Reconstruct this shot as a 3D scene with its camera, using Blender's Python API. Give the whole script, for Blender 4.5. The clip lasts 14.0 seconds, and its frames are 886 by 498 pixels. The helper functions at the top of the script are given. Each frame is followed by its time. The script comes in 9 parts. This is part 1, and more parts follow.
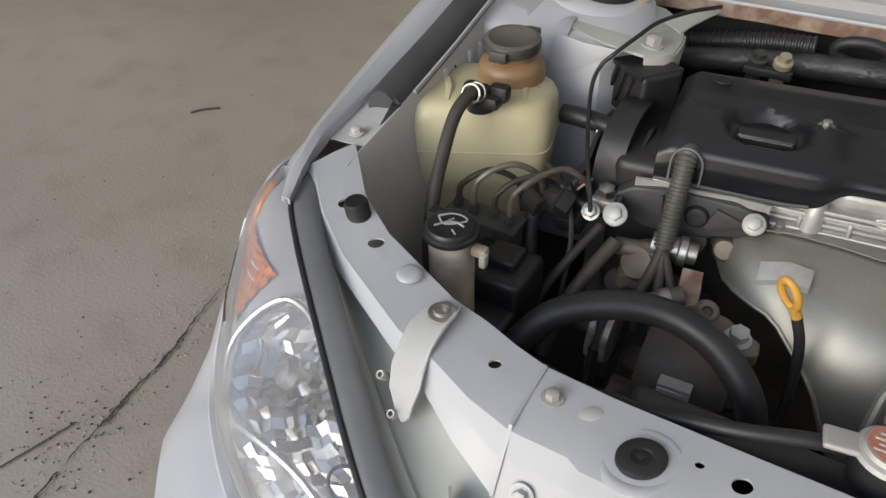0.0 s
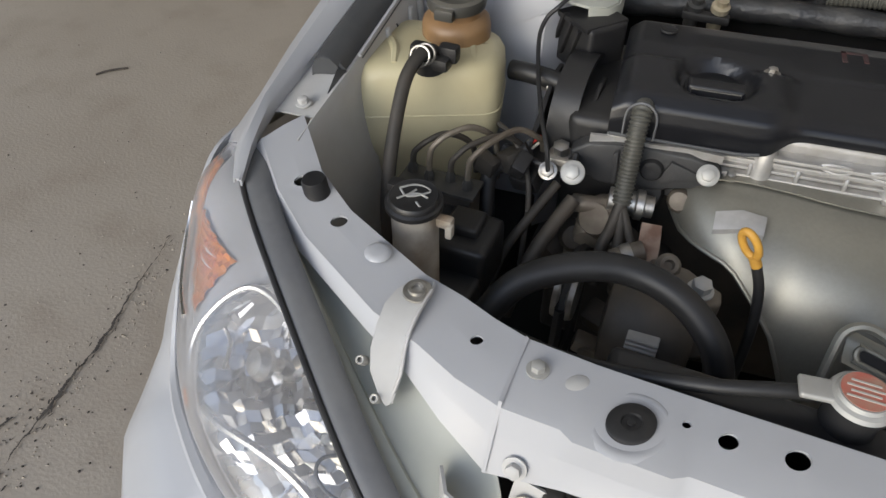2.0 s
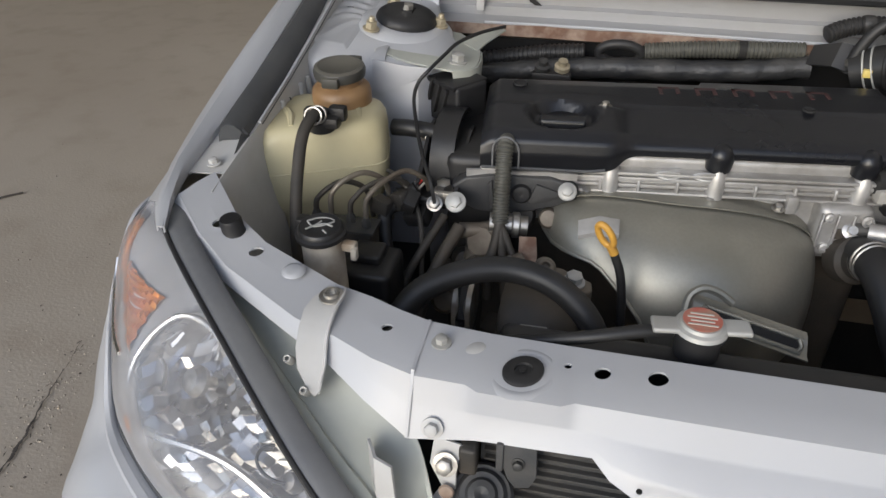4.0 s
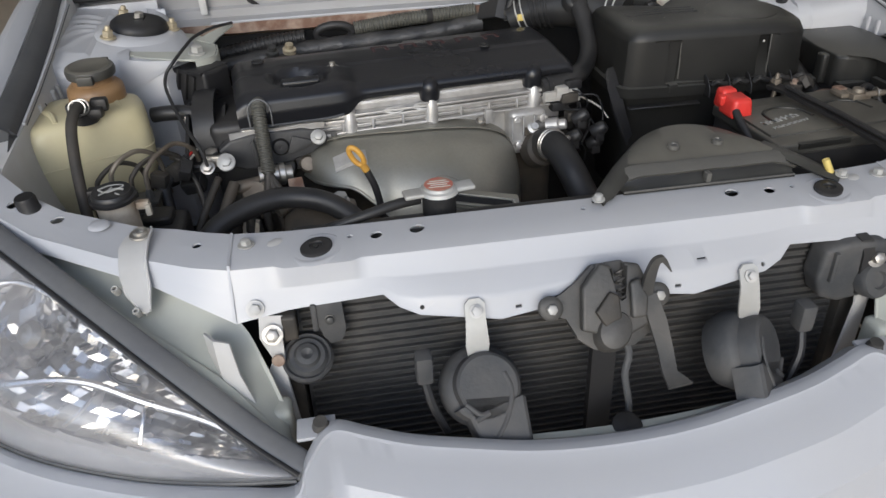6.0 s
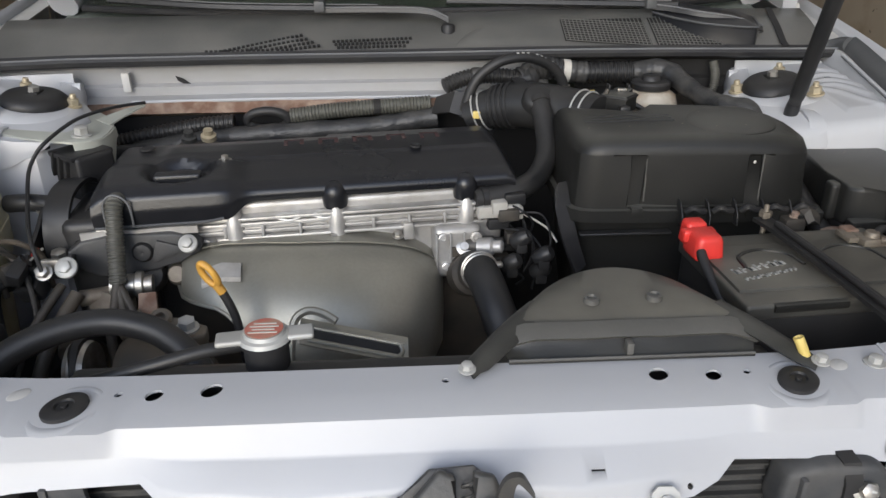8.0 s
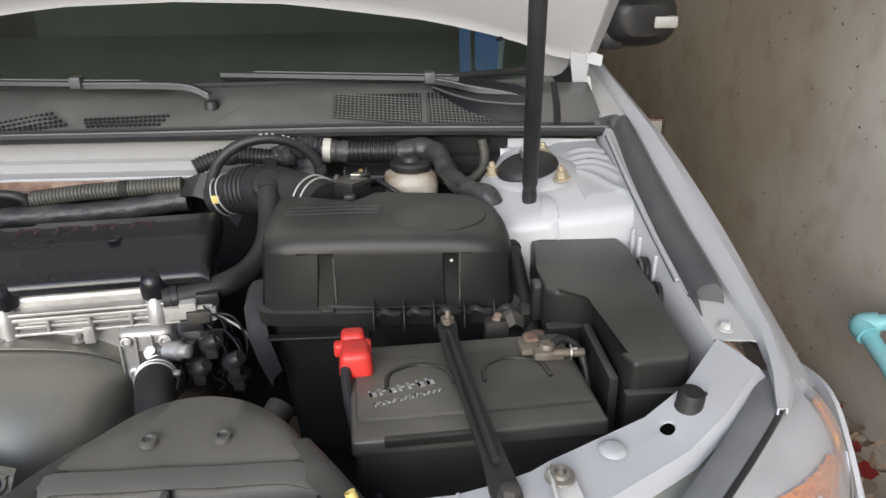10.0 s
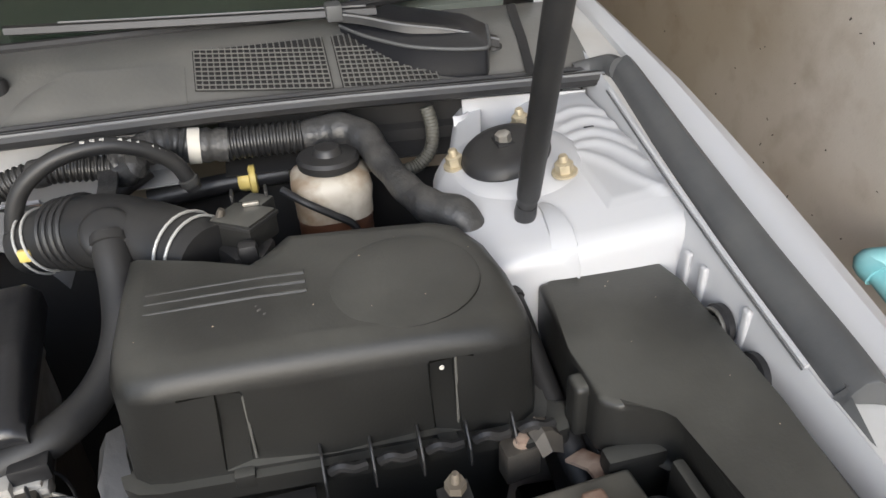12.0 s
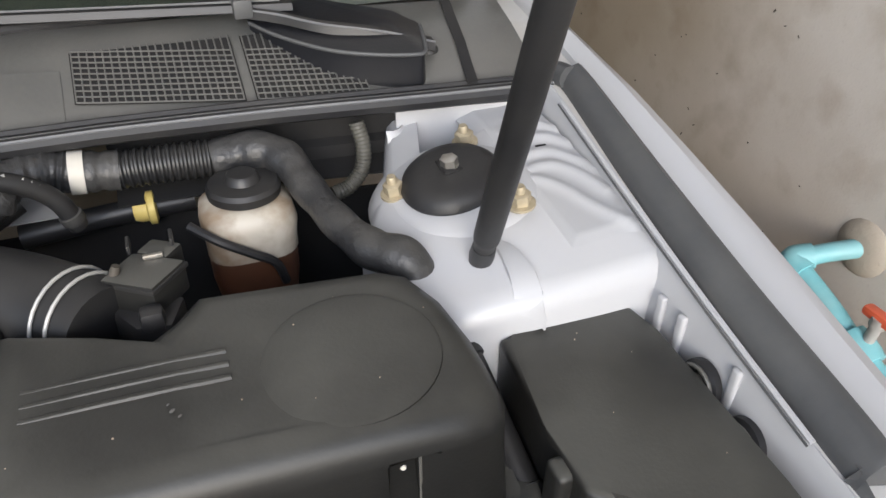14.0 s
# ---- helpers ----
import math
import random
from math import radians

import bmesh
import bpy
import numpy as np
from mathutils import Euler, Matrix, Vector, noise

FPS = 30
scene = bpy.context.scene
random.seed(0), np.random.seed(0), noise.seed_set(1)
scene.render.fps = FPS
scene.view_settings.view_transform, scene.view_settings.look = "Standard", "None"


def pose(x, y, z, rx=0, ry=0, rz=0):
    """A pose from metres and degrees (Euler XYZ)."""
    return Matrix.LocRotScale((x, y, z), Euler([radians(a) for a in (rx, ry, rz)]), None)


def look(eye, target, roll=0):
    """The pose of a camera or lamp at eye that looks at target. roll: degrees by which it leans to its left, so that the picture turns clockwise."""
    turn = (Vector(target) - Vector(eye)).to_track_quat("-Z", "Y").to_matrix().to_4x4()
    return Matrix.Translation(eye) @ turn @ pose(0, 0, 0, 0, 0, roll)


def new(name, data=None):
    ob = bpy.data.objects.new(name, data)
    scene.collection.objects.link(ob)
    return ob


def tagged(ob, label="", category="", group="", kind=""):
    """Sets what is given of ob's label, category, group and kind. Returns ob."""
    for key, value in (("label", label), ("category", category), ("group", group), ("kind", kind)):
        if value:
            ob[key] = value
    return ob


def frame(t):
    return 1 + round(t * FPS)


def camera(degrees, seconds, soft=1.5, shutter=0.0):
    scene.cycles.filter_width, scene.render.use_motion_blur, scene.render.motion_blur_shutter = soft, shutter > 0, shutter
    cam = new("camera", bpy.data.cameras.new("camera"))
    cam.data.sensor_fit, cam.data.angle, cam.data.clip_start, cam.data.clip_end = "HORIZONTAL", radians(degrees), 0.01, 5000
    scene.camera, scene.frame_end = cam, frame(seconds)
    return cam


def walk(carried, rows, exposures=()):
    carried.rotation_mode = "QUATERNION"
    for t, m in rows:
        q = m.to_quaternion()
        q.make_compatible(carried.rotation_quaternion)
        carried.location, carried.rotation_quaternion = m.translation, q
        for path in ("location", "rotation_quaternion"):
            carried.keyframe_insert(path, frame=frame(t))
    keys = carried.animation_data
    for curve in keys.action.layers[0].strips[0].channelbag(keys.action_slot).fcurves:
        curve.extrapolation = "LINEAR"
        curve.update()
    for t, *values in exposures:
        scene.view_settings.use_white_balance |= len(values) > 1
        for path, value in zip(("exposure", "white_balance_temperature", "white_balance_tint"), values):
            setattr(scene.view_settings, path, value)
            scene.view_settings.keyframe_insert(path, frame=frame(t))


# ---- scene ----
cam = camera(62.2, 14.0)
PATH = [
    (0, (-0.282, -0.373, 1.121), (-1.082, 0.968, -0.129), -0.8),
    (0.5, (-0.282, -0.338, 1.12), (-1.089, 1.005, -0.123), 0.6),
    (1, (-0.283, -0.319, 1.127), (-0.891, 1.142, -0.096), 1.7),
    (1.5, (-0.295, -0.349, 1.129), (-0.749, 1.096, -0.177), 2.5),
    (2, (-0.337, -0.364, 1.133), (-0.9, 0.981, -0.236), 0.6),
    (2.2, (-0.354, -0.365, 1.131), (-0.914, 0.955, -0.263), -0.3),
    (4.3, (-0.238, -0.591, 1.119), (-0.557, 1.043, 0.011), -2.3),
    (4.5, (-0.212, -0.654, 1.112), (-0.485, 0.975, -0.016), -3.7),
    (5, (-0.249, -0.74, 1.123), (-0.438, 0.914, 0.015), -2.2),
    (5.5, (-0.311, -0.774, 1.101), (-0.242, 0.908, 0.02), -2.6),
    (6, (-0.283, -0.761, 1.093), (-0.043, 0.922, 0.04), -2.4),
    (6.5, (-0.145, -0.677, 1.04), (0.115, 1.071, 0.104), -0.3),
    (7, (-0.056, -0.588, 1.001), (-0.069, 1.214, 0.132), 0.6),
    (7.5, (-0.082, -0.535, 1.031), (-0.198, 1.267, 0.171), -2.9),
    (8, (-0.019, -0.542, 1.043), (0.062, 1.26, 0.181), -0.6),
    (8.5, (0.138, -0.61, 1.057), (0.206, 1.208, 0.226), 1.1),
    (9, (0.257, -0.628, 1.082), (0.322, 1.245, 0.383), 0.0),
    (9.2, (0.286, -0.6, 1.077), (0.409, 1.277, 0.397), -0.0),
    (11.3, (0.468, -0.194, 1.094), (0.545, 1.563, 0.142), -1.7),
    (11.5, (0.434, -0.138, 1.099), (0.62, 1.604, 0.134), -0.9),
    (12, (0.357, -0.029, 1.088), (0.738, 1.622, 0.026), -2.6),
    (12.5, (0.345, 0.021, 1.082), (0.791, 1.606, -0.053), -2.7),
    (13, (0.361, 0.07, 1.077), (0.904, 1.6, -0.09), -0.6),
    (13.5, (0.369, 0.083, 1.075), (1.004, 1.562, -0.113), 0.8),
    (14, (0.355, 0.097, 1.094), (0.972, 1.621, -0.045), 1.0),
]
EXPOSE = [(0.0, -0.15, 5400, 8), (1.0, -0.14, 5350, 8), (1.5, 0.08, 5250, 8), (1.9, -0.20, 5350, 8), (2.2, -0.22, 5350, 8), (4.5, -0.30, 5300, 9), (6.0, -0.30, 5200, 9), (7.0, -0.33, 5250, 9), (8.0, -0.14, 5200, 9), (8.5, -0.16, 5200, 9), (9.0, -0.04, 5150, 9), (11.5, 0.36, 5350, 9), (12.5, 0.50, 5250, 9), (14.0, 0.38, 5250, 10)]
walk(cam, [(t, look(eye, target, roll)) for t, eye, target, roll in PATH], EXPOSE)

# ---- world, sun and exposure ----
world = bpy.data.worlds.new("world")
scene.world = world
world.use_nodes = True
wn = world.node_tree.nodes
sky = wn.new("ShaderNodeTexSky")
sky.sky_type, sky.sun_disc = "NISHITA", False
sky.sun_elevation, sky.sun_rotation = radians(22), radians(197)
sky.air_density, sky.dust_density = 1.0, 4.0
world.node_tree.links.new(sky.outputs[0], wn["Background"].inputs[0])
wn["Background"].inputs[1].default_value = 0.215

sun_data = bpy.data.lights.new("sun", "SUN")
sun_data.energy, sun_data.angle, sun_data.color = 0.55, radians(50), (0.97, 0.98, 1.0)
sun = new("sun", sun_data)
sun.matrix_world = look((-2.5, -8, 3.7), (0, 0, 0.5))


# ---- helpers of this scene ----
def node_mat(name):
    m = bpy.data.materials.new(name)
    m.use_nodes = True
    return m, m.node_tree, m.node_tree.nodes["Principled BSDF"]


def surface(name, colour, rough=0.5, metal=0.0, dirt=None, dirt_amount=0.3, grain=60.0, bump=0.05, patch=4.0, tint=0.12,
            coat=0.0, specular=0.5, dust=None):
    """A worn surface: base colour with soft patches, dirt in the noise's low parts, fine relief, and a lighter upper
    side, part dust, part painted light.
    """
    m, tree, p = node_mat(name)
    n, link = tree.nodes, tree.links
    at = n.new("ShaderNodeTexCoord")
    big, fine = n.new("ShaderNodeTexNoise"), n.new("ShaderNodeTexNoise")
    big.inputs["Scale"].default_value, big.inputs["Detail"].default_value = patch, 6
    fine.inputs["Scale"].default_value, fine.inputs["Detail"].default_value = grain, 5
    for t in (big, fine):
        link.new(at.outputs["Object"], t.inputs["Vector"])
    ramp = n.new("ShaderNodeValToRGB")
    ramp.color_ramp.elements[0].position, ramp.color_ramp.elements[1].position = 0.38, 0.66
    link.new(big.outputs["Fac"], ramp.inputs["Fac"])
    c = Vector(colour)
    tone = n.new("ShaderNodeMix")
    tone.data_type = "RGBA"
    tone.inputs[6].default_value = (*(c * (1 - tint)), 1)
    tone.inputs[7].default_value = (*(c * (1 + tint * 0.6)), 1)
    link.new(fine.outputs["Fac"], tone.inputs[0])
    dirty = n.new("ShaderNodeMix")
    dirty.data_type = "RGBA"
    link.new(tone.outputs[2], dirty.inputs[6])
    dirty.inputs[7].default_value = (*(dirt or c * 0.6), 1)
    amount = n.new("ShaderNodeMath")
    amount.operation = "MULTIPLY"
    amount.inputs[1].default_value = dirt_amount
    link.new(ramp.outputs["Color"], amount.inputs[0])
    link.new(amount.outputs[0], dirty.inputs[0])
    last = dirty
    if dust:  # uneven dust on level faces, which also paints in the light on their tops
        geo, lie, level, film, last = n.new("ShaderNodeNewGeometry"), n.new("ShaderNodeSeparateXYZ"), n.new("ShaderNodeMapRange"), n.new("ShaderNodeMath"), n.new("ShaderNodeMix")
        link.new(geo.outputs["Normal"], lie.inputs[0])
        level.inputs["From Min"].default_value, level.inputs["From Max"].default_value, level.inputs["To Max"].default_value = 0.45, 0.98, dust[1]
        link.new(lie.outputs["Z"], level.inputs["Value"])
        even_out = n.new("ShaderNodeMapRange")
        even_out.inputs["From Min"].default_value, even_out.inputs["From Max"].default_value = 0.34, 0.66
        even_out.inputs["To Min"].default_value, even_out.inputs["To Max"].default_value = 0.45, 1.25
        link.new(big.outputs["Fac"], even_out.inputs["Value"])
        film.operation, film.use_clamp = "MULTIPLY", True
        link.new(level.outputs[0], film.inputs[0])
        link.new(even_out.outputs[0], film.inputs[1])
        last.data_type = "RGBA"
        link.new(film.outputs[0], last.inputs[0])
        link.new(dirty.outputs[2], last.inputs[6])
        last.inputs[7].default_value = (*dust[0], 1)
    link.new(last.outputs[2], p.inputs["Base Color"])
    r = n.new("ShaderNodeMapRange")
    r.inputs["To Min"].default_value, r.inputs["To Max"].default_value = max(0.02, rough - 0.12), min(1.0, rough + 0.15)
    link.new(big.outputs["Fac"], r.inputs["Value"])
    link.new(r.outputs[0], p.inputs["Roughness"])
    b = n.new("ShaderNodeBump")
    b.inputs["Strength"].default_value, b.inputs["Distance"].default_value = bump, 0.004
    link.new(fine.outputs["Fac"], b.inputs["Height"])
    link.new(b.outputs[0], p.inputs["Normal"])
    p.inputs["Metallic"].default_value = metal
    p.inputs["Coat Weight"].default_value = coat
    p.inputs["Coat Roughness"].default_value = 0.12
    p.inputs["Specular IOR Level"].default_value = specular
    return m


def clear_plastic(name, see=0.85, tint=(1, 1, 1), rough=0.06, haze=0.0, grow=6.0):
    """A thin clear shell: mostly see-through, with gloss that grows at grazing angles and a share of milky haze."""
    m, tree, p = node_mat(name)
    n, link = tree.nodes, tree.links
    clear, gloss, mix = n.new("ShaderNodeBsdfTransparent"), n.new("ShaderNodeBsdfGlossy"), n.new("ShaderNodeMixShader")
    clear.inputs[0].default_value = (*tint, 1)
    gloss.inputs["Roughness"].default_value = rough
    lw, fr = n.new("ShaderNodeLayerWeight"), n.new("ShaderNodeMath")
    lw.inputs[0].default_value = 0.5
    fr.operation = "POWER"
    fr.inputs[1].default_value = grow
    link.new(lw.outputs["Facing"], fr.inputs[0])
    add = n.new("ShaderNodeMath")
    add.operation, add.use_clamp = "ADD", True
    add.inputs[1].default_value = 1 - see
    link.new(fr.outputs[0], add.inputs[0])
    link.new(add.outputs[0], mix.inputs[0])
    link.new(clear.outputs[0], mix.inputs[1])
    link.new(gloss.outputs[0], mix.inputs[2])
    last = mix
    if haze:  # sun-bleached and finely scratched, in soft patches
        milk, last, at, patch, amount = n.new("ShaderNodeBsdfDiffuse"), n.new("ShaderNodeMixShader"), n.new("ShaderNodeTexCoord"), n.new("ShaderNodeTexNoise"), n.new("ShaderNodeMapRange")
        milk.inputs[0].default_value = (0.66, 0.66, 0.69, 1)
        patch.inputs["Scale"].default_value, patch.inputs["Detail"].default_value = 9.0, 5
        link.new(at.outputs["Object"], patch.inputs["Vector"])
        link.new(patch.outputs["Fac"], amount.inputs["Value"])
        amount.inputs["From Min"].default_value, amount.inputs["From Max"].default_value = 0.3, 0.7
        amount.inputs["To Min"].default_value, amount.inputs["To Max"].default_value = haze * 0.5, haze * 1.5
        link.new(amount.outputs[0], last.inputs[0])
        link.new(mix.outputs[0], last.inputs[1])
        link.new(milk.outputs[0], last.inputs[2])
    link.new(last.outputs[0], n["Material Output"].inputs[0])
    return m


# ---- materials ----
WHITE = surface("white_paint", (0.445, 0.452, 0.472), 0.35, dirt=(0.45, 0.435, 0.405), dirt_amount=0.16, grain=18, bump=0.012, patch=5, tint=0.025, coat=0.25)
# the body's white lifted to stand in for light on the bonnet's underside
BONNETWHITE = surface("lit_white_paint", (0.74, 0.74, 0.75), 0.4, dirt=(0.62, 0.61, 0.58), dirt_amount=0.3, grain=30, bump=0.015, patch=4, tint=0.03, coat=0.2)
DUSTY = surface("dusty_paint", (0.52, 0.52, 0.51), 0.5, dirt=(0.42, 0.39, 0.34), dirt_amount=0.38, grain=70, bump=0.03, patch=11, tint=0.06)
# the body's white taken greyer and darker, with dirt patches
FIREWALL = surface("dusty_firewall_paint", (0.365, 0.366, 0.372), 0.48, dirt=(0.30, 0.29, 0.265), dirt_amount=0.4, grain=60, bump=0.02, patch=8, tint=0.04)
SHELL = surface("grey_white_panel", (0.44, 0.45, 0.40), 0.5, dirt=(0.33, 0.33, 0.28), dirt_amount=0.4, grain=60, bump=0.03, patch=9, tint=0.06)
BLACK = surface("black_plastic", (0.016, 0.016, 0.017), 0.42, dirt=(0.036, 0.034, 0.031), dirt_amount=0.5, grain=90, bump=0.05, patch=9)
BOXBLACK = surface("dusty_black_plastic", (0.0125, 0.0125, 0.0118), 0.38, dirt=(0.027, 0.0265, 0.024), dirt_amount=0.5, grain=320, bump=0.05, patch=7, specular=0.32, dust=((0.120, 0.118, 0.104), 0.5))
COVER = surface("engine_cover_plastic", (0.010, 0.0105, 0.013), 0.30, dirt=(0.026, 0.026, 0.028), dirt_amount=0.4, grain=260, bump=0.06, patch=6, specular=0.48)
RUBBER = surface("rubber", (0.014, 0.014, 0.0155), 0.5, dirt=(0.036, 0.0345, 0.031), dirt_amount=0.45, grain=150, bump=0.08, patch=18)
HOSE = surface("hose_rubber", (0.014, 0.0142, 0.015), 0.46, dirt=(0.042, 0.040, 0.037), dirt_amount=0.35, grain=140, bump=0.05, patch=16)
LAMPSEAL = surface("grey_lamp_seal", (0.15, 0.153, 0.16), 0.4, dirt=(0.22, 0.22, 0.21), dirt_amount=0.45, grain=120, bump=0.05, patch=12)
GASKET = surface("grey_rubber_strip", (0.066, 0.068, 0.071), 0.5, dirt=(0.12, 0.12, 0.115), dirt_amount=0.45, grain=120, bump=0.05, patch=12)
COWL = surface("weathered_cowl_plastic", (0.088, 0.089, 0.085), 0.34, dirt=(0.155, 0.15, 0.138), dirt_amount=0.6, grain=200, bump=0.06, patch=6, specular=0.6)
GRIME = surface("grimy_metal", (0.05, 0.047, 0.042), 0.6, metal=0.3, dirt=(0.12, 0.10, 0.075), dirt_amount=0.6, grain=90, bump=0.2, patch=14)
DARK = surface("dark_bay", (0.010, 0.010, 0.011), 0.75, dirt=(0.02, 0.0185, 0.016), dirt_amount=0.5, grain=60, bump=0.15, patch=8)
ALLOY = surface("cast_aluminium", (0.56, 0.55, 0.53), 0.42, metal=0.55, dirt=(0.24, 0.22, 0.19), dirt_amount=0.55, grain=130, bump=0.10, patch=22)
SHIELD = surface("heat_shield_steel", (0.345, 0.334, 0.287), 0.42, metal=0.65, dirt=(0.235, 0.226, 0.186), dirt_amount=0.6, grain=220, bump=0.03, patch=7)
STEEL = surface("bare_steel", (0.55, 0.54, 0.51), 0.42, metal=0.95, dirt=(0.22, 0.18, 0.13), dirt_amount=0.5, grain=160, bump=0.06, patch=60)
BANDGREY = surface("faded_scoop_plastic", (0.090, 0.088, 0.080), 0.45, dirt=(0.13, 0.125, 0.11), dirt_amount=0.5, grain=260, bump=0.06, patch=9)
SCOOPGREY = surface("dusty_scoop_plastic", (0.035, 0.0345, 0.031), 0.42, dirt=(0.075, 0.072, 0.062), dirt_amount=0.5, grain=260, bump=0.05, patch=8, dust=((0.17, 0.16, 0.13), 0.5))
IRON = surface("dark_cast_bracket", (0.052, 0.053, 0.055), 0.48, metal=0.3, dirt=(0.10, 0.096, 0.09), dirt_amount=0.55, grain=160, bump=0.15, patch=16)
BRASS = surface("zinc_yellow_bolt", (0.50, 0.44, 0.31), 0.45, metal=0.45, dirt=(0.32, 0.27, 0.18), dirt_amount=0.6, grain=180, bump=0.1, patch=60)
TANCAST = surface("oily_tan_casting", (0.21, 0.185, 0.145), 0.5, metal=0.3, dirt=(0.10, 0.08, 0.06), dirt_amount=0.75, grain=120, bump=0.2, patch=25)
RUST = surface("rusty_steel", (0.15, 0.085, 0.055), 0.8, dirt=(0.34, 0.27, 0.21), dirt_amount=0.85, grain=60, bump=0.3, patch=38, tint=0.35)
YELLOWED = surface("yellowed_plastic", (0.60, 0.55, 0.35), 0.42, dirt=(0.36, 0.31, 0.17), dirt_amount=0.5, grain=40, bump=0.02, patch=7, tint=0.05)
BROWNNECK = surface("stained_plastic", (0.27, 0.165, 0.075), 0.42, dirt=(0.14, 0.08, 0.04), dirt_amount=0.6, grain=50, bump=0.03, patch=20)
MILKY = surface("milky_plastic", (0.50, 0.465, 0.39), 0.42, dirt=(0.22, 0.15, 0.085), dirt_amount=0.85, grain=50, bump=0.02, patch=26, tint=0.06)
FLUID = surface("brown_fluid_plastic", (0.10, 0.045, 0.025), 0.35, dirt=(0.05, 0.025, 0.015), dirt_amount=0.5, patch=20)
RED = surface("red_plastic", (0.62, 0.035, 0.025), 0.38, dirt=(0.36, 0.04, 0.03), dirt_amount=0.45, grain=90, bump=0.05, patch=25)
REDINK = surface("red_label", (0.46, 0.13, 0.09), 0.5, dirt=(0.36, 0.27, 0.19), dirt_amount=0.7, grain=140, patch=60)
WORNRED = surface("worn_red_print", (0.06, 0.018, 0.017), 0.6, dirt=(0.04, 0.03, 0.03), dirt_amount=0.95, grain=300, patch=45)
ORANGE = surface("orange_plastic", (0.62, 0.35, 0.05), 0.45, dirt=(0.40, 0.20, 0.04), dirt_amount=0.5, patch=40)
YELLOW = surface("yellow_plastic", (0.70, 0.56, 0.17), 0.45, dirt=(0.45, 0.33, 0.06), dirt_amount=0.4, patch=60)
WIREWHITE = surface("white_connector", (0.42, 0.41, 0.38), 0.5, dirt=(0.26, 0.24, 0.2), dirt_amount=0.5, patch=60)
CHROME = surface("reflector_chrome", (0.82, 0.805, 0.77), 0.27, metal=1.0, dirt=(0.66, 0.65, 0.62), dirt_amount=0.3, grain=30, bump=0.01, patch=20, tint=0.03)
LAMPGREY = surface("lamp_housing", (0.36, 0.36, 0.36), 0.45, dirt=(0.42, 0.42, 0.41), dirt_amount=0.3, grain=30, bump=0.02, patch=12)
AMBER = surface("amber_reflector", (0.95, 0.36, 0.012), 0.18, metal=0.7, dirt=(0.80, 0.18, 0.006), dirt_amount=0.5, grain=60, bump=0.3, patch=60)
LENS = clear_plastic("hazy_lamp_lens", 0.93, (0.98, 0.98, 0.985), 0.32, 0.10, 3.0)
GLASS = clear_plastic("windscreen_glass", 0.80, (0.62, 0.68, 0.62), 0.02)
FINS = surface("dusty_fin_core", (0.030, 0.031, 0.032), 0.7, dirt=(0.085, 0.082, 0.076), dirt_amount=0.6, grain=420, bump=0.3, patch=30)
HORNGREY = surface("dusty_horn_plastic", (0.048, 0.050, 0.053), 0.62, dirt=(0.105, 0.10, 0.093), dirt_amount=0.6, grain=180, bump=0.12, patch=22)
COIL = surface("condenser_tube", (0.048, 0.049, 0.049), 0.6, metal=0.2, dirt=(0.105, 0.095, 0.08), dirt_amount=0.6, grain=300, bump=0.2, patch=10)
LATCH = surface("greased_latch", (0.055, 0.055, 0.053), 0.5, metal=0.3, dirt=(0.13, 0.12, 0.105), dirt_amount=0.55, grain=140, bump=0.15, patch=20)
INK = surface("grey_print", (0.40, 0.40, 0.38), 0.6, dirt=(0.2, 0.2, 0.19), dirt_amount=0.6, patch=60)
TAPE = surface("masking_tape", (0.52, 0.50, 0.45), 0.6, dirt=(0.5, 0.47, 0.4), dirt_amount=0.3, patch=40)
GREYLOOM = surface("grey_loom_sleeve", (0.082, 0.081, 0.068), 0.5, dirt=(0.05, 0.047, 0.038), dirt_amount=0.6, grain=200, bump=0.1, patch=25)
LOOMTAPE = surface("crumpled_loom_tape", (0.024, 0.0245, 0.026), 0.42, dirt=(0.075, 0.072, 0.066), dirt_amount=0.6, grain=55, bump=0.9, patch=22)
TEAL = surface("teal_pipe", (0.22, 0.50, 0.55), 0.45, dirt=(0.30, 0.45, 0.46), dirt_amount=0.4, patch=15)
VALVE = surface("red_valve", (0.75, 0.14, 0.06), 0.4, dirt=(0.5, 0.13, 0.07), dirt_amount=0.4, patch=25)
SILVERCAR = surface("silver_car_paint", (0.42, 0.43, 0.42), 0.3, metal=0.3, dirt=(0.33, 0.33, 0.3), dirt_amount=0.3, patch=3, tint=0.04)
PETAL = surface("pale_scrap", (0.52, 0.42, 0.31), 0.7, dirt=(0.36, 0.27, 0.18), dirt_amount=0.6, patch=25)
REDSCRAP = surface("red_scrap", (0.42, 0.04, 0.035), 0.7, dirt=(0.25, 0.04, 0.035), dirt_amount=0.5, patch=25)
TRIM = surface("trim_metal", (0.48, 0.48, 0.46), 0.5, metal=0.3, dirt=(0.3, 0.28, 0.24), dirt_amount=0.5, patch=12)
CABIN = surface("cabin_dark", (0.13, 0.145, 0.125), 0.9, dirt=(0.03, 0.03, 0.03), patch=3)


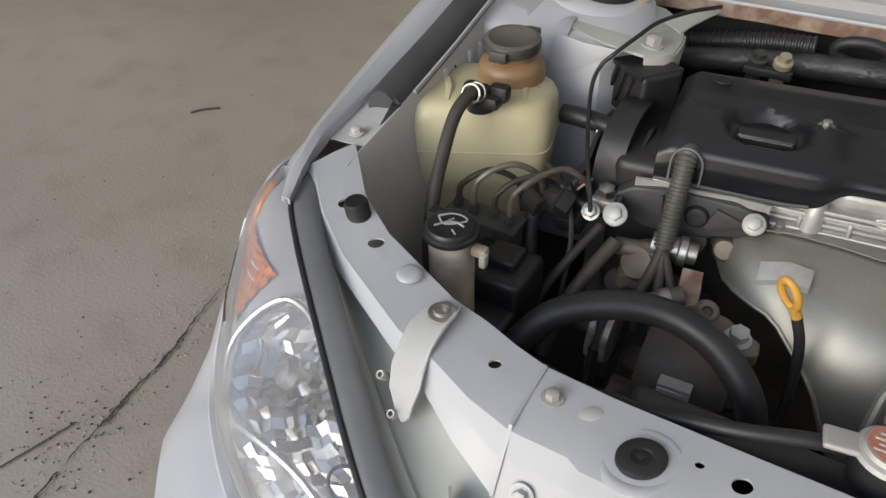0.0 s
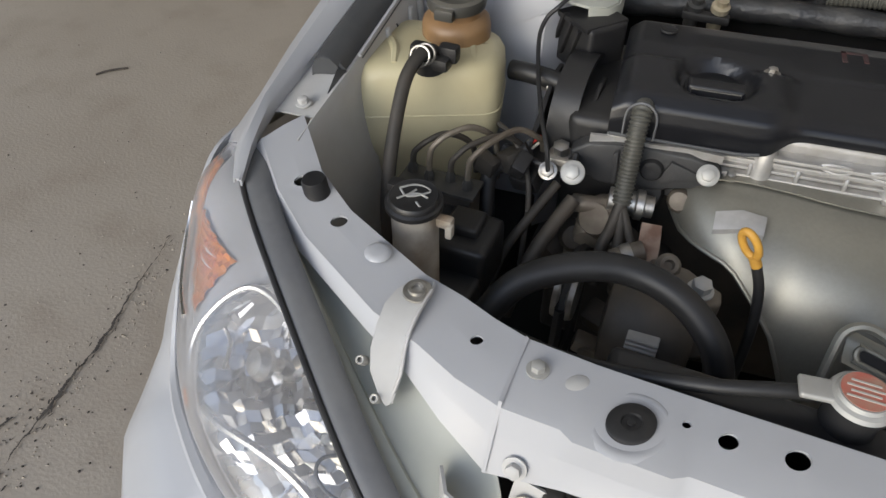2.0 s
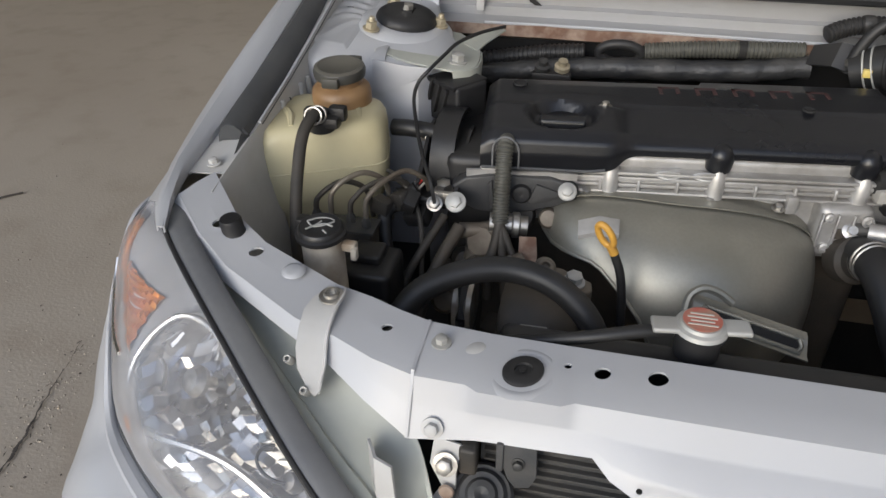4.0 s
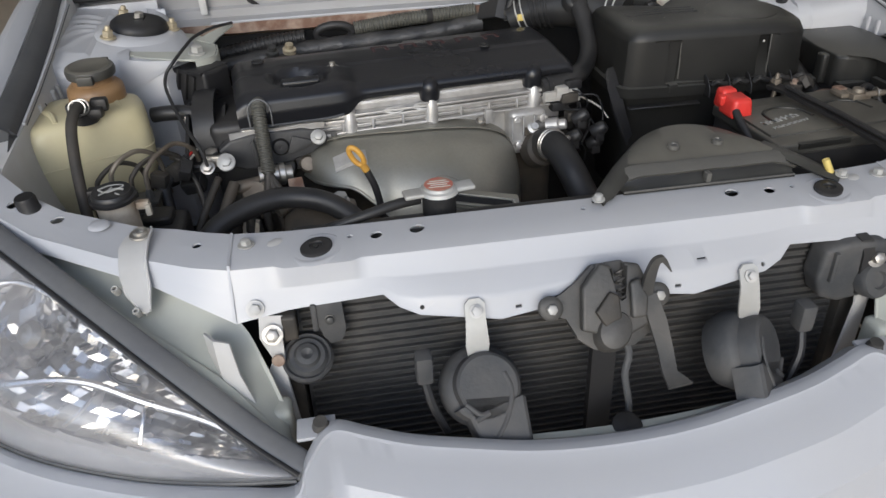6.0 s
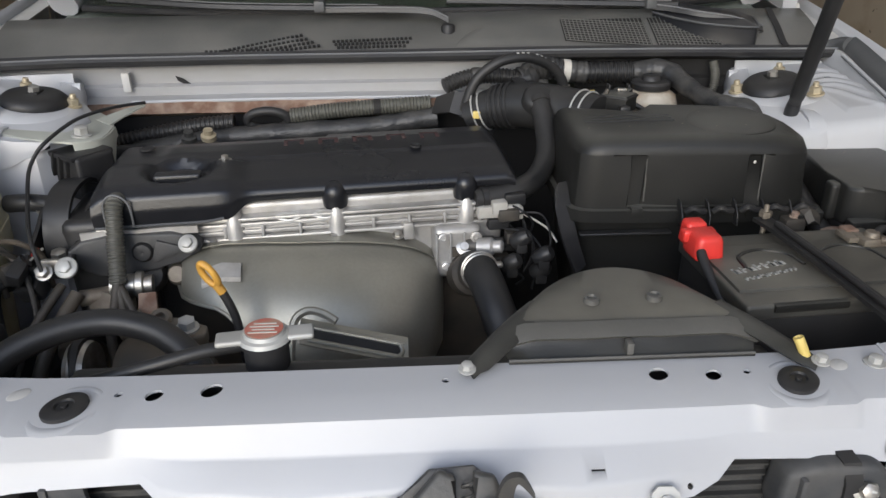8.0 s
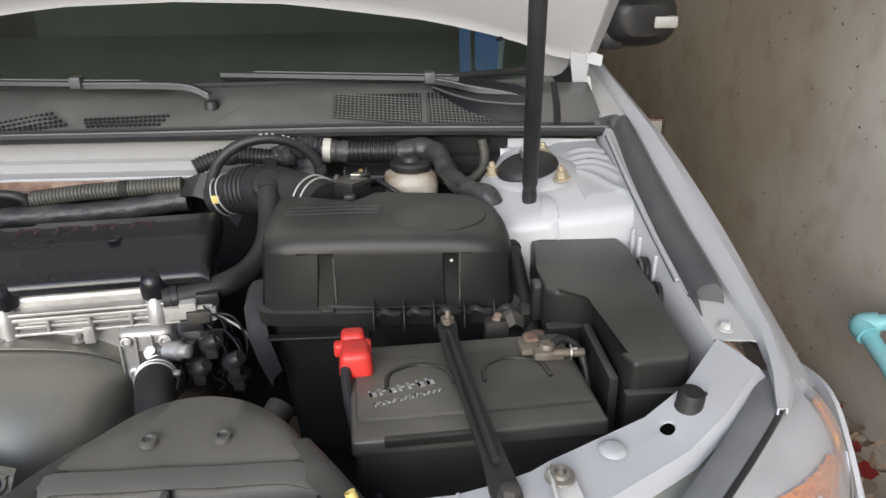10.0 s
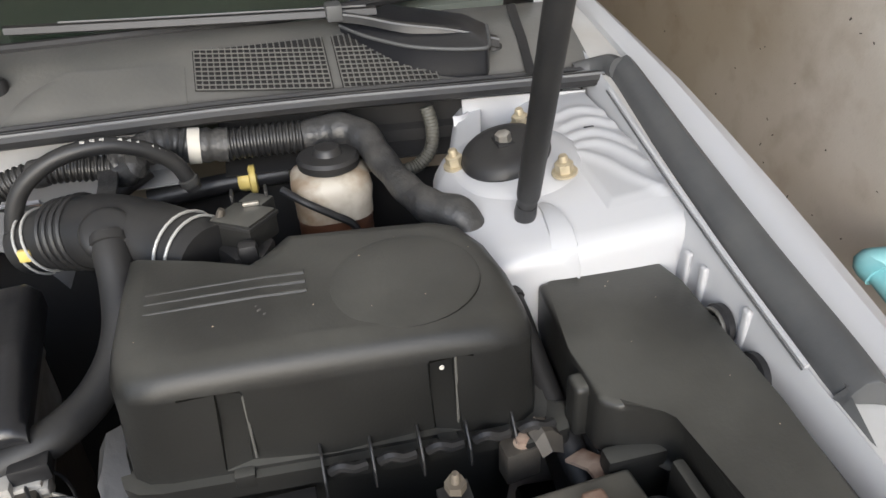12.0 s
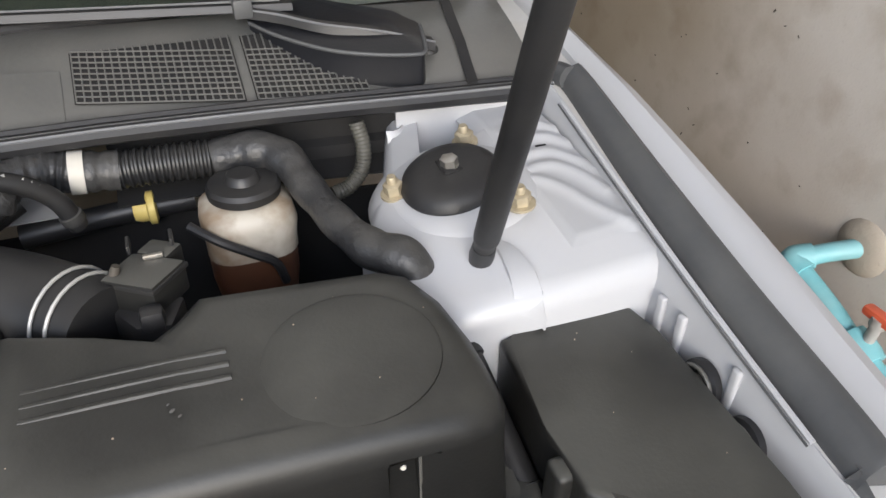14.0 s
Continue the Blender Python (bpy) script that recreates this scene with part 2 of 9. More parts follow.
def concrete(name, colour, dark, scale=1.0, pits=0.3, relief=0.16, back_shade=None):
    m, tree, p = node_mat(name)
    n, link = tree.nodes, tree.links
    at = n.new("ShaderNodeTexCoord")
    a, b, c = (n.new("ShaderNodeTexNoise") for _ in range(3))
    for t, s, d in ((a, 0.9, 8), (b, 7.0, 8), (c, 130.0, 4)):
        t.inputs["Scale"].default_value, t.inputs["Detail"].default_value = s * scale, d
        link.new(at.outputs["Object"], t.inputs["Vector"])
    ra, rb = n.new("ShaderNodeValToRGB"), n.new("ShaderNodeValToRGB")
    ra.color_ramp.elements[0].position, ra.color_ramp.elements[1].position = 0.36, 0.68
    rb.color_ramp.elements[0].position, rb.color_ramp.elements[1].position = 0.50, 0.78
    link.new(a.outputs["Fac"], ra.inputs["Fac"])
    link.new(b.outputs["Fac"], rb.inputs["Fac"])
    m1, m2, m3 = (n.new("ShaderNodeMix") for _ in range(3))
    for x in (m1, m2, m3):
        x.data_type = "RGBA"
    col, drk = Vector(colour), Vector(dark)
    m1.inputs[6].default_value, m1.inputs[7].default_value = (*col, 1), (*(col * 0.5 + drk * 0.5), 1)
    link.new(ra.outputs["Color"], m1.inputs[0])
    m2.inputs[7].default_value = (*drk, 1)
    link.new(m1.outputs[2], m2.inputs[6])
    k = n.new("ShaderNodeMath")
    k.operation = "MULTIPLY"
    k.inputs[1].default_value = 0.6
    link.new(rb.outputs["Color"], k.inputs[0])
    link.new(k.outputs[0], m2.inputs[0])
    m3.inputs[7].default_value = (*(drk * 0.7), 1)
    link.new(m2.outputs[2], m3.inputs[6])
    rc = n.new("ShaderNodeValToRGB")
    rc.color_ramp.elements[0].position, rc.color_ramp.elements[1].position = 0.62, 0.72
    link.new(c.outputs["Fac"], rc.inputs["Fac"])
    k2 = n.new("ShaderNodeMath")
    k2.operation = "MULTIPLY"
    k2.inputs[1].default_value = pits
    link.new(rc.outputs["Color"], k2.inputs[0])
    link.new(k2.outputs[0], m3.inputs[0])
    last = m3
    if back_shade:  # brown shade painted into the plaster towards the back, with an uneven border
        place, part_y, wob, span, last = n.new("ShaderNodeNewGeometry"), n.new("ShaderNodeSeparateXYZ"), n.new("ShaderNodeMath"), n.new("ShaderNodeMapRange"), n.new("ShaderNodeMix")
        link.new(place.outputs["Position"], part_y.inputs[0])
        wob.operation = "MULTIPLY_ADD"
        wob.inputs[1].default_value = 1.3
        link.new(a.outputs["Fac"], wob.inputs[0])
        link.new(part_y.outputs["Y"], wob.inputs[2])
        span.inputs["From Min"].default_value, span.inputs["From Max"].default_value = back_shade[0], back_shade[1]
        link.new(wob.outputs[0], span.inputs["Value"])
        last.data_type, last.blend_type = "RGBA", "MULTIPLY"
        last.inputs[7].default_value = (*back_shade[2], 1)
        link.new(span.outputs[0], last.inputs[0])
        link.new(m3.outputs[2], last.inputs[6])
    link.new(last.outputs[2], p.inputs["Base Color"])
    p.inputs["Roughness"].default_value = 0.75
    bump = n.new("ShaderNodeBump")
    bump.inputs["Strength"].default_value, bump.inputs["Distance"].default_value = relief, 0.006
    add = n.new("ShaderNodeMath")
    add.operation = "ADD"
    link.new(b.outputs["Fac"], add.inputs[0])
    link.new(c.outputs["Fac"], add.inputs[1])
    link.new(add.outputs[0], bump.inputs["Height"])
    link.new(bump.outputs[0], p.inputs["Normal"])
    return m


FLOORC = concrete("floor_concrete", (0.47, 0.418, 0.345), (0.33, 0.275, 0.21))
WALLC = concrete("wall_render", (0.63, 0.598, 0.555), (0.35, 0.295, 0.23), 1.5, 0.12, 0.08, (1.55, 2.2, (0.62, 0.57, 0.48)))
CRACKC = surface("crack_dirt", (0.06, 0.052, 0.045), 0.9, dirt=(0.12, 0.105, 0.09), dirt_amount=0.6, grain=120, patch=30)
ROOFC = surface("roof_sheet", (0.45, 0.47, 0.44), 0.6, dirt=(0.13, 0.12, 0.11), patch=2)


# ---- mesh helpers ----
def mesh_object(name, bm, mat, smooth=True, angle=40):
    me = bpy.data.meshes.new(name)
    bmesh.ops.recalc_face_normals(bm, faces=bm.faces)
    bm.to_mesh(me)
    bm.free()
    me.materials.append(mat)
    if smooth:
        me.shade_smooth()
        if angle:
            me.set_sharp_from_angle(angle=radians(angle))
    return new(name, me)


def part(name, bm, mat, parent=None, label="", angle=40):
    ob = mesh_object(name, bm, mat, True, angle)
    if parent is not None:
        ob.parent = parent
        ob.matrix_parent_inverse = Matrix.Translation(-Vector(parent["base"]) if "base" in parent else (0, 0, 0))
    if label:
        ob["label"] = label
    return ob


def thing(name, at, label, category, group="", kind=""):
    """An Empty at the thing's base; its parts are built in world places."""
    ob = new(name)
    ob.empty_display_size = 0.02
    ob.location = at
    ob["base"] = [float(v) for v in at]
    return tagged(ob, label, category, group, kind)


def single(name, bm, mat, label, category, group="", kind="", angle=40):
    return tagged(part(name, bm, mat, None, "", angle), label, category, group, kind)


def rbox(lo, hi, bevel=0.004, seg=2, m=None, bm=None, taper=1.0, taper_x=None):
    """A box with rounded edges; taper narrows its top."""
    bm = bm or bmesh.new()
    made = bmesh.ops.create_cube(bm, size=1)["verts"]
    lo, hi = Vector(lo), Vector(hi)
    mid, size = (lo + hi) / 2, hi - lo
    for v in made:
        top = v.co.z > 0
        v.co = Vector((v.co.x * size.x * ((taper_x or taper) if top else 1), v.co.y * size.y * (taper if top else 1), v.co.z * size.z)) + mid
    if bevel:
        edges = {e for v in made for e in v.link_edges}
        made = [v for f in bmesh.ops.bevel(bm, geom=list(edges), offset=bevel, segments=seg, affect="EDGES", profile=0.6)["faces"] for v in f.verts] + [v for v in made if v.is_valid]
    if m is not None:
        bmesh.ops.transform(bm, matrix=m, verts=list({v for v in made if v.is_valid}))
    return bm


def ring_skin(bm, rings, closed=True, caps=True):
    """Faces between successive rings of points."""
    rows = [[bm.verts.new(p) for p in ring] for ring in rings]
    n = len(rows[0])
    for a, b in zip(rows, rows[1:]):
        for i in range(n if closed else n - 1):
            j = (i + 1) % n
            bm.faces.new((a[i], a[j], b[j], b[i]))
    if caps and closed:
        bm.faces.new(rows[0][::-1])
        bm.faces.new(rows[-1])
    return rows


def spline(points, steps=8):
    """A smooth line through the points."""
    p = [Vector(q) for q in points]
    p = [2 * p[0] - p[1], *p, 2 * p[-1] - p[-2]]
    out = []
    for a, b, c, d in zip(p, p[1:], p[2:], p[3:]):
        for k in range(steps):
            t = k / steps
            out.append(0.5 * (2 * b + (c - a) * t + (2 * a - 5 * b + 4 * c - d) * t * t + (3 * b - a - 3 * c + d) * t ** 3))
    return out + [p[-2]]


def tube(points, r, steps=8, seg=12, bm=None, ridge=0.0, pitch=0.006, smooth_line=True):
    """A round tube along a smooth line; ridge makes it a corrugated sleeve."""
    bm = bm or bmesh.new()
    line = spline(points, steps) if smooth_line else [Vector(p) for p in points]
    if ridge:
        total, fine = sum((b - a).length for a, b in zip(line, line[1:])), []
        count = max(4, int(total / pitch * 4))
        marks = [0.0]
        for a, b in zip(line, line[1:]):
            marks.append(marks[-1] + (b - a).length)
        k = 0
        for i in range(count + 1):
            s = total * i / count
            while k < len(line) - 2 and marks[k + 1] < s:
                k += 1
            f = (s - marks[k]) / max(1e-9, marks[k + 1] - marks[k])
            fine.append(line[k].lerp(line[k + 1], min(1, f)))
        line = fine
    up = Vector((0.13, 0.21, 1)).normalized()
    rings = []
    for i, p in enumerate(line):
        d = (line[min(i + 1, len(line) - 1)] - line[max(i - 1, 0)]).normalized()
        side = d.cross(up)
        side = side.normalized() if side.length > 1e-3 else d.cross(Vector((1, 0, 0))).normalized()
        up2 = side.cross(d).normalized()
        up = up2
        w = r(i / (len(line) - 1)) if callable(r) else r
        if ridge:
            w += ridge * (1 if i % 4 in (1, 2) else 0)
        rings.append([p + w * (math.cos(2 * math.pi * k / seg) * side + math.sin(2 * math.pi * k / seg) * up2) for k in range(seg)])
    ring_skin(bm, rings)
    return bm


def lathe(profile, at=(0, 0, 0), axis=(0, 0, 1), seg=24, bm=None, squash=1.0):
    """Turn a profile of (radius, height) about an axis through a place."""
    bm = bm or bmesh.new()
    z = Vector(axis).normalized()
    x = z.orthogonal().normalized()
    y = z.cross(x)
    at = Vector(at)
    rings = [[at + h * z + r * (math.cos(2 * math.pi * k / seg) * x + squash * math.sin(2 * math.pi * k / seg) * y) for k in range(seg)] for r, h in profile]
    ring_skin(bm, rings)
    return bm


def bolt(at, r=0.006, axis=(0, 0, 1), washer=1.6, bm=None, h=None):
    """A hexagon bolt's head on its washer."""
    bm = lathe([(r * washer, 0), (r * washer, r * 0.25), (r * 1.05, r * 0.32)], at, axis, 18, bm)
    at2 = Vector(at) + Vector(axis).normalized() * r * 0.28
    return lathe([(r, 0), (r, (h or r)), (r * 0.75, (h or r) * 1.15)], at2, axis, 6, bm)


def sheet(rows, thick=0.0, bm=None):
    """A sheet through rows of points, given a thickness."""
    bm = bm or bmesh.new()
    ring_skin(bm, rows, closed=False, caps=False)
    if thick:
        bmesh.ops.recalc_face_normals(bm, faces=bm.faces)
        bmesh.ops.solidify(bm, geom=bm.faces[:], thickness=thick)
    return bm


def prism(outline, z0, z1, bevel=0.003, bm=None, seg=2, m=None):
    """A plate or block with an outline in plan; z1 may be a function of x, y."""
    bm = bm or bmesh.new()
    top = (lambda x, y: z1) if not callable(z1) else z1
    low = (lambda x, y: z0) if not callable(z0) else z0
    a = [bm.verts.new((x, y, low(x, y))) for x, y in outline]
    b = [bm.verts.new((x, y, top(x, y))) for x, y in outline]
    n = len(outline)
    faces = [bm.faces.new(a[::-1]), bm.faces.new(b)] + [bm.faces.new((a[i], a[(i + 1) % n], b[(i + 1) % n], b[i])) for i in range(n)]
    if bevel:
        edges = list({e for f in faces for e in f.edges})
        bmesh.ops.bevel(bm, geom=edges, offset=bevel, segments=seg, affect="EDGES", profile=0.6)
    if m is not None:
        bmesh.ops.transform(bm, matrix=m, verts=bm.verts[:])
    return bm


def lerp_rows(table, xs):
    """Rows of a table (key first) at the keys xs, on a smooth line between its rows."""
    table = sorted(table)
    keys = [r[0] for r in table]
    return [[float(np.interp(x, keys, [r[k] for r in table])) for k in range(1, len(table[0]))] for x in xs]


def carve(ob, cutters):
    """Cut holes through a mesh with closed cutter meshes, for good."""
    me = bpy.data.meshes.new("cut")
    cutters.to_mesh(me)
    cutters.free()
    cut = new("cut", me)
    mod = ob.modifiers.new("holes", "BOOLEAN")
    mod.object, mod.solver = cut, "EXACT"
    deps = bpy.context.evaluated_depsgraph_get()
    done = bpy.data.meshes.new_from_object(ob.evaluated_get(deps))
    ob.modifiers.clear()
    ob.data = done
    bpy.data.objects.remove(cut)
    bpy.data.meshes.remove(me)
    ob.data.shade_smooth()
    ob.data.set_sharp_from_angle(angle=radians(40))
    return ob


# ---- the setting ----
bm = bmesh.new()
bmesh.ops.create_grid(bm, x_segments=40, y_segments=40, size=1)
for v in bm.verts:
    v.co = Vector((v.co.x * 60, v.co.y * 60, 0))
single("ground", bm, FLOORC, "worn grey concrete floor of the carport", "floor", kind="structure")
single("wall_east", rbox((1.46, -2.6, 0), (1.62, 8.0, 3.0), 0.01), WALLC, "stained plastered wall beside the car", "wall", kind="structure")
# unseen slabs, added to hold sky light off the bay and inner floor
single("roof", rbox((-7.0, -0.9, 2.9), (1.7, 1.25, 3.0), 0.01), ROOFC, "unseen roof slab added to block sky light", "roof", kind="structure")
single("roof", rbox((-7.0, 1.25, 2.9), (-2.7, 8.2, 3.0), 0.01), ROOFC, "unseen roof slab added to block sky light", "roof", kind="structure")
# unseen walls, added so that light enters from the front alone
single("wall_north", rbox((-7.0, 8.0, 0), (1.46, 8.16, 2.9), 0.01), WALLC, "unseen plain wall behind the car, extended to block back light", "wall", kind="structure")
single("unseen_wall_west", rbox((-7.16, 0.3, 0), (-7.0, 8.16, 2.9), 0.01), WALLC, "unseen plain wall added to block light from the west", "wall", kind="structure")
for x0, x1, y0, y1 in ((-2.7, 1.0, 1.25, 8.2), (1.28, 1.7, 1.25, 8.2), (1.0, 1.28, 2.35, 8.2)):  # unseen roof; the strip left open beside the wall lets sky reflect in the windscreen
    single("roof", rbox((x0, y0, 2.9), (x1, y1, 3.0), 0.01), ROOFC, "unseen roof, left open in a strip for a windscreen reflection", "roof", kind="structure")
# unseen beam, added only to split the reflected stripe of sky
single("reflection_beam", rbox((1.085, 1.2, 2.9), (1.115, 2.4, 2.96), 0.004), WHITE, "unseen pale beam added for the bar in the windscreen's reflection", "beam", kind="structure")

# a long crack in the floor, its broken edges and crumbs
rng = random.Random(4)
crack_line = spline([(-1.10, -0.85, 0), (-1.20, -0.35, 0), (-1.268, -0.08, 0), (-1.284, 0.03, 0), (-1.302, 0.139, 0), (-1.322, 0.26, 0), (-1.352, 0.39, 0), (-1.388, 0.54, 0)], 40)
bm = bmesh.new()
rows = []
for p in crack_line:
    open_ = 0.5 + 1.6 * noise.noise((p.y * 9, 3.1, 0.5)) + 0.9 * noise.noise((p.y * 37, 1.1, 0.2))
    w = 0.0026 * max(0.04, open_) * (0.6 + 0.8 * rng.random()) * min(1, 0.15 + 4 * max(0, 0.56 - p.y))
    s = 0.009 * noise.noise((p.y * 13, 0.3, 7.7)) + 0.004 * noise.noise((p.y * 60, 5.3, 1.7))
    rows.append([(p.x + s - w, p.y, 0.004), (p.x + s + w * 0.8, p.y + 0.003 * rng.random(), 0.004)])
sheet(rows, 0, bm)
for k in range(46):  # spalled bits along its edges
    p = crack_line[rng.randrange(60, len(crack_line))]
    c = Vector((p.x + rng.gauss(0.002, 0.012), p.y + rng.gauss(0, 0.01), 0.004))
    l, h = rng.uniform(0.002, 0.008), rng.uniform(0.0006, 0.002)
    turn_ = rng.uniform(0.8, 2.4)
    bm.faces.new([bm.verts.new(c + Vector((math.cos(turn_) * a - math.sin(turn_) * b, math.sin(turn_) * a + math.cos(turn_) * b, 0))) for a, b in ((-l, 0), (-0.3 * l, -h), (l, -0.4 * h), (0.5 * l, h), (-0.5 * l, 0.8 * h))])
single("floor_crack", bm, CRACKC, "dark jagged crack running across the concrete floor", "crack", kind="structure")
bm = bmesh.new()
rows = [[(x - 0.002, y, 0.004), (x + 0.003, y + 0.002, 0.004)] for x, y in ((-1.337, 0.03), (-1.352, -0.03), (-1.372, -0.106), (-1.40, -0.2))]
sheet(rows, 0, bm)
single("floor_scratch", bm, CRACKC, "thin dark scratch in the concrete floor", "scratch", kind="structure")


def crumbs(count, spots, size, seed):
    r = random.Random(seed)
    b = bmesh.new()
    for _ in range(count):
        x, y, sx, sy = spots[r.randrange(len(spots))]
        at = Vector((r.gauss(x, sx), r.gauss(y, sy), 0.001))
        s = size * r.uniform(0.4, 1.6)
        ring = [Vector((math.cos(a) * s * r.uniform(0.5, 1.2), math.sin(a) * s * r.uniform(0.5, 1.2), 0)) for a in (0.2, 1.5, 2.7, 3.8, 5.1)]
        tip = b.verts.new(at + Vector((0, 0, s * r.uniform(0.4, 0.9))))
        low = [b.verts.new(at + q) for q in ring]
        for i in range(5):
            b.faces.new((low[i], low[(i + 1) % 5], tip))
    return b


single("crumbs", crumbs(520, [(-1.31, 0.20, 0.030, 0.12), (-1.35, 0.42, 0.035, 0.10), (-1.27, -0.05, 0.04, 0.12), (-1.42, 0.3, 0.16, 0.3)], 0.0021, 5), FLOORC,
       "loose concrete crumbs along the floor crack", "crumbs", kind="stuff")
single("dirt_specks", crumbs(320, [(-1.7, 0.5, 0.5, 0.6), (-1.6, 0.0, 0.4, 0.5), (-1.30, -0.15, 0.14, 0.22), (-1.36, -0.02, 0.06, 0.12)], 0.0024, 6), CRACKC, "dark specks of dirt on the concrete", "dirt", kind="stuff")
single("twig", tube([(-2.05, 1.03, 0.004), (-2.03, 1.06, 0.006), (-1.99, 1.10, 0.004)], 0.003, 4, 6), CRACKC, "small dark twig on the floor", "twig")

# ---- pipe, post and scraps by the wall ----
plumb = thing("water_pipe", (1.40, 0.70, 0.0), "teal plastic water pipe with a red-handled valve at the wall", "pipe")
part("pipe", tube([(1.47, 0.822, 0.358), (1.44, 0.838, 0.350), (1.40, 0.858, 0.337), (1.362, 0.872, 0.322)], 0.018, 6, 16), TEAL, plumb)
part("pipe", tube([(1.36, 0.872, 0.322), (1.36, 0.771, 0.289), (1.36, 0.679, 0.250), (1.36, 0.50, 0.20), (1.36, 0.30, 0.15), (1.36, 0.25, 0.0)], 0.018, 6, 16), TEAL, plumb)
part("elbow", tube([(1.39, 0.862, 0.333), (1.36, 0.876, 0.323), (1.36, 0.845, 0.313)], 0.024, 6, 16), TEAL, plumb)
body = part("valve_body", lathe([(0.0, -0.03), (0.027, -0.03), (0.03, -0.015), (0.03, 0.015), (0.027, 0.03), (0, 0.03)], (1.36, 0.695, 0.258), (0.0, 1, 0.4), 18), TEAL, plumb)
part("valve_stem", lathe([(0.010, 0), (0.010, 0.05), (0.014, 0.052), (0.014, 0.07), (0, 0.07)], (1.36, 0.690, 0.265), (0, -0.1, 1), 14), TRIM, body)
part("valve_handle", rbox((1.35, 0.645, 0.325), (1.372, 0.715, 0.343), 0.007), VALVE, plumb, "red plastic lever handle")
part("wall_patch", lathe([(0.055, 0), (0.048, 0.006), (0.02, 0.010), (0, 0.010)], (1.4595, 0.825, 0.357), (-1, 0, 0), 20), FLOORC, plumb, "rough mortar patch round the pipe")

cr = random.Random(21)
bm = bmesh.new()
for _ in range(90):
    y, z = cr.gauss(1.2, 0.45), cr.uniform(0.05, 1.0)
    l, h = cr.uniform(0.0012, 0.006) * cr.random() + 0.001, cr.uniform(0.0006, 0.0018)
    rbox((-0.0015, -l, -h), (0.0008, l, h), 0, 1, Matrix.Translation((1.4605, y, z)) @ Matrix.Rotation(cr.uniform(-1.5, 1.5), 4, "X"), bm)
single("wall_chips", bm, CRACKC, "small dark chips and scratches in the plaster", "chips", kind="stuff")

post = thing("metal_post", (1.42, 2.44, 0), "short pale square metal post by the wall", "post")
part("shaft", rbox((1.395, 2.40, 0), (1.445, 2.46, 0.43), 0.004), TRIM, post)
part("top_plate", rbox((1.385, 2.39, 0.43), (1.452, 2.47, 0.437), 0.002), RUST, post, "rusty top plate")


def scraps(count, seed, mat, name, label):
    r = random.Random(seed)
    b = bmesh.new()
    for _ in range(count):
        y = r.uniform(0.1, 1.42)
        near = 1.0 if y > 0.9 else 0.8
        at = Vector((r.uniform(near + 0.16 * r.random(), 1.42), y, 0.01 + 0.10 * r.random() ** 2))
        w, l = r.uniform(0.018, 0.035), r.uniform(0.05, 0.11)
        m = Matrix.Translation(at) @ Euler((r.uniform(-0.8, 0.8), r.uniform(-0.9, 0.9), r.uniform(0, 6.3))).to_matrix().to_4x4()
        curl = r.uniform(0.5, 2.2)
        rows = []
        for i in range(5):
            u = i / 4
            ww = w * math.sin(math.pi * (0.12 + 0.8 * u))
            rows.append([m @ Vector((s * ww, (u - 0.5) * l, 0.02 * curl * ((u - 0.5) ** 2 * 2 + 0.25 * s * s))) for s in (-1, 0, 1)])
        sheet(rows, 0, b)
    bmesh.ops.solidify(b, geom=b.faces[:], thickness=0.0012)
    return single(name, b, mat, label, "scraps", kind="stuff")


scraps(190, 8, PETAL, "pale_scraps", "heap of pale dry peel-like scraps at the wall's foot")
scraps(46, 9, REDSCRAP, "red_scraps", "red scraps among the pale heap at the wall")

# ---- the parked car behind ----
other = thing("parked_car", (-3.3, 4.6, 0), "silver car parked beyond the white car", "car")
CX = -2.62
prof = [(CX - 0.85, 0.32), (CX - 0.02, 0.27), (CX, 0.34), (CX + 0.03, 0.5), (CX + 0.02, 0.75), (CX - 0.06, 0.9), (CX - 0.2, 1.0), (CX - 0.85, 1.0)]
part("body", sheet([[(x, y, z) for x, z in prof] for y in (3.62, 4.2, 5.2, 6.6)], 0.02), SILVERCAR, other)
part("front_wing", sheet([[(x, y, z) for x, z in prof[4:]] for y in (2.7, 3.1, 3.62)], 0.02), SILVERCAR, other)
part("sill", rbox((CX - 0.1, 3.62, 0.20), (CX + 0.015, 6.4, 0.33), 0.02), BLACK, other, "dark plastic sill")
whl = part("wheel", lathe([(0.245, -0.09), (0.295, -0.09), (0.315, -0.06), (0.315, 0.06), (0.298, 0.09), (0.245, 0.085)], (CX - 0.09, 3.25, 0.315), (1, 0, 0), 36), RUBBER, other)
rim = lathe([(0.25, 0.06), (0.25, 0.088), (0.235, 0.07), (0.06, 0.05), (0.03, 0.065), (0, 0.066)], (CX - 0.09, 3.25, 0.315), (1, 0, 0), 32)
for k in range(7):
    a = 2 * math.pi * k / 7
    rbox((-0.0, -0.017, 0.05), (0.02, 0.017, 0.24), 0.006, 2, Matrix.Translation((CX - 0.03, 3.25, 0.315)) @ Matrix.Rotation(a, 4, "X"), rim)
part("rim", rim, TRIM, whl, "alloy wheel rim")
swing = Matrix.Rotation(radians(10), 3, "Z")
other.rotation_euler.z = radians(10)
other.location = Vector((-3.80, 5.13, 0)) - swing @ (Vector((CX - 0.09, 3.25, 0)) - Vector((-3.3, 4.6, 0)))

# ================= the white car =================
car = thing("car", (0, 1.0, 0), "white sedan with its bonnet open and grille removed", "car")

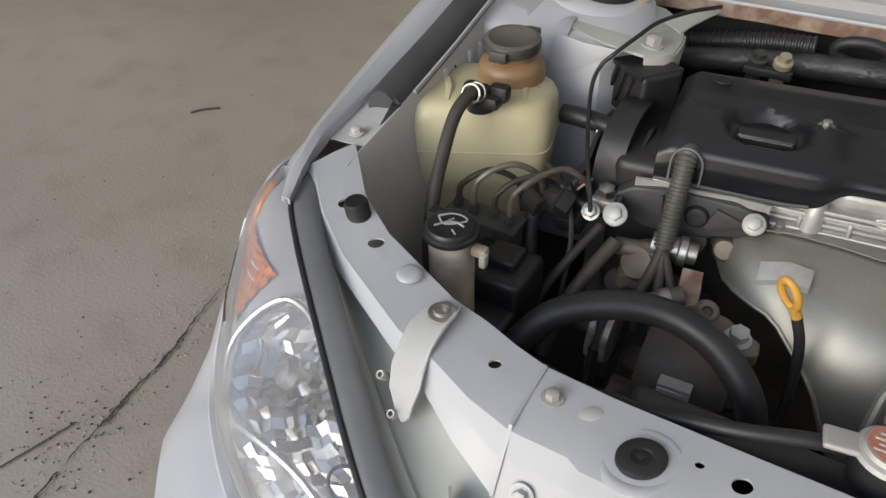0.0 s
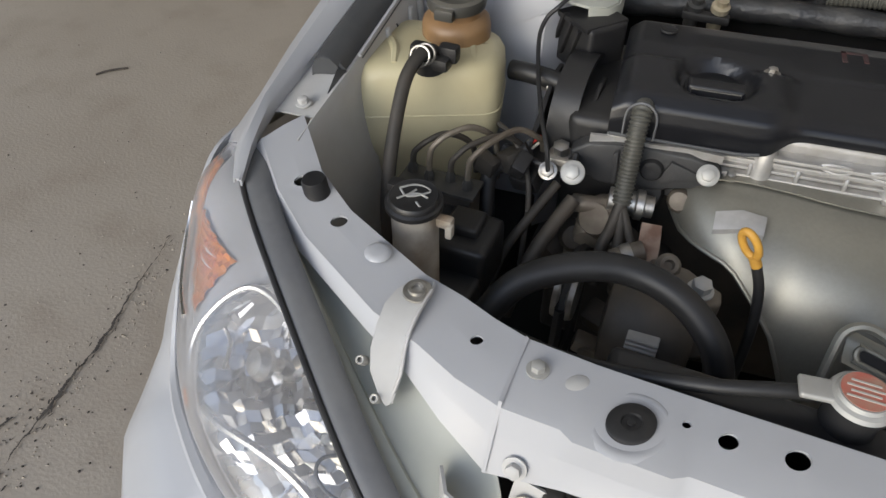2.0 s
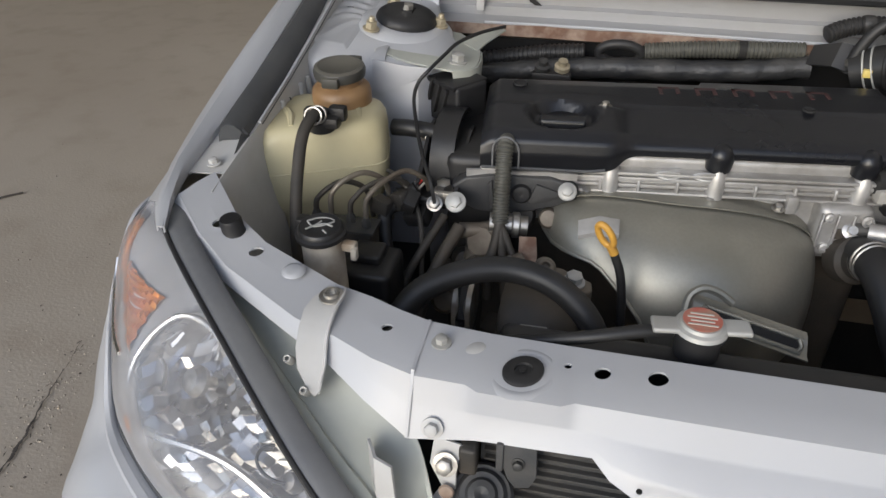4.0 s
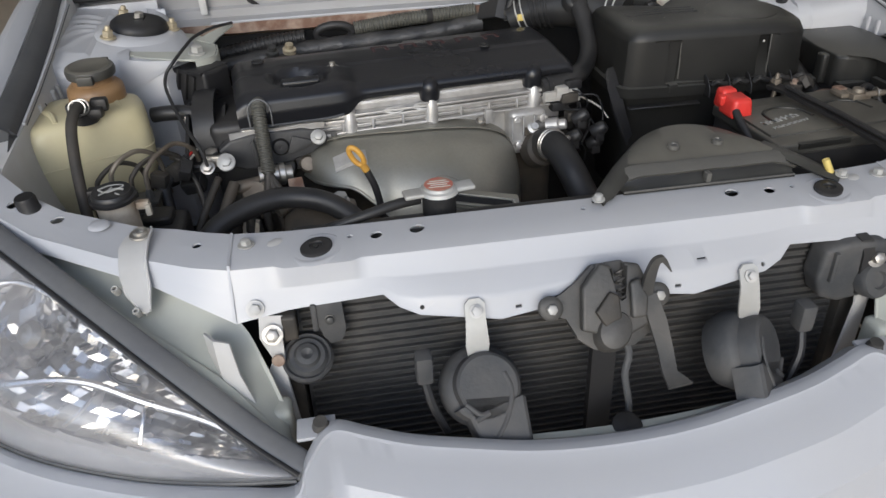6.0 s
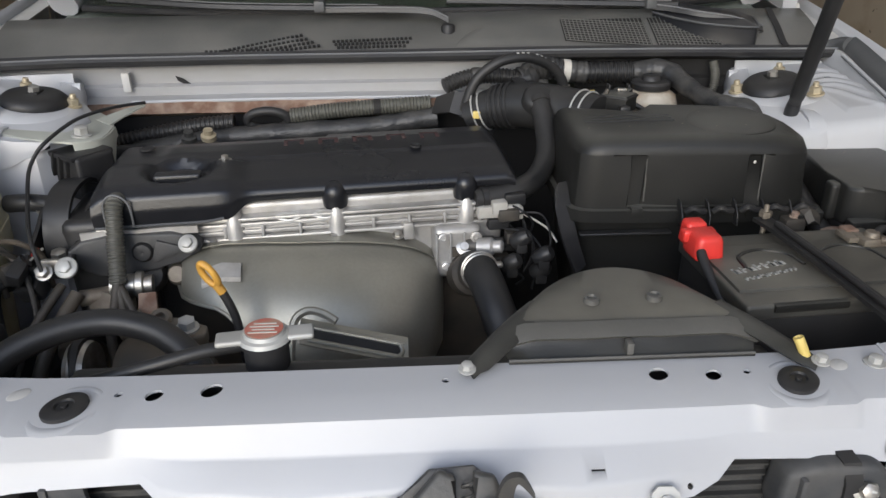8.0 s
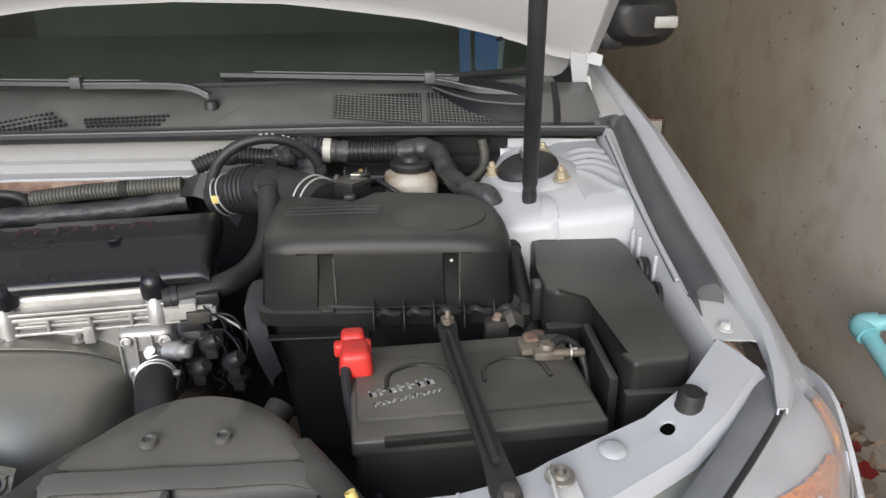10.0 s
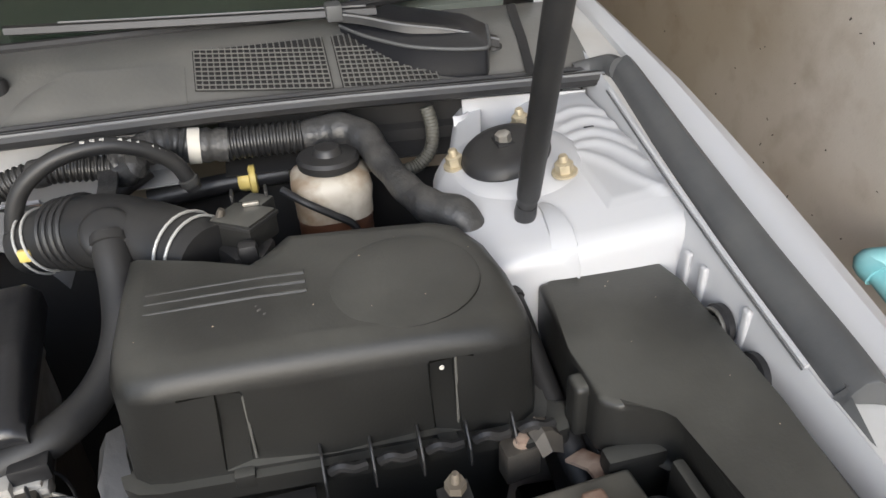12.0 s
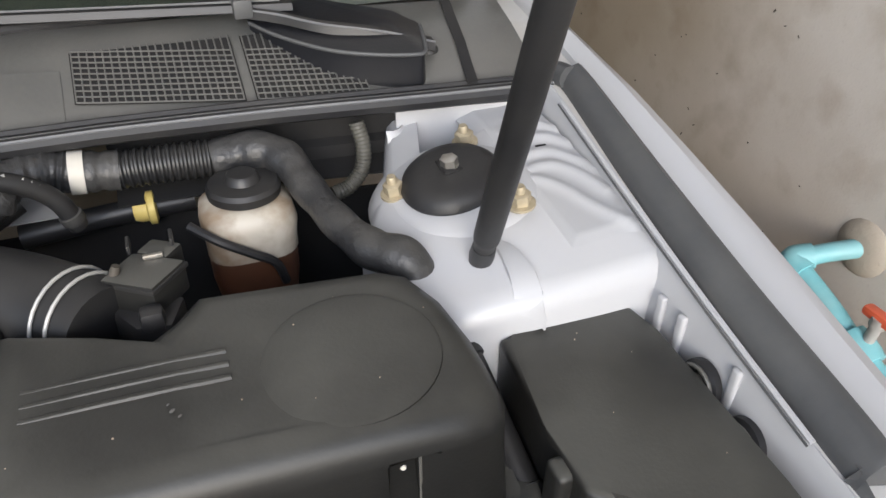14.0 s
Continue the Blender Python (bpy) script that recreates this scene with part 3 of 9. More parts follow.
# upper radiator support with its two side arms
HALF = [  # x key, back edge x y z, front fold x y z, crease x y z, lower edge x y z
    (0.00, 0.000, 0.036, 0.645, 0.000, -0.030, 0.641, 0.000, -0.047, 0.613, 0.000, -0.080, 0.580),
    (0.12, 0.120, 0.036, 0.645, 0.120, -0.030, 0.641, 0.120, -0.047, 0.613, 0.120, -0.088, 0.566),
    (0.16, 0.160, 0.036, 0.645, 0.160, -0.030, 0.641, 0.160, -0.047, 0.613, 0.160, -0.084, 0.572),
    (0.215, 0.215, 0.036, 0.645, 0.215, -0.030, 0.641, 0.215, -0.046, 0.614, 0.215, -0.077, 0.579),
    (0.238, 0.238, 0.036, 0.645, 0.238, -0.030, 0.641, 0.238, -0.045, 0.615, 0.238, -0.069, 0.588),
    (0.255, 0.255, 0.036, 0.645, 0.255, -0.030, 0.641, 0.255, -0.044, 0.617, 0.255, -0.057, 0.600),
    (0.36, 0.360, 0.036, 0.646, 0.360, -0.030, 0.642, 0.360, -0.043, 0.616, 0.360, -0.055, 0.594),
    (0.425, 0.425, 0.038, 0.649, 0.425, -0.030, 0.644, 0.425, -0.044, 0.615, 0.425, -0.060, 0.586),
    (0.46, 0.458, 0.046, 0.651, 0.468, -0.020, 0.646, 0.470, -0.032, 0.628, 0.472, -0.044, 0.610),
    (0.535, 0.522, 0.067, 0.656, 0.548, 0.014, 0.650, 0.551, 0.007, 0.642, 0.552, 0.003, 0.634),
    (0.63, 0.620, 0.107, 0.669, 0.648, 0.066, 0.662, 0.651, 0.060, 0.655, 0.652, 0.056, 0.648),
    (0.68, 0.667, 0.135, 0.684, 0.694, 0.098, 0.679, 0.698, 0.092, 0.672, 0.699, 0.089, 0.666),
    (0.74, 0.723, 0.197, 0.698, 0.745, 0.150, 0.692, 0.752, 0.146, 0.684, 0.754, 0.143, 0.678),
]
xs = [0.74, 0.71, 0.68, 0.655, 0.63, 0.58, 0.535, 0.50, 0.46, 0.44, 0.425, 0.39, 0.376, 0.370, 0.364, 0.35, 0.326, 0.302, 0.288, 0.282, 0.276, 0.268, 0.255, 0.238, 0.215, 0.19, 0.16, 0.14, 0.12, 0.09, 0.05]
half_rows = lerp_rows(HALF, xs)
rows = []
for sign, seq in ((-1, half_rows), (0, lerp_rows(HALF, [0.0])), (1, half_rows[::-1])):
    for r in seq:
        k = sign if sign else 1
        off = -0.012 if abs(r[0]) > 0.5 else 0.0
        q = [Vector((k * r[i] + off, r[i + 1], r[i + 2])) for i in (0, 3, 6, 9)]
        seat = min(1.0, max(0.0, (0.050 - abs(abs(r[0]) - 0.326)) / 0.012))
        q[1] += Vector((0, -0.0085, 0.0008)) * seat
        lip = q[0] + Vector((0, 0.003, -0.016))
        mid = (q[0] + q[1]) / 2 + Vector((0, 0, 0.0015))
        soft = q[1] + (q[0] - q[1]) * 0.08
        soft2 = q[1] + (q[2] - q[1]) * 0.12 + Vector((0, -0.001, 0.001))
        d, wp = q[3] - q[2], min(1.0, max(0.0, (0.245 - abs(r[0])) / 0.05))
        pan = q[2] + Vector((d.x * 0.62, d.y * (0.62 + 0.12 * wp), d.z * (0.62 - 0.24 * wp)))
        rows.append([lip, q[0], mid, soft, soft2, q[2] + (q[1] - q[2]) * 0.06, q[2] + d * 0.04, pan - d * 0.03, pan + (q[3] - pan) * 0.2, q[3] - d * 0.03, q[3]])
support = part("radiator_support", sheet(rows, 0.0025), WHITE, car, "white pressed-steel upper radiator support", angle=16)
cut = bmesh.new()
for sx in (-1, 1):
    for x, y, r in ((0.204, 0.010, 0.0105), (0.254, 0.006, 0.0085), (0.286, 0.008, 0.004), (0.465, 0.018, 0.006), (0.63, 0.09, 0.0085)):
        lathe([(r, -0.05), (r, 0.05)], (sx * x - (0.006 if x > 0.5 else 0), y, 0.65), (0, 0, 1), 20, cut, 0.8)
    rbox((sx * 0.099 - 0.0038, -0.12, 0.5755), (sx * 0.099 + 0.0038, -0.03, 0.5795), 0, 1, None, cut)
    lathe([(0.0028, -0.06), (0.0028, 0.06)], (sx * 0.212, -0.070, 0.5835), (0, 0.7, -0.7), 14, cut)
lathe([(0.0085, -0.05), (0.0085, 0.05)], (-0.69, 0.115, 0.68), (0, 0, 1), 18, cut, 0.7)
lathe([(0.0085, -0.05), (0.0085, 0.05)], (0.665, 0.12, 0.68), (0, 0, 1), 18, cut, 0.7)
lathe([(0.0035, -0.05), (0.0035, 0.05)], (0.007, 0.012, 0.65), (0, 0, 1), 12, cut)
rbox((0.127, -0.11, 0.6000), (0.139, -0.02, 0.6025), 0, 1, None, cut)
carve(support, cut)


def on_support(name, bm_, mat, label=""):
    return part(name, bm_, mat, support, label)


for sx in (-1, 1):
    gx = sx * 0.326
    on_support("rubber_bumper", lathe([(0.0205, 0), (0.0205, 0.0045), (0.018, 0.006), (0.009, 0.0062), (0.008, 0.004), (0.0035, 0.004), (0.003, 0.006), (0, 0.006)], (gx, -0.009, 0.6432), (0, -0.05, 1), 28, None, 0.84), RUBBER, "black rubber bonnet bumper")
    on_support("pressed_ring", lathe([(0.036, -0.0012), (0.033, 0.0007), (0.029, 0.0010), (0.025, 0.0002), (0.021, -0.001)], (gx, -0.009, 0.6436), (0, -0.05, 1), 36, None, 0.86), WHITE)
    on_support("bolt", bolt((sx * 0.408, 0.010, 0.6475), 0.0062), TRIM)
    on_support("bolt", bolt((sx * 0.402, -0.0545, 0.600), 0.0066, (0, -1, 0.5)), DUSTY)
    on_support("weld_nut", lathe([(0.0135, 0), (0.0130, 0.002), (0.0085, 0.003), (0.0080, 0.0065), (0.0055, 0.0065), (0.0050, 0.002), (0, 0.002)], (sx * 0.522 - 0.008, 0.040, 0.661), (0, -0.05, 1), 24), STEEL, "rusty hollow weld nut")
    on_support("pressed_dimple", lathe([(0.013, -0.001), (0.011, 0.0012), (0.007, 0.0022), (0, 0.0024)], (sx * 0.575 - 0.008, 0.068, 0.6655), (0, -0.08, 1), 22), WHITE)
    on_support("overlap_seam", sheet([[(sx * 0.4245, 0.037, 0.6510), (sx * 0.4245, -0.03, 0.6462), (sx * 0.4245, -0.0465, 0.6155), (sx * 0.4245, -0.0615, 0.588)],
                                      [(sx * 0.4275, 0.038, 0.6515), (sx * 0.4275, -0.03, 0.6468), (sx * 0.4275, -0.0465, 0.616), (sx * 0.4275, -0.0615, 0.5885)]], 0.001), WHITE)
    on_support("dust_spot", lathe([(0.011, 0), (0.008, 0.001), (0, 0.0012)], (sx * 0.375, 0.012, 0.6463), (0, 0, 1), 16, None, 0.7), DUSTY)
    cx = -0.672 if sx < 0 else 0.651
    clip_b = lathe([(0.0135, 0), (0.014, 0.003), (0.0128, 0.005), (0.0128, 0.018), (0.0112, 0.0215), (0, 0.022)], (cx, 0.112, 0.672), (0.05 * sx, -0.1, 1), 22)
    on_support("rubber_stop", clip_b, RUBBER, "black rubber bonnet stop")
    bx = sx * 0.522 - 0.008
    br = []
    for (a, ya), (b, yb), z in (((0.010, 0.056), (-0.009, 0.056), 0.6608), ((0.020, 0.036), (-0.012, 0.046), 0.6606), ((0.0235, 0.018), (-0.011, 0.022), 0.6585), ((0.0225, 0.000), (-0.010, 0.004), 0.6505), ((0.0200, -0.018), (-0.011, -0.010), 0.6395), ((0.015, -0.030), (-0.0135, -0.024), 0.6260), ((0.001, -0.042), (-0.012, -0.036), 0.6125), ((-0.007, -0.046), (-0.0115, -0.042), 0.6065)):
        wide = 1.0 if sx < 0 else 0.68
        p, q = Vector((bx + sx * a * wide, ya, z)), Vector((bx + sx * b * wide, yb, z))
        br.append([p + Vector((0, 0.002, -0.0045)), p.lerp(q, 0.05), p.lerp(q, 0.5) + Vector((0, -0.0006, -0.001)), p.lerp(q, 0.90), q + Vector((0, -0.001, 0.003))])
    bracket = part("lamp_bracket", sheet(br, 0.002), DUSTY, car, "pale pressed headlight bracket")
    part("folded_edge", tube([Vector(r_[4]) for r_ in br[1:-1]], 0.0016, 3, 6), DUSTY, bracket)
    for a, y, z in ((0.0235, -0.027, 0.631), (0.002, -0.045, 0.610)):
        post = Vector((bx + sx * a, y, z))
        part("screw_post", lathe([(0.0046, -0.010), (0.0046, 0.002), (0.0036, 0.0035), (0.0022, 0.0032), (0.0020, -0.002), (0, -0.002)], post, (0, -0.6, 0.8), 14), TRIM, bracket, "pale hollow screw post")

# fenders with their inner aprons and seal strips
for sx in (-1, 1):
    dx = -0.018 if sx < 0 else 0.0
    table = [  # y, x of the seal, z of the seal, x of the outer crest
        (0.085, 0.722, 0.692, 0.732), (0.13, 0.732, 0.697, 0.760), (0.20, 0.738, 0.704, 0.784), (0.30, 0.742, 0.716, 0.804), (0.42, 0.746, 0.738, 0.816), (0.55, 0.751, 0.766, 0.822),
        (0.70, 0.760, 0.797, 0.823), (0.85, 0.768, 0.822, 0.821), (1.00, 0.774, 0.842, 0.822), (1.30, 0.785, 0.88, 0.836)]
    ys = [0.085, 0.10, 0.13, 0.16, 0.20, 0.25, 0.30, 0.36, 0.42, 0.5, 0.6, 0.7, 0.8, 0.9, 1.0, 1.15, 1.3]
    low = ([0.085, 0.13, 0.16, 0.19, 0.30, 0.45, 0.60], [0.733, 0.766, 0.796, 0.830, 0.848, 0.858, 0.872], [0.681, 0.668, 0.655, 0.634, 0.617, 0.602, 0.36])
    rows, bed, wall_rows = [], [], []
    for y, (xs_, zs_, xo) in zip(ys, lerp_rows(table, ys)):
        w = xo - xs_
        inn = 0.006 if y < 0.55 else 0.002
        xl, zl = float(np.interp(y, low[0], low[1])), float(np.interp(y, low[0], low[2]))
        if y >= 0.6:
            xl, zl = xo + 0.018, 0.36
        tip = min(1.0, (y - 0.085) / 0.10)
        sk = [(xs_ + 0.018 * tip, zs_ - 0.014), (xs_ + 0.018 * tip, zs_ - 0.004), (xs_ + (0.28 * w + 0.008) * tip, zs_ - 0.004 + 0.005 * tip), (xs_ + 0.62 * w, zs_ - 0.004 + 0.009 * tip), (xs_ + 0.88 * w, zs_ - 0.004), (xo, zs_ - 0.004 - 0.020 * tip)]
        bulge = 0.012 * min(1, max(0, (y - 0.2) / 0.3))
        for k in (0.2, 0.45, 0.7, 1.0):
            sk.append((xo + (xl - xo) * k ** 0.7 + bulge * math.sin(math.pi * k), sk[5][1] + (zl - sk[5][1]) * k))
        rows.append([(sx * x + dx, y, z) for x, z in sk])
        if y >= 0.16:
            bed.append([(sx * x + dx, y, z) for x, z in ((xs_ - 0.026 - inn, zs_ - 0.008), (xs_ - 0.012, zs_ - 0.010), (xs_ + 0.012, zs_ - 0.011), (xs_ + 0.019, zs_ - 0.013))])
            wall_rows.append([(sx * (xs_ - 0.024 - inn) + dx, y, zs_ - 0.008), (sx * (xs_ - 0.028 - inn) + dx, y, zs_ - 0.016), (sx * (xs_ - 0.030 - inn - 0.002 * (y > 0.25)) + dx, y, zs_ - 0.06), (sx * (xs_ - 0.045) + dx, y, 0.60), (sx * (xs_ - 0.06) + dx, y, 0.30)])
    fender = part("fender", sheet(rows, 0.002), WHITE, car, "white front fender")
    part("seal_bed", sheet([r for r in bed if r[0][1] > 0.19], 0.002), DUSTY, fender, "dusty pale flange under the seal")
    strip = []
    for k, p in enumerate(spline([(x, y, z) for y, x, z in ((0.268, 0.742, 0.709), (0.31, 0.745, 0.718), (0.42, 0.749, 0.738), (0.55, 0.754, 0.766), (0.70, 0.763, 0.797), (0.735, 0.765, 0.803))], 6)):
        wd = float(np.interp(p.y, [0.27, 0.42, 0.60, 0.735], [0.035, 0.035, 0.032, 0.026]))
        strip.append([(sx * (p.x + 0.005 - wd * f) + dx, p.y + 0.012 * f * (k == 0), p.z + h) for f, h in ((1.0, -0.009), (0.97, -0.001), (0.82, 0.007), (0.55, 0.0135), (0.30, 0.0155), (0.10, 0.012), (0.0, 0.003), (-0.02, -0.006))])
    strip = [[(x, y, zs0) for (x, y, z), zs0 in zip(strip[0], [q[2] * 0.15 + 0.85 * strip[0][0][2] for q in strip[0]])]] + strip
    part("seal_strip", sheet(strip, 0.002), GASKET, fender, "dark grey rubber bonnet seal")
    apron = part("inner_apron", sheet([r for r in wall_rows if r[0][1] < 0.95], 0.002), DUSTY if sx < 0 else WHITE, car, "white inner fender wall")
    for y in (0.382, 0.448, 0.475, 0.505):
        part("pressed_rib", rbox((sx * 0.707 + dx - 0.003, y - 0.0045, 0.58), (sx * 0.707 + dx + 0.003, y + 0.0045, 0.716), 0.0029, 3), WHITE if sx > 0 else DUSTY, apron)
    part("weld_seam", tube([(sx * (x - 0.0335) + dx, y, z - 0.003) for y, x, z in ((0.31, 0.742, 0.717), (0.42, 0.746, 0.738), (0.55, 0.751, 0.766), (0.70, 0.760, 0.797))], 0.0024, 6, 6), WHITE, apron)
    part("weld_gap", tube([(sx * (x - 0.0375) + dx, y, z - 0.005) for y, x, z in ((0.31, 0.742, 0.717), (0.42, 0.746, 0.738), (0.55, 0.751, 0.766), (0.70, 0.760, 0.797))], 0.0010, 6, 6), GASKET, apron)
    part("corner_rubber", tube([(sx * 0.715 + dx, 0.772, 0.790), (sx * 0.735 + dx, 0.768, 0.795), (sx * 0.748 + dx, 0.750, 0.803), (sx * 0.751 + dx, 0.73, 0.805)], 0.013, 6, 10), GASKET, fender)
    part("bolt", bolt((sx * 0.728 + dx, 0.215, 0.699), 0.0058, (0, -0.1, 1), 1.5), DUSTY, fender)
for y, z in ((0.353, 0.680), (0.406, 0.692)):
    gr = lathe([(0.020, 0), (0.020, 0.006), (0.015, 0.009), (0.011, 0.004), (0.006, 0.009), (0, 0.010)], (0.7035, y, z - 0.01), (-1, 0, 0.1), 22)
    ag = part("apron_grommet", gr, RUBBER, car, "black ribbed rubber grommet in the fender wall")
    for rr in (0.017, 0.009):
        part("ring", tube([(0.6950, y + rr * math.cos(w_), z - 0.01 + rr * math.sin(w_)) for w_ in [2 * math.pi * k / 16 for k in range(17)]], 0.0018, 1, 6), BANDGREY, ag)

# strut towers
for sx in (-1, 1):
    dx = -0.030 if sx < 0 else 0.0
    c = Vector((sx * 0.590 + dx, 0.655, 0.742))
    tilt = Vector((-0.18 * sx, -0.06, 1)).normalized()
    rows = []
    outline = [(0.575, 0.82), (0.535, 0.705), (0.490, 0.625), (0.494, 0.545), (0.53, 0.50), (0.60, 0.494), (0.66, 0.492), (0.722, 0.492)]
    inner = [(0.585, 0.82), (0.545, 0.700), (0.502, 0.625), (0.508, 0.558), (0.54, 0.520), (0.60, 0.512), (0.66, 0.508), (0.722, 0.505)]
    rear = [(0.61, 0.82), (0.58, 0.72), (0.55, 0.68), (0.56, 0.66), (0.60, 0.70), (0.63, 0.72), (0.67, 0.74), (0.722, 0.80)]

    def ztop(x, y):
        return 0.722 + 0.10 * (x - 0.5) + 0.09 * (y - 0.5)

    rows.append([(sx * x + dx, y, 0.35) for x, y in outline])
    rows.append([(sx * x + dx, y, ztop(x, y) - 0.022) for x, y in outline])
    rows.append([(sx * (x * 0.7 + a * 0.3) + dx, y * 0.7 + b * 0.3, ztop(x, y) - 0.007) for (x, y), (a, b) in zip(outline, inner)])
    rows.append([(sx * x + dx, y, ztop(x, y)) for x, y in inner])
    rows.append([(sx * x + dx, y, ztop(x, y) + 0.002) for x, y in rear])
    tower = part("strut_tower", sheet(rows, 0.002), WHITE, car, "white welded strut tower")
    top = Vector((sx * 0.590 + dx, 0.655, ztop(0.59, 0.655)))
    part("top_plate", lathe([(0.084, -0.012), (0.078, -0.003), (0.068, 0.004), (0.052, 0.0075), (0.0, 0.008)], top, tilt, 40), WHITE, tower)
    creases = [spline([Vector((x, y, 0)) for x, y in c_], 6) for c_ in (
        [(0.660, 0.633), (0.669, 0.628), (0.683, 0.606), (0.694, 0.574), (0.713, 0.536)],
        [(0.664, 0.646), (0.675, 0.649), (0.692, 0.644), (0.706, 0.622), (0.717, 0.589)],
        [(0.668, 0.668), (0.682, 0.671), (0.699, 0.666), (0.716, 0.64), (0.722, 0.62)],
        [(0.670, 0.692), (0.689, 0.697), (0.706, 0.692), (0.722, 0.672)],
        [(0.672, 0.718), (0.690, 0.724), (0.708, 0.718), (0.722, 0.70)])]
    shelf = []
    for i in range(34):
        x = 0.640 + 0.082 * i / 33
        line = []
        for j in range(84):
            y = 0.520 + 0.25 * j / 83
            h_ = 0.0
            for c_ in creases:
                d_ = min((q_.x - x) ** 2 + (q_.y - y) ** 2 for q_ in c_)
                h_ = max(h_, math.exp(-d_ / (2 * 0.0048 ** 2)))
            edge_ = min(1.0, i / 8, j / 8)
            line.append((sx * x + dx, y, ztop(x, y) - 0.003 * (1 - edge_) + 0.0030 * edge_ + 0.0030 * h_ * min(1.0, i / 8)))
        shelf.append(line)
    part("pressed_shelf", sheet(shelf, 0.0015), WHITE, tower, "white shelf with pressed creases", angle=60)
    part("drain_slot", rbox((min(sx * 0.688, sx * 0.700) + dx, 0.676, ztop(0.694, 0.678) + 0.0030), (max(sx * 0.688, sx * 0.700) + dx, 0.680, ztop(0.694, 0.678) + 0.0042), 0.001, 2), DARK, tower)
    part("bent_tab", sheet([[(sx * x + dx, y, 0.715) , (sx * x + dx, y - 0.002, 0.735), (sx * x + dx, y - 0.001, 0.752), (sx * x + dx, y + 0.004, 0.758)] for x, y in ((0.560, 0.764), (0.568, 0.762), (0.577, 0.766), (0.583, 0.775))], 0.003), WHITE, tower)
    part("rear_wall", sheet([[(sx * x + dx, y, 0.70), (sx * x + dx, y, 0.735), (sx * x + dx, y + 0.003, 0.772)] for x, y in ((0.575, 0.779), (0.60, 0.778), (0.65, 0.772), (0.70, 0.764), (0.725, 0.760))], 0.003), WHITE, tower, "white panel behind the tower")
    fold = [((0.592, 0.566), (0.604, 0.562), 0.0), ((0.590, 0.548), (0.606, 0.544), 0.004), ((0.586, 0.522), (0.607, 0.518), 0.003), ((0.583, 0.506), (0.606, 0.502), -0.004), ((0.582, 0.497), (0.605, 0.493), -0.020), ((0.583, 0.495), (0.604, 0.491), -0.034)]
    part("folded_flange", sheet([[(sx * a_[0] + dx, a_[1], ztop(*a_) + h_ - 0.004), (sx * a_[0] + dx, a_[1], ztop(*a_) + h_ + 0.001), (sx * (a_[0] + 0.004) + dx, a_[1], ztop(*a_) + h_ + 0.003), (sx * b_[0] + dx, b_[1], ztop(*b_) + h_ + 0.001), (sx * (b_[0] + 0.003) + dx, b_[1], ztop(*b_) + h_ - 0.005)] for a_, b_, h_ in fold], 0.002), WHITE, tower, "folded white sheet flange")
    cap = part("strut_mount", lathe([(0.050, -0.001), (0.052, 0.004), (0.0495, 0.011), (0.043, 0.0165), (0.034, 0.019), (0.020, 0.0195), (0, 0.0195)], top + tilt * 0.006, tilt, 40, None, 0.92), RUBBER, tower, "black rubber strut mount cover")
    part("square_recess", rbox((top.x - 0.014, top.y - 0.013, top.z + 0.0215), (top.x + 0.014, top.y + 0.013, top.z + 0.0262), 0.002, 2), DARK, cap)
    part("centre_nut", bolt(top + tilt * 0.024, 0.0085, tilt, 1.0, None, 0.0085), STEEL, cap)
    for bx, by in ((0.536, 0.668), (0.630, 0.592), (0.625, 0.71)):
        p = Vector((sx * bx + dx, by, 0))
        p.z = top.z + 0.006 - (tilt.x * (p.x - top.x) + tilt.y * (p.y - top.y)) / tilt.z
        st = bolt(p, 0.0095, tilt, 1.4, None, 0.010)
        lathe([(0.005, 0.009), (0.005, 0.019), (0.004, 0.021), (0, 0.021)], p, tilt, 12, st)
        part("stud_nut", st, BRASS, tower, "yellow-plated stud and nut")

# firewall, cowl panel, windscreen, wipers
lip_y = [(-0.80, 0.755), (-0.6, 0.785), (-0.3, 0.79), (0.0, 0.785), (0.3, 0.787), (0.45, 0.778), (0.58, 0.764), (0.68, 0.755), (0.78, 0.748)]
lx = [-0.760 + 1.500 * k / 30 for k in range(31)]
ly = [float(np.interp(x, [p[0] for p in lip_y], [p[1] for p in lip_y])) for x in lx]
# right of x 0.24 the same panel is near-black
for lo_x, hi_x, mat_, text in ((-1, 0.27, FIREWALL, "dusty white firewall panel"), (0.24, 1, DARK, "near-black right end of the firewall panel")):
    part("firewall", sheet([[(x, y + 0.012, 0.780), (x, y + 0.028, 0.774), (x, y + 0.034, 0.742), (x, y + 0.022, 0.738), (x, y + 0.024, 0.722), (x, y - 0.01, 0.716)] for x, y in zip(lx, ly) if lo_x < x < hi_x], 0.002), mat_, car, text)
# shade of the pressed creases, drawn as thin dark lines
for x0, x1 in ((-0.70, -0.33), (-0.30, 0.16)):
    part("crease_shade", tube([(x, float(np.interp(x, lx, ly)) + 0.0325, 0.7535 + 0.004 * math.sin(3 * x)) for x in (x0, x0 * 0.7 + x1 * 0.3, x0 * 0.3 + x1 * 0.7, x1)], 0.0012, 5, 6), GASKET, car)
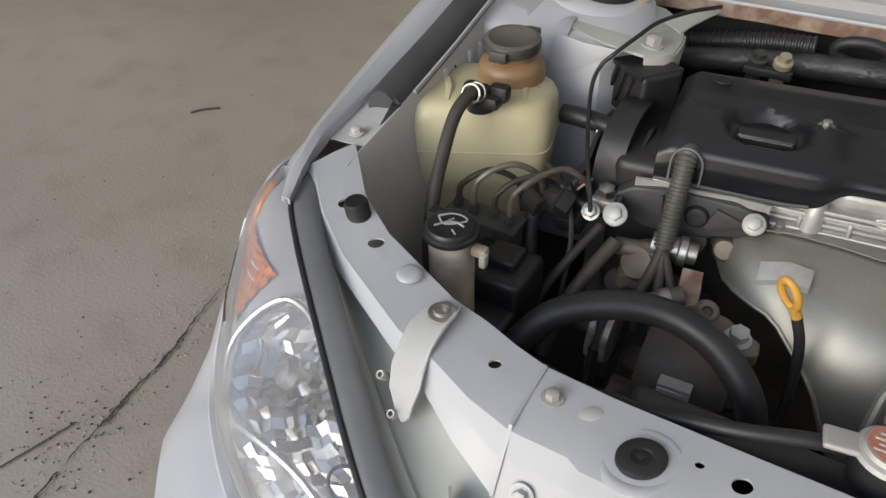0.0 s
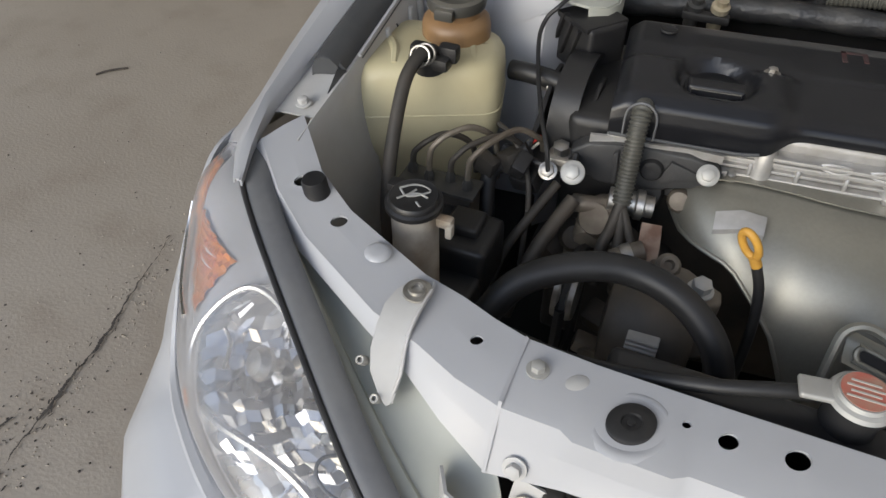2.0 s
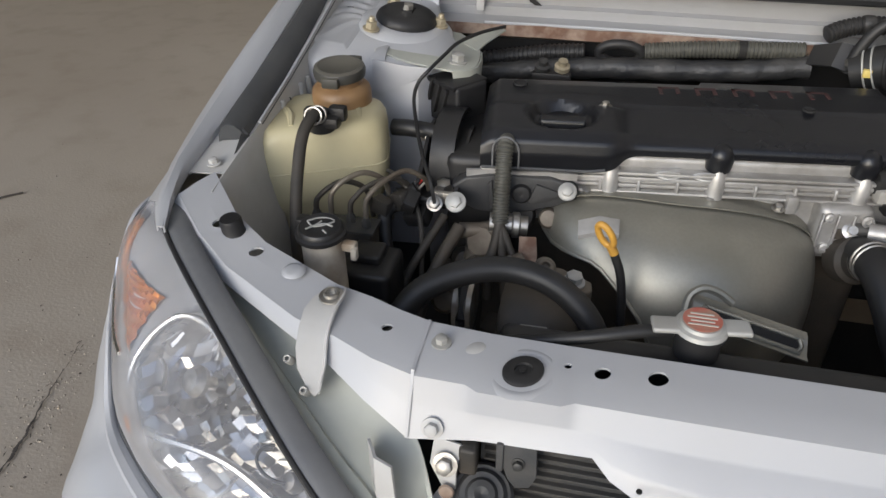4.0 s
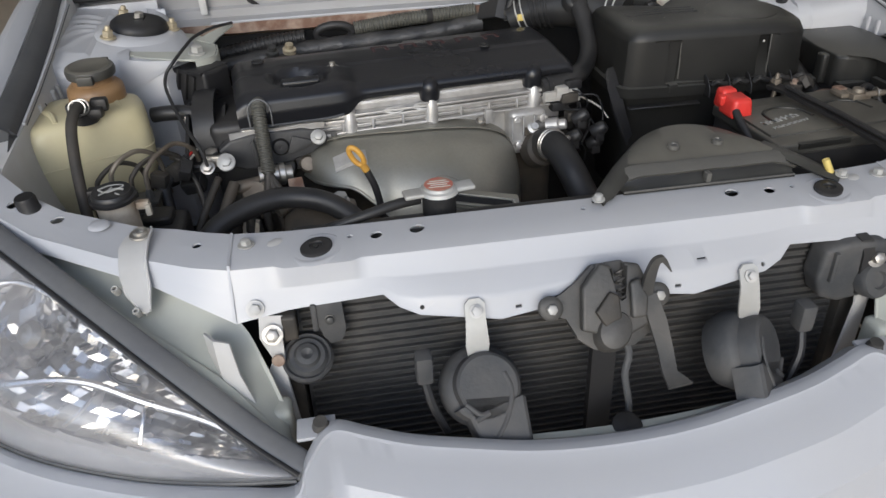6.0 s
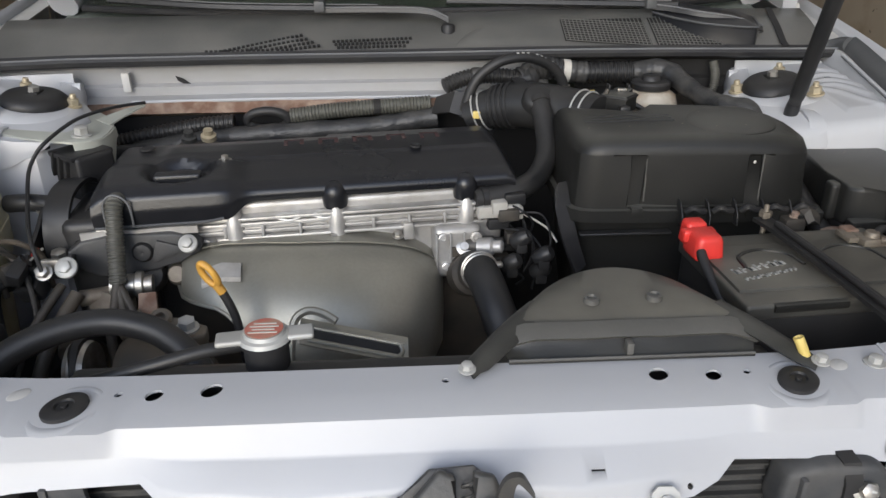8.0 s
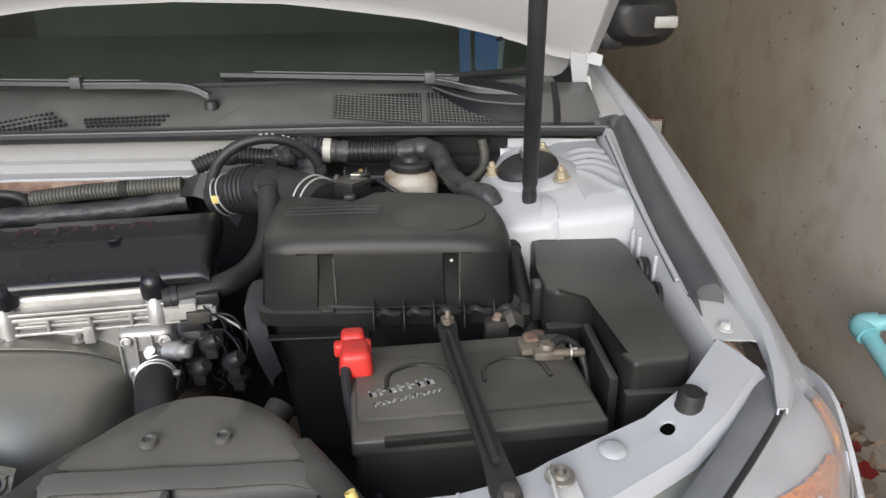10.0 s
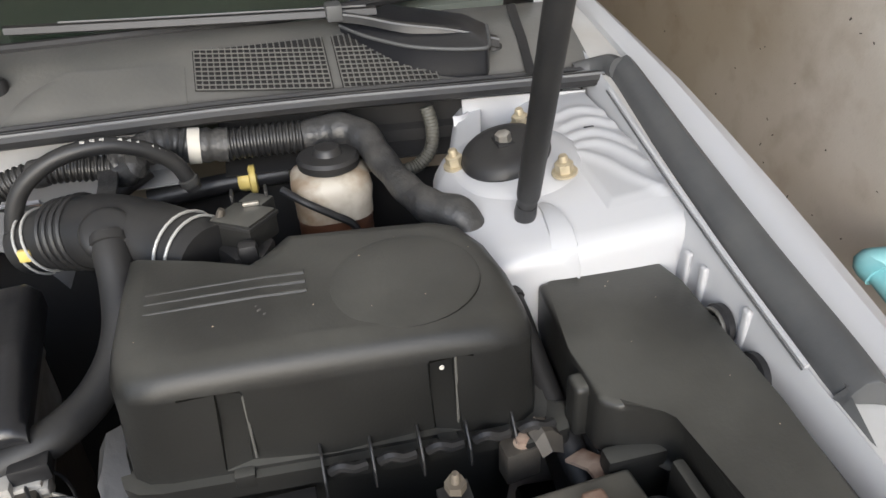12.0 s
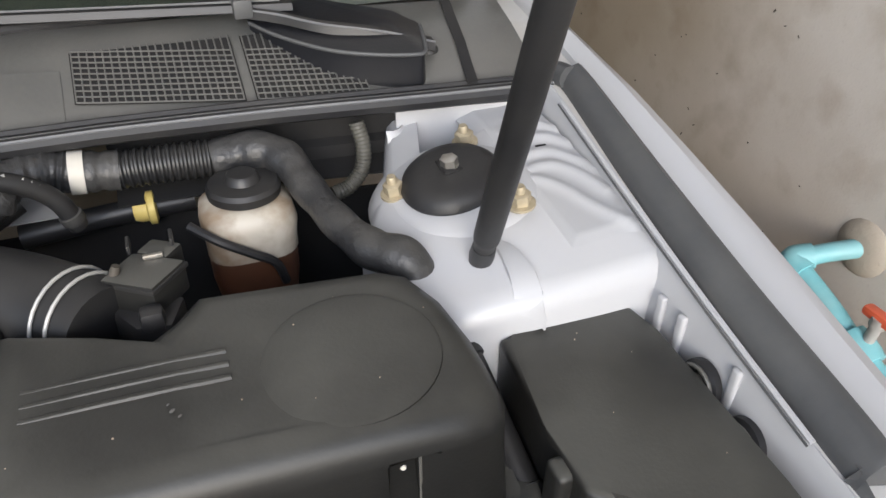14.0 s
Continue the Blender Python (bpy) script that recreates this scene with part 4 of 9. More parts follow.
part("firewall_edge", sheet([[(x, y - 0.012, 0.718 + 0.004 * noise.noise((x * 45, 0, 0)) + 0.003 * noise.noise((x * 130, 4, 0))), (x, y - 0.016 + 0.003 * noise.noise((x * 60, 2, 0)), 0.701 + 0.004 * noise.noise((x * 80, 1, 0))), (x, y + 0.012, 0.690)] for x, y in zip(lx, ly) if x < 0.1], 0.002), RUST, car, "rusty lower firewall flange")
part("dark_smear", sheet([[(-0.440 + 0.013 * k, 0.8165, 0.757 - 0.0075 * k + 0.003 * (k % 2)), (-0.437 + 0.013 * k, 0.8175, 0.748 - 0.0075 * k)] for k in range(4)], 0.0008), DARK, car)
part("sheet_clip", rbox((-0.530, 0.795, 0.733), (-0.515, 0.806, 0.768), 0.004), DUSTY, car, "pale sheet-metal clip")
part("firewall_lip", tube([(x, y - 0.012, 0.7205) for x, y in zip(lx, ly) if -0.52 < x < 0.10], 0.0028, 1, 6), WHITE, car)
# near-black sheet below the rusty edge
part("dark_lower_firewall", sheet([[(x, y + 0.014, 0.69), (x, y + 0.02, 0.66), (x, y + 0.03, 0.2)] for x, y in zip(lx, ly)], 0.004), DARK, car)
cowl = part("cowl_panel", sheet([[(x, y - 0.006, 0.786), (x, y + 0.004, 0.797), (x, y + 0.02, 0.793), (x, y + 0.035, 0.800), (x, y + 0.10, 0.828), (x, y + 0.15, 0.845), (x, y + 0.17, 0.838), (x, y + 0.19, 0.832)] for x, y in zip(lx, ly)], 0.003), COWL, car, "weathered black plastic cowl panel")
part("cowl_seal", tube([(x, y - 0.004, 0.790) for x, y in zip(lx, ly)], 0.009, 1, 8), RUBBER, cowl, "black rubber cowl seal")
part("cowl_seal", tube([(x, y + 0.012, 0.797) for x, y in zip(lx, ly)], 0.004, 1, 6), RUBBER, cowl)
WS0 = [(-0.66, 1.02, 0.850), (-0.45, 0.965, 0.846), (-0.2, 0.945, 0.844), (0, 0.94, 0.844), (0.2, 0.945, 0.844), (0.45, 0.965, 0.846), (0.66, 1.02, 0.850)]
wsl = spline(WS0, 4)
part("windscreen", sheet([[(p.x * (1 - 0.12 * u), p.y + 0.75 * u, p.z + 0.46 * u - 0.05 * u * u) for u in (0, 0.15, 0.35, 0.6, 1)] for p in wsl], 0.005), GLASS, car, "dark tinted windscreen").visible_shadow = False
part("screen_rubber", tube([p + Vector((0, -0.004, 0.002)) for p in wsl], 0.007, 1, 8), RUBBER, car)
part("dashboard", sheet([[(x, 1.0, 0.83), (x, 1.2, 0.87), (x, 1.5, 0.88), (x, 1.7, 0.80), (x, 1.75, 0.4)] for x in (-0.7, -0.3, 0, 0.3, 0.7)], 0.01), CABIN, car)
part("cabin_shell", rbox((-0.62, 1.74, 0.5), (0.62, 2.4, 1.28), 0.03), CABIN, car)
for sx in (-1, 1):
    part("a_pillar", tube([(sx * 0.70, 1.02, 0.86), (sx * 0.66, 1.4, 1.08), (sx * 0.58, 1.85, 1.33)], 0.03, 5, 10), WHITE, car)
    part("body_side", sheet([[(sx * x, y, z) for x, z in ((0.85, 0.25), (0.87, 0.55), (0.852, 0.86), (0.79, 0.90))] for y in (1.30, 1.8, 2.6, 3.4, 4.1)], 0.01), WHITE, car, "white door side of the car")
    part("side_glass", sheet([[(sx * 0.79, y0, 0.90), (sx * 0.60, y1, 1.33)] for y0, y1 in ((1.25, 1.86), (1.9, 2.2), (2.7, 2.7), (3.5, 3.1))], 0.006), GLASS, car, "dark side window")
part("roof", sheet([[(x * w, y, z - 0.03 * (x / 0.62) ** 4) for x in (-0.62, -0.5, -0.25, 0, 0.25, 0.5, 0.62)] for y, z, w in ((1.78, 1.33, 0.95), (2.0, 1.38, 1.0), (2.6, 1.40, 1.0), (3.15, 1.36, 0.97))], 0.01), WHITE, car)
part("rear_glass", sheet([[(x, 3.15, 1.35), (x * 1.15, 3.65, 1.0)] for x in (-0.6, -0.3, 0, 0.3, 0.6)], 0.006), GLASS, car)
part("boot", sheet([[(x, 3.62, 0.98), (x, 4.05, 0.97), (x, 4.14, 0.90), (x, 4.16, 0.30)] for x in (-0.84, -0.6, 0, 0.6, 0.84)], 0.01), WHITE, car)

# air inlet grilles in the cowl panel
def cowl_z(y, x=None):
    lip = 0.785 if x is None else float(np.interp(x, lx, ly))
    return float(np.interp(y - lip, [0.0, 0.004, 0.02, 0.035, 0.10, 0.15], [0.797, 0.797, 0.793, 0.800, 0.828, 0.845])) + 0.003


def grille_front(x):
    return 0.828 - (x - 0.272) * 0.165


def grille_back(x):
    return 0.893 - (x - 0.272) * 0.03 - max(0.0, x - 0.478) * 0.95


def mesh_bars(x0, x1, nx, ny):
    """Crossed bars of one air inlet, between its front and back edges."""
    b = bmesh.new()
    at = lambda x, v: (x, grille_front(x) + v, cowl_z(grille_front(x) + v, x) + 0.0012)
    for i in range(nx + 1):
        x = x0 + (x1 - x0) * i / nx
        d = grille_back(x) - grille_front(x)
        if d > 0.003:
            tube([at(x, 0), at(x, d * 0.5), at(x, d)], 0.0009, 1, 5, b, smooth_line=False)
    for j in range(ny + 1):
        v = 0.065 * j / ny
        line = [at(x0 + (x1 - x0) * i / 24, v) for i in range(25) if grille_front(x0 + (x1 - x0) * i / 24) + v <= grille_back(x0 + (x1 - x0) * i / 24) + 0.001]
        if len(line) > 1:
            tube(line, 0.0009, 1, 5, b, smooth_line=False)
    return b


for gx0, gx1, gn in ((0.272, 0.428, 21), (0.438, 0.552, 16)):
    floor_rows = [[(x, grille_front(x) + (grille_back(x) - grille_front(x)) * v, cowl_z(grille_front(x) + (grille_back(x) - grille_front(x)) * v, x) - 0.0004) for v in (0, 0.25, 0.5, 0.75, 1)] for x in [gx0 + (gx1 - gx0) * k / 12 for k in range(13)] if grille_back(x) > grille_front(x)]
    inlet = part("cowl_grille", sheet(floor_rows, 0.0008), DARK, cowl, "black mesh air inlet")
    part("grille_mesh", mesh_bars(gx0 + 0.002, gx1 - 0.002, gn, 9), COWL, inlet)

# raised step of the cowl under the wiper, and the joint of its corner piece
STEP = spline([Vector(p_) for p_ in ((0.452, 0.898, 0), (0.470, 0.868, 0), (0.495, 0.838, 0), (0.525, 0.812, 0), (0.565, 0.794, 0), (0.600, 0.786, 0), (0.612, 0.790, 0), (0.620, 0.815, 0), (0.628, 0.850, 0))], 5)
step_rows = []
for p_ in STEP:
    zb = cowl_z(p_.y, p_.x) - 0.004
    zt_ = 0.832 + 0.12 * (p_.y - 0.80)
    step_rows.append([(p_.x, p_.y, zb), (p_.x, p_.y + 0.002, zt_ - 0.008), (p_.x, p_.y + 0.001, zt_ - 0.001), (p_.x - 0.002, p_.y + 0.006, zt_ + 0.001), (p_.x * 0.8 + 0.105, p_.y * 0.5 + 0.46, 0.845), (0.52, 0.942, 0.853)])
step_ = part("raised_step", sheet(step_rows, 0.0025), COVER, cowl, "dark raised step of the cowl")
# highlight on the step's top edge, put in as a paler tube
part("step_highlight", tube([Vector(r_[2]) + Vector((0, -0.001, 0)) for r_ in step_rows], 0.0022, 1, 8), GASKET, step_, "pale highlight painted along the step's edge")
part("corner_joint", sheet([[(x - w_, y, cowl_z(y, x - w_) + 0.0012), (x + w_, y, cowl_z(y, x + w_) + 0.0012)] for x, y, w_ in ((0.655, 0.762, 0.006), (0.662, 0.79, 0.006), (0.668, 0.83, 0.006), (0.672, 0.87, 0.006), (0.676, 0.90, 0.006))], 0.001), DARK, cowl, "dark joint of the corner piece")
# raised panels on both sides of a shallow middle trough, with rows of short air slots
def cowl_panel(edge, x_far):
    """A raised field of the cowl from a curved edge (y, x) to a far x, where it sinks into the panel."""
    ys_ = [p_[0] for p_ in edge]
    field = []
    for k in range(13):
        f = k / 12
        row = []
        for j in range(9):
            y = ys_[0] + (ys_[-1] - ys_[0]) * j / 8
            xe = float(np.interp(y, ys_, [p_[1] for p_ in edge]))
            x = xe + (x_far - xe) * f
            row.append((x, y, cowl_z(y, x) - 0.002 + (0.0068 if 0 < k else 0.0) * (1 - f) ** 0.6 * min(1, 2 * j / 8 + 0.15)))
        field.append(row)
    return sheet(field, 0.002)


part("raised_panel", cowl_panel([(0.800, -0.150), (0.811, -0.160), (0.829, -0.180), (0.846, -0.196), (0.866, -0.220)], -0.68), COWL, cowl, "weathered raised field of the cowl")
part("raised_panel", cowl_panel([(0.800, 0.060), (0.824, 0.073), (0.843, 0.083), (0.860, 0.100), (0.872, 0.126)], 0.262), COWL, cowl, "weathered raised field of the cowl")
slot_mesh = None
for (xa, ya), (xb, yb), count, up_ in (((-0.375, 0.803), (-0.212, 0.850), 22, 0.0056), ((-0.345, 0.803), (-0.202, 0.838), 19, 0.0056), ((-0.300, 0.804), (-0.190, 0.828), 15, 0.0056), ((-0.250, 0.808), (-0.178, 0.818), 10, 0.0054),
                                      ((-0.152, 0.838), (-0.013, 0.842), 19, 0.0), ((-0.148, 0.829), (-0.018, 0.831), 18, 0.0), ((-0.143, 0.820), (-0.024, 0.820), 16, 0.0)):
    turn = math.atan2(yb - ya, xb - xa)
    for k in range(count):
        x, y = xa + (xb - xa) * k / (count - 1), ya + (yb - ya) * k / (count - 1)
        fade = float(np.interp(x, [-0.38, -0.19], [0.72, 1.0])) if up_ else 0
        slot = part("air_slot", rbox((-0.0026, -0.0022, -0.003), (0.0026, 0.0022, 0.0008), 0, 1), DARK, cowl) if slot_mesh is None else new("air_slot", slot_mesh)
        slot_mesh = slot.data
        slot.parent = cowl
        slot.matrix_basis = Matrix.Translation((x, y, cowl_z(y, x) + up_ * fade)) @ Matrix.Rotation(turn, 4, "Z") @ Matrix.Rotation(radians(22), 4, "X")
part("seal_lip", tube([(x, y - 0.0085, 0.7975) for x, y in zip(lx, ly)], 0.0018, 1, 6), LAMPSEAL, cowl, "pale lip of the seal")

WIPERS = (  # pivot, arm, blade
    ((0.058, 0.868), [(0.058, 0.866, 0.842), (0.02, 0.872, 0.856), (-0.06, 0.886, 0.858), (-0.18, 0.902, 0.857)], [(-0.02, 0.905, 0.853), (-0.18, 0.905, 0.856), (-0.38, 0.925, 0.860), (-0.60, 0.99, 0.868)]),
    ((0.632, 0.836), [(0.636, 0.836, 0.822), (0.58, 0.838, 0.838), (0.52, 0.856, 0.846), (0.48, 0.885, 0.851), (0.447, 0.906, 0.853)], [(0.50, 0.905, 0.852), (0.447, 0.910, 0.853), (0.25, 0.930, 0.857), (0.06, 0.955, 0.860)]))
for (px, py), arm_line, blade_line in WIPERS:
    wiper = thing("windscreen_wiper", (px, py, 0.83), "black windscreen wiper resting on the glass", "wiper", "wipers")
    part("pivot", lathe([(0.013, -0.01), (0.013, 0.004), (0.010, 0.008), (0, 0.008)], (px, py, cowl_z(py)), (0, 0, 1), 18), RUBBER, wiper)
    al = spline(arm_line, 6)
    part("arm", sheet([[p + Vector((0, -0.015 + 0.009 * k / len(al), -0.005)), p + Vector((0, -0.012 + 0.007 * k / len(al), 0.003)), p + Vector((0, 0.0, 0.006)), p + Vector((0, 0.013 - 0.008 * k / len(al), 0.001))] for k, p in enumerate(al)], 0.002), BLACK, wiper)
    part("pale_edge", tube([p + Vector((0, -0.0125 + 0.0075 * k / len(al), 0.0042)) for k, p in enumerate(al)], 0.0014, 1, 6), LAMPSEAL, wiper, "pale edge line")
    bl = spline(blade_line, 6)
    part("blade_spine", tube([p + Vector((0, -0.001, 0.0100)) for p in bl[2:-2]], 0.0012, 1, 6), LAMPSEAL, wiper, "pale spine line of the blade")
    part("blade", sheet([[p + Vector((0, -0.007, 0.0)), p + Vector((0, -0.004, 0.007)), p + Vector((0, 0.002, 0.009)), p + Vector((0, 0.008, 0.002))] for p in bl], 0.002), BLACK, wiper)
    part("rubber_lip", tube([Vector(p) + Vector((0, 0.010, -0.003)) for p in blade_line], 0.003, 6, 6), RUBBER, wiper)
    e = arm_line[-1]
    part("blade_clip", rbox((e[0] - 0.010, e[1] - 0.014, e[2] - 0.004), (e[0] + 0.010, e[1] + 0.014, e[2] + 0.016), 0.003), GASKET, wiper)

# bonnet, held open by a gas strut
hood = thing("bonnet", (0, 0.93, 0.9), "white bonnet standing open, its underside seen", "bonnet")
hx = [-0.74 + 1.48 * k / 24 for k in range(25)]
hr = []
ch, shh = math.cos(radians(38)), math.sin(radians(38))
for x in hx:
    z0 = float(np.interp(abs(x), [0, 0.2, 0.45, 0.6, 0.70, 0.78], [0.998, 0.992, 0.960, 0.925, 0.885, 0.878]))
    line = []
    for d in (0.0, 0.004, 0.03, 0.05, 0.30, 0.60, 0.80, 0.95):
        rec = 0.0 if d < 0.004 else (0.012 if d < 0.04 else 0.004)
        line.append((x * (1 - 0.05 * d), 0.930 - ch * d - shh * rec * 0.3, z0 + shh * d + ch * rec * 0.5))
    hr.append(line)
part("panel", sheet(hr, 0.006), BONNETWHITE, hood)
part("side_flange", sheet([[(0.738, 0.93, 0.878), (0.755, 0.935, 0.885)], [(0.735, 0.85, 0.94), (0.755, 0.855, 0.950)], [(0.72, 0.55, 1.16), (0.74, 0.555, 1.175)]], 0.004), WHITE, hood)
for x, y, z in ((-0.36, 0.905, 0.992), (0.272, 0.905, 1.0), (0.60, 0.90, 0.958), (0.575, 0.91, 0.925)):
    part("drain_hole", lathe([(0.007, 0), (0.007, 0.002), (0, 0.002)], (x, y, z), (0, -0.6, -0.8), 14), DARK, hood)
hinge = part("hinge", sheet([[(0.722, 0.935, 0.815), (0.736, 0.935, 0.815)], [(0.716, 0.925, 0.845), (0.742, 0.925, 0.850)], [(0.708, 0.915, 0.885), (0.744, 0.915, 0.885)], [(0.706, 0.912, 0.905), (0.738, 0.912, 0.910)], [(0.712, 0.905, 0.945), (0.748, 0.905, 0.950)], [(0.725, 0.885, 0.985), (0.755, 0.885, 0.990)]], 0.004), WHITE, hood, "white steel bonnet hinge")
part("hinge_fork", sheet([[(0.735, 0.910, 0.902), (0.738, 0.910, 0.880)], [(0.752, 0.908, 0.897), (0.750, 0.908, 0.876)], [(0.766, 0.906, 0.892), (0.764, 0.906, 0.874)]], 0.006), WHITE, hinge)
for x, y, z in ((0.729, 0.905, 0.946), (0.717, 0.910, 0.910)):
    part("bolt", bolt((x, y, z), 0.0075, (0, -0.85, -0.3), 1.5), WHITE, hinge)
part("hinge_foot", sheet([[(0.738, 0.93, 0.85), (0.750, 0.93, 0.85)], [(0.742, 0.92, 0.815), (0.756, 0.92, 0.815)], [(0.744, 0.912, 0.790), (0.760, 0.912, 0.790)], [(0.738, 0.895, 0.785), (0.764, 0.895, 0.785)]], 0.004), TRIM, hinge, "pale hinge foot")
part("bolt", bolt((0.752, 0.900, 0.788), 0.006, (0, -0.2, 1), 1.4), DUSTY, hinge)
gs = Vector((0.573, 0.549, 0.742))
gd = Vector((-0.070, -0.415, 0.907)).normalized()
strut = thing("gas_strut", gs, "black gas strut holding the bonnet open", "gas strut")
part("cylinder", lathe([(0, 0.0), (0.008, 0.0), (0.0095, 0.004), (0.0095, 0.022), (0.0105, 0.024), (0.0112, 0.03), (0.0112, 0.50), (0.009, 0.505)], gs, gd, 22), HOSE, strut)
part("ball_socket", lathe([(0.0, -0.012), (0.010, -0.010), (0.011, 0.0), (0.010, 0.014), (0.0, 0.016)], gs, gd, 18), BLACK, strut)
part("rod", lathe([(0.005, 0.50), (0.005, 0.73), (0, 0.73)], gs, gd, 12), STEEL, strut)

# door mirror
mirror = thing("door_mirror", (0.90, 1.2, 0.87), "black door mirror housing with a pale indicator", "mirror")
mr = []
for u, sc in ((0, 0.55), (0.02, 0.85), (0.05, 1.0), (0.09, 0.95), (0.12, 0.6), (0.13, 0.2)):
    mr.append([(0.935 + 0.092 * sc * math.copysign(abs(math.cos(a)) ** 0.7, math.cos(a)), 1.20 + u, 0.925 + 0.062 * sc * math.copysign(abs(math.sin(a)) ** 0.7, math.sin(a))) for a in [2 * math.pi * k / 20 for k in range(20)]])
bm = bmesh.new()
ring_skin(bm, mr)
part("housing", bm, BLACK, mirror)
part("indicator", rbox((0.958, 1.196, 0.908), (1.012, 1.225, 0.934), 0.006), TRIM, mirror, "pale side indicator strip")
part("foot", rbox((0.85, 1.22, 0.86), (0.90, 1.28, 0.90), 0.01), BLACK, mirror)

# ---- headlights and bumper ----
INNER = [(-0.776, 0.142, 0.674), (-0.728, 0.076, 0.672), (-0.617, -0.026, 0.630), (-0.514, -0.112, 0.580), (-0.420, -0.168, 0.508), (-0.366, -0.204, 0.482)]
OUTER = [(-0.7915, 0.1535, 0.6735), (-0.8325, 0.126, 0.622), (-0.825, 0.0645, 0.5595), (-0.793, -0.0105, 0.490), (-0.734, -0.0665, 0.4845), (-0.648, -0.124, 0.4815), (-0.536, -0.167, 0.4745), (-0.4325, -0.204, 0.4875), (-0.371, -0.207, 0.4805)]


def even(points, n):
    """The smooth line through the points, at n places evenly along it."""
    line = np.array([tuple(p) for p in spline(points, 20)])
    s = np.r_[0, np.cumsum(np.linalg.norm(np.diff(line, axis=0), axis=1))]
    return np.array([[np.interp(x, s, line[:, k]) for k in range(3)] for x in np.linspace(0, s[-1], n)])


EDGE_IN, EDGE_OUT = even(INNER, 41), even(OUTER, 41)
VLOW = ([0.0, 0.29, 0.32, 0.36, 0.44, 0.52, 0.58, 0.70, 0.80, 0.88, 0.94, 1.0], [0.05, 0.05, 0.25, 0.46, 0.60, 0.66, 0.69, 0.64, 0.54, 0.38, 0.20, 0.03])

for sx in (-1, 1):
    dx = 0.0 if sx < 0 else -0.016
    fl = lambda p: Vector((p[0] if sx < 0 else -p[0] + dx, p[1], p[2]))
    toward = Vector((-0.45, -0.62, 0.64))
    face = Vector((toward.x * -sx, toward.y, toward.z)).normalized()

    def on_lens(u, v, depth=0.0):
        """A place on the lens, u along it from the wing and v across it from its upper edge, sunk by a depth."""
        i = u * 40
        a = Vector([float(np.interp(i, range(41), EDGE_IN[:, k])) for k in range(3)])
        b = Vector([float(np.interp(i, range(41), EDGE_OUT[:, k])) for k in range(3)])
        swell = 0.034 + 0.026 * min(1.0, max(0.0, (u - 0.2) / 0.3))
        p = a.lerp(b, v) + toward * (swell * math.sin(math.pi * v) * math.sin(math.pi * min(1, 0.1 + 0.9 * u)) ** 0.6 - depth / toward.length)
        return fl(p)

    lamp = thing("headlight", fl((-0.62, -0.02, 0.46)), "hazy clear headlight with chrome reflectors and an amber indicator", "headlight", "headlights")
    us, vs = [k / 40 for k in range(41)], [k / 14 for k in range(15)]
    part("lens", sheet([[on_lens(u, v) for u in us] for v in vs], 0.002), LENS, lamp, "hazy scratched clear lens").visible_shadow = False

    def shell_depth(u, v):
        low = float(np.interp(u, *VLOW))
        e = min(1, max(0, (low - v) / 0.06)) * min(1, max(0, (u - 0.27) / 0.05)) * min(1, max(0, (0.985 - u) / 0.03))
        rim = min(1, 12 * v, 12 * (1 - v))
        return 0.003 + 0.011 * rim + 0.055 * e

    uf = [k / 80 for k in range(81)]
    vf = [k / 30 for k in range(31)]
    part("housing", sheet([[on_lens(u, v, shell_depth(u, v)) for u in uf] for v in vf], 0), LAMPGREY, lamp, "grey lamp housing")
    fr_ = random.Random(17)

    def bowl(u, w):
        """How deep the mirror lies behind the lens."""
        s_ = (u - 0.285) / 0.685
        deep = 0.012 + 0.046 * (math.sin(math.pi * min(1, 0.05 + 0.92 * w)) ** 0.7) * (math.sin(math.pi * min(1, 0.08 + 0.88 * s_)) ** 0.5)
        return deep + 0.012 * max(0, 1 - math.hypot((u - 0.40) / 0.12, (w - 0.45) / 0.45) ** 2) + 0.010 * max(0, 1 - math.hypot((u - 0.66) / 0.10, (w - 0.3) / 0.3) ** 2)

    chrome = bmesh.new()
    ns, nw = 36, 12
    for j in range(nw):
        for i in range(ns):  # every facet stands at its own slight tilt
            lean = [fr_.uniform(-0.0068, 0.0068), fr_.uniform(-0.0060, 0.0060)]
            corners = []
            for a, b in ((0, 0), (1, 0), (1, 1), (0, 1)):
                u = 0.285 + 0.685 * (i + a) / ns + 0.004 * math.sin(9 * (j + b))
                w = (j + b) / nw
                low = float(np.interp(u, *VLOW))
                corners.append(chrome.verts.new(on_lens(min(0.975, u), low * w, bowl(u, w) + lean[0] * (a - 0.5) + lean[1] * (b - 0.5))))
            chrome.faces.new(corners)
    back_ = [[on_lens(0.285 + 0.685 * i / 30, float(np.interp(0.285 + 0.685 * i / 30, *VLOW)) * j / 8, bowl(0.285 + 0.685 * i / 30, j / 8) + 0.004) for i in range(31)] for j in range(9)]
    sheet(back_, 0, chrome)
    refl = part("reflector", chrome, CHROME, lamp, "faceted chrome reflector", angle=3)
    part("rim", tube([on_lens(u, v, 0.006) for u, v in ((0.48, 0.63), (0.44, 0.60), (0.39, 0.53), (0.355, 0.44), (0.325, 0.30), (0.308, 0.17), (0.318, 0.09), (0.35, 0.04), (0.41, 0.015))], 0.0032, 6, 8), CHROME, refl)
    part("bar", tube([on_lens(u, v, 0.016) for u, v in ((0.48, 0.60), (0.52, 0.48), (0.57, 0.34), (0.62, 0.26), (0.70, 0.21), (0.78, 0.12), (0.86, 0.05))], 0.0042, 6, 8), CHROME, refl)
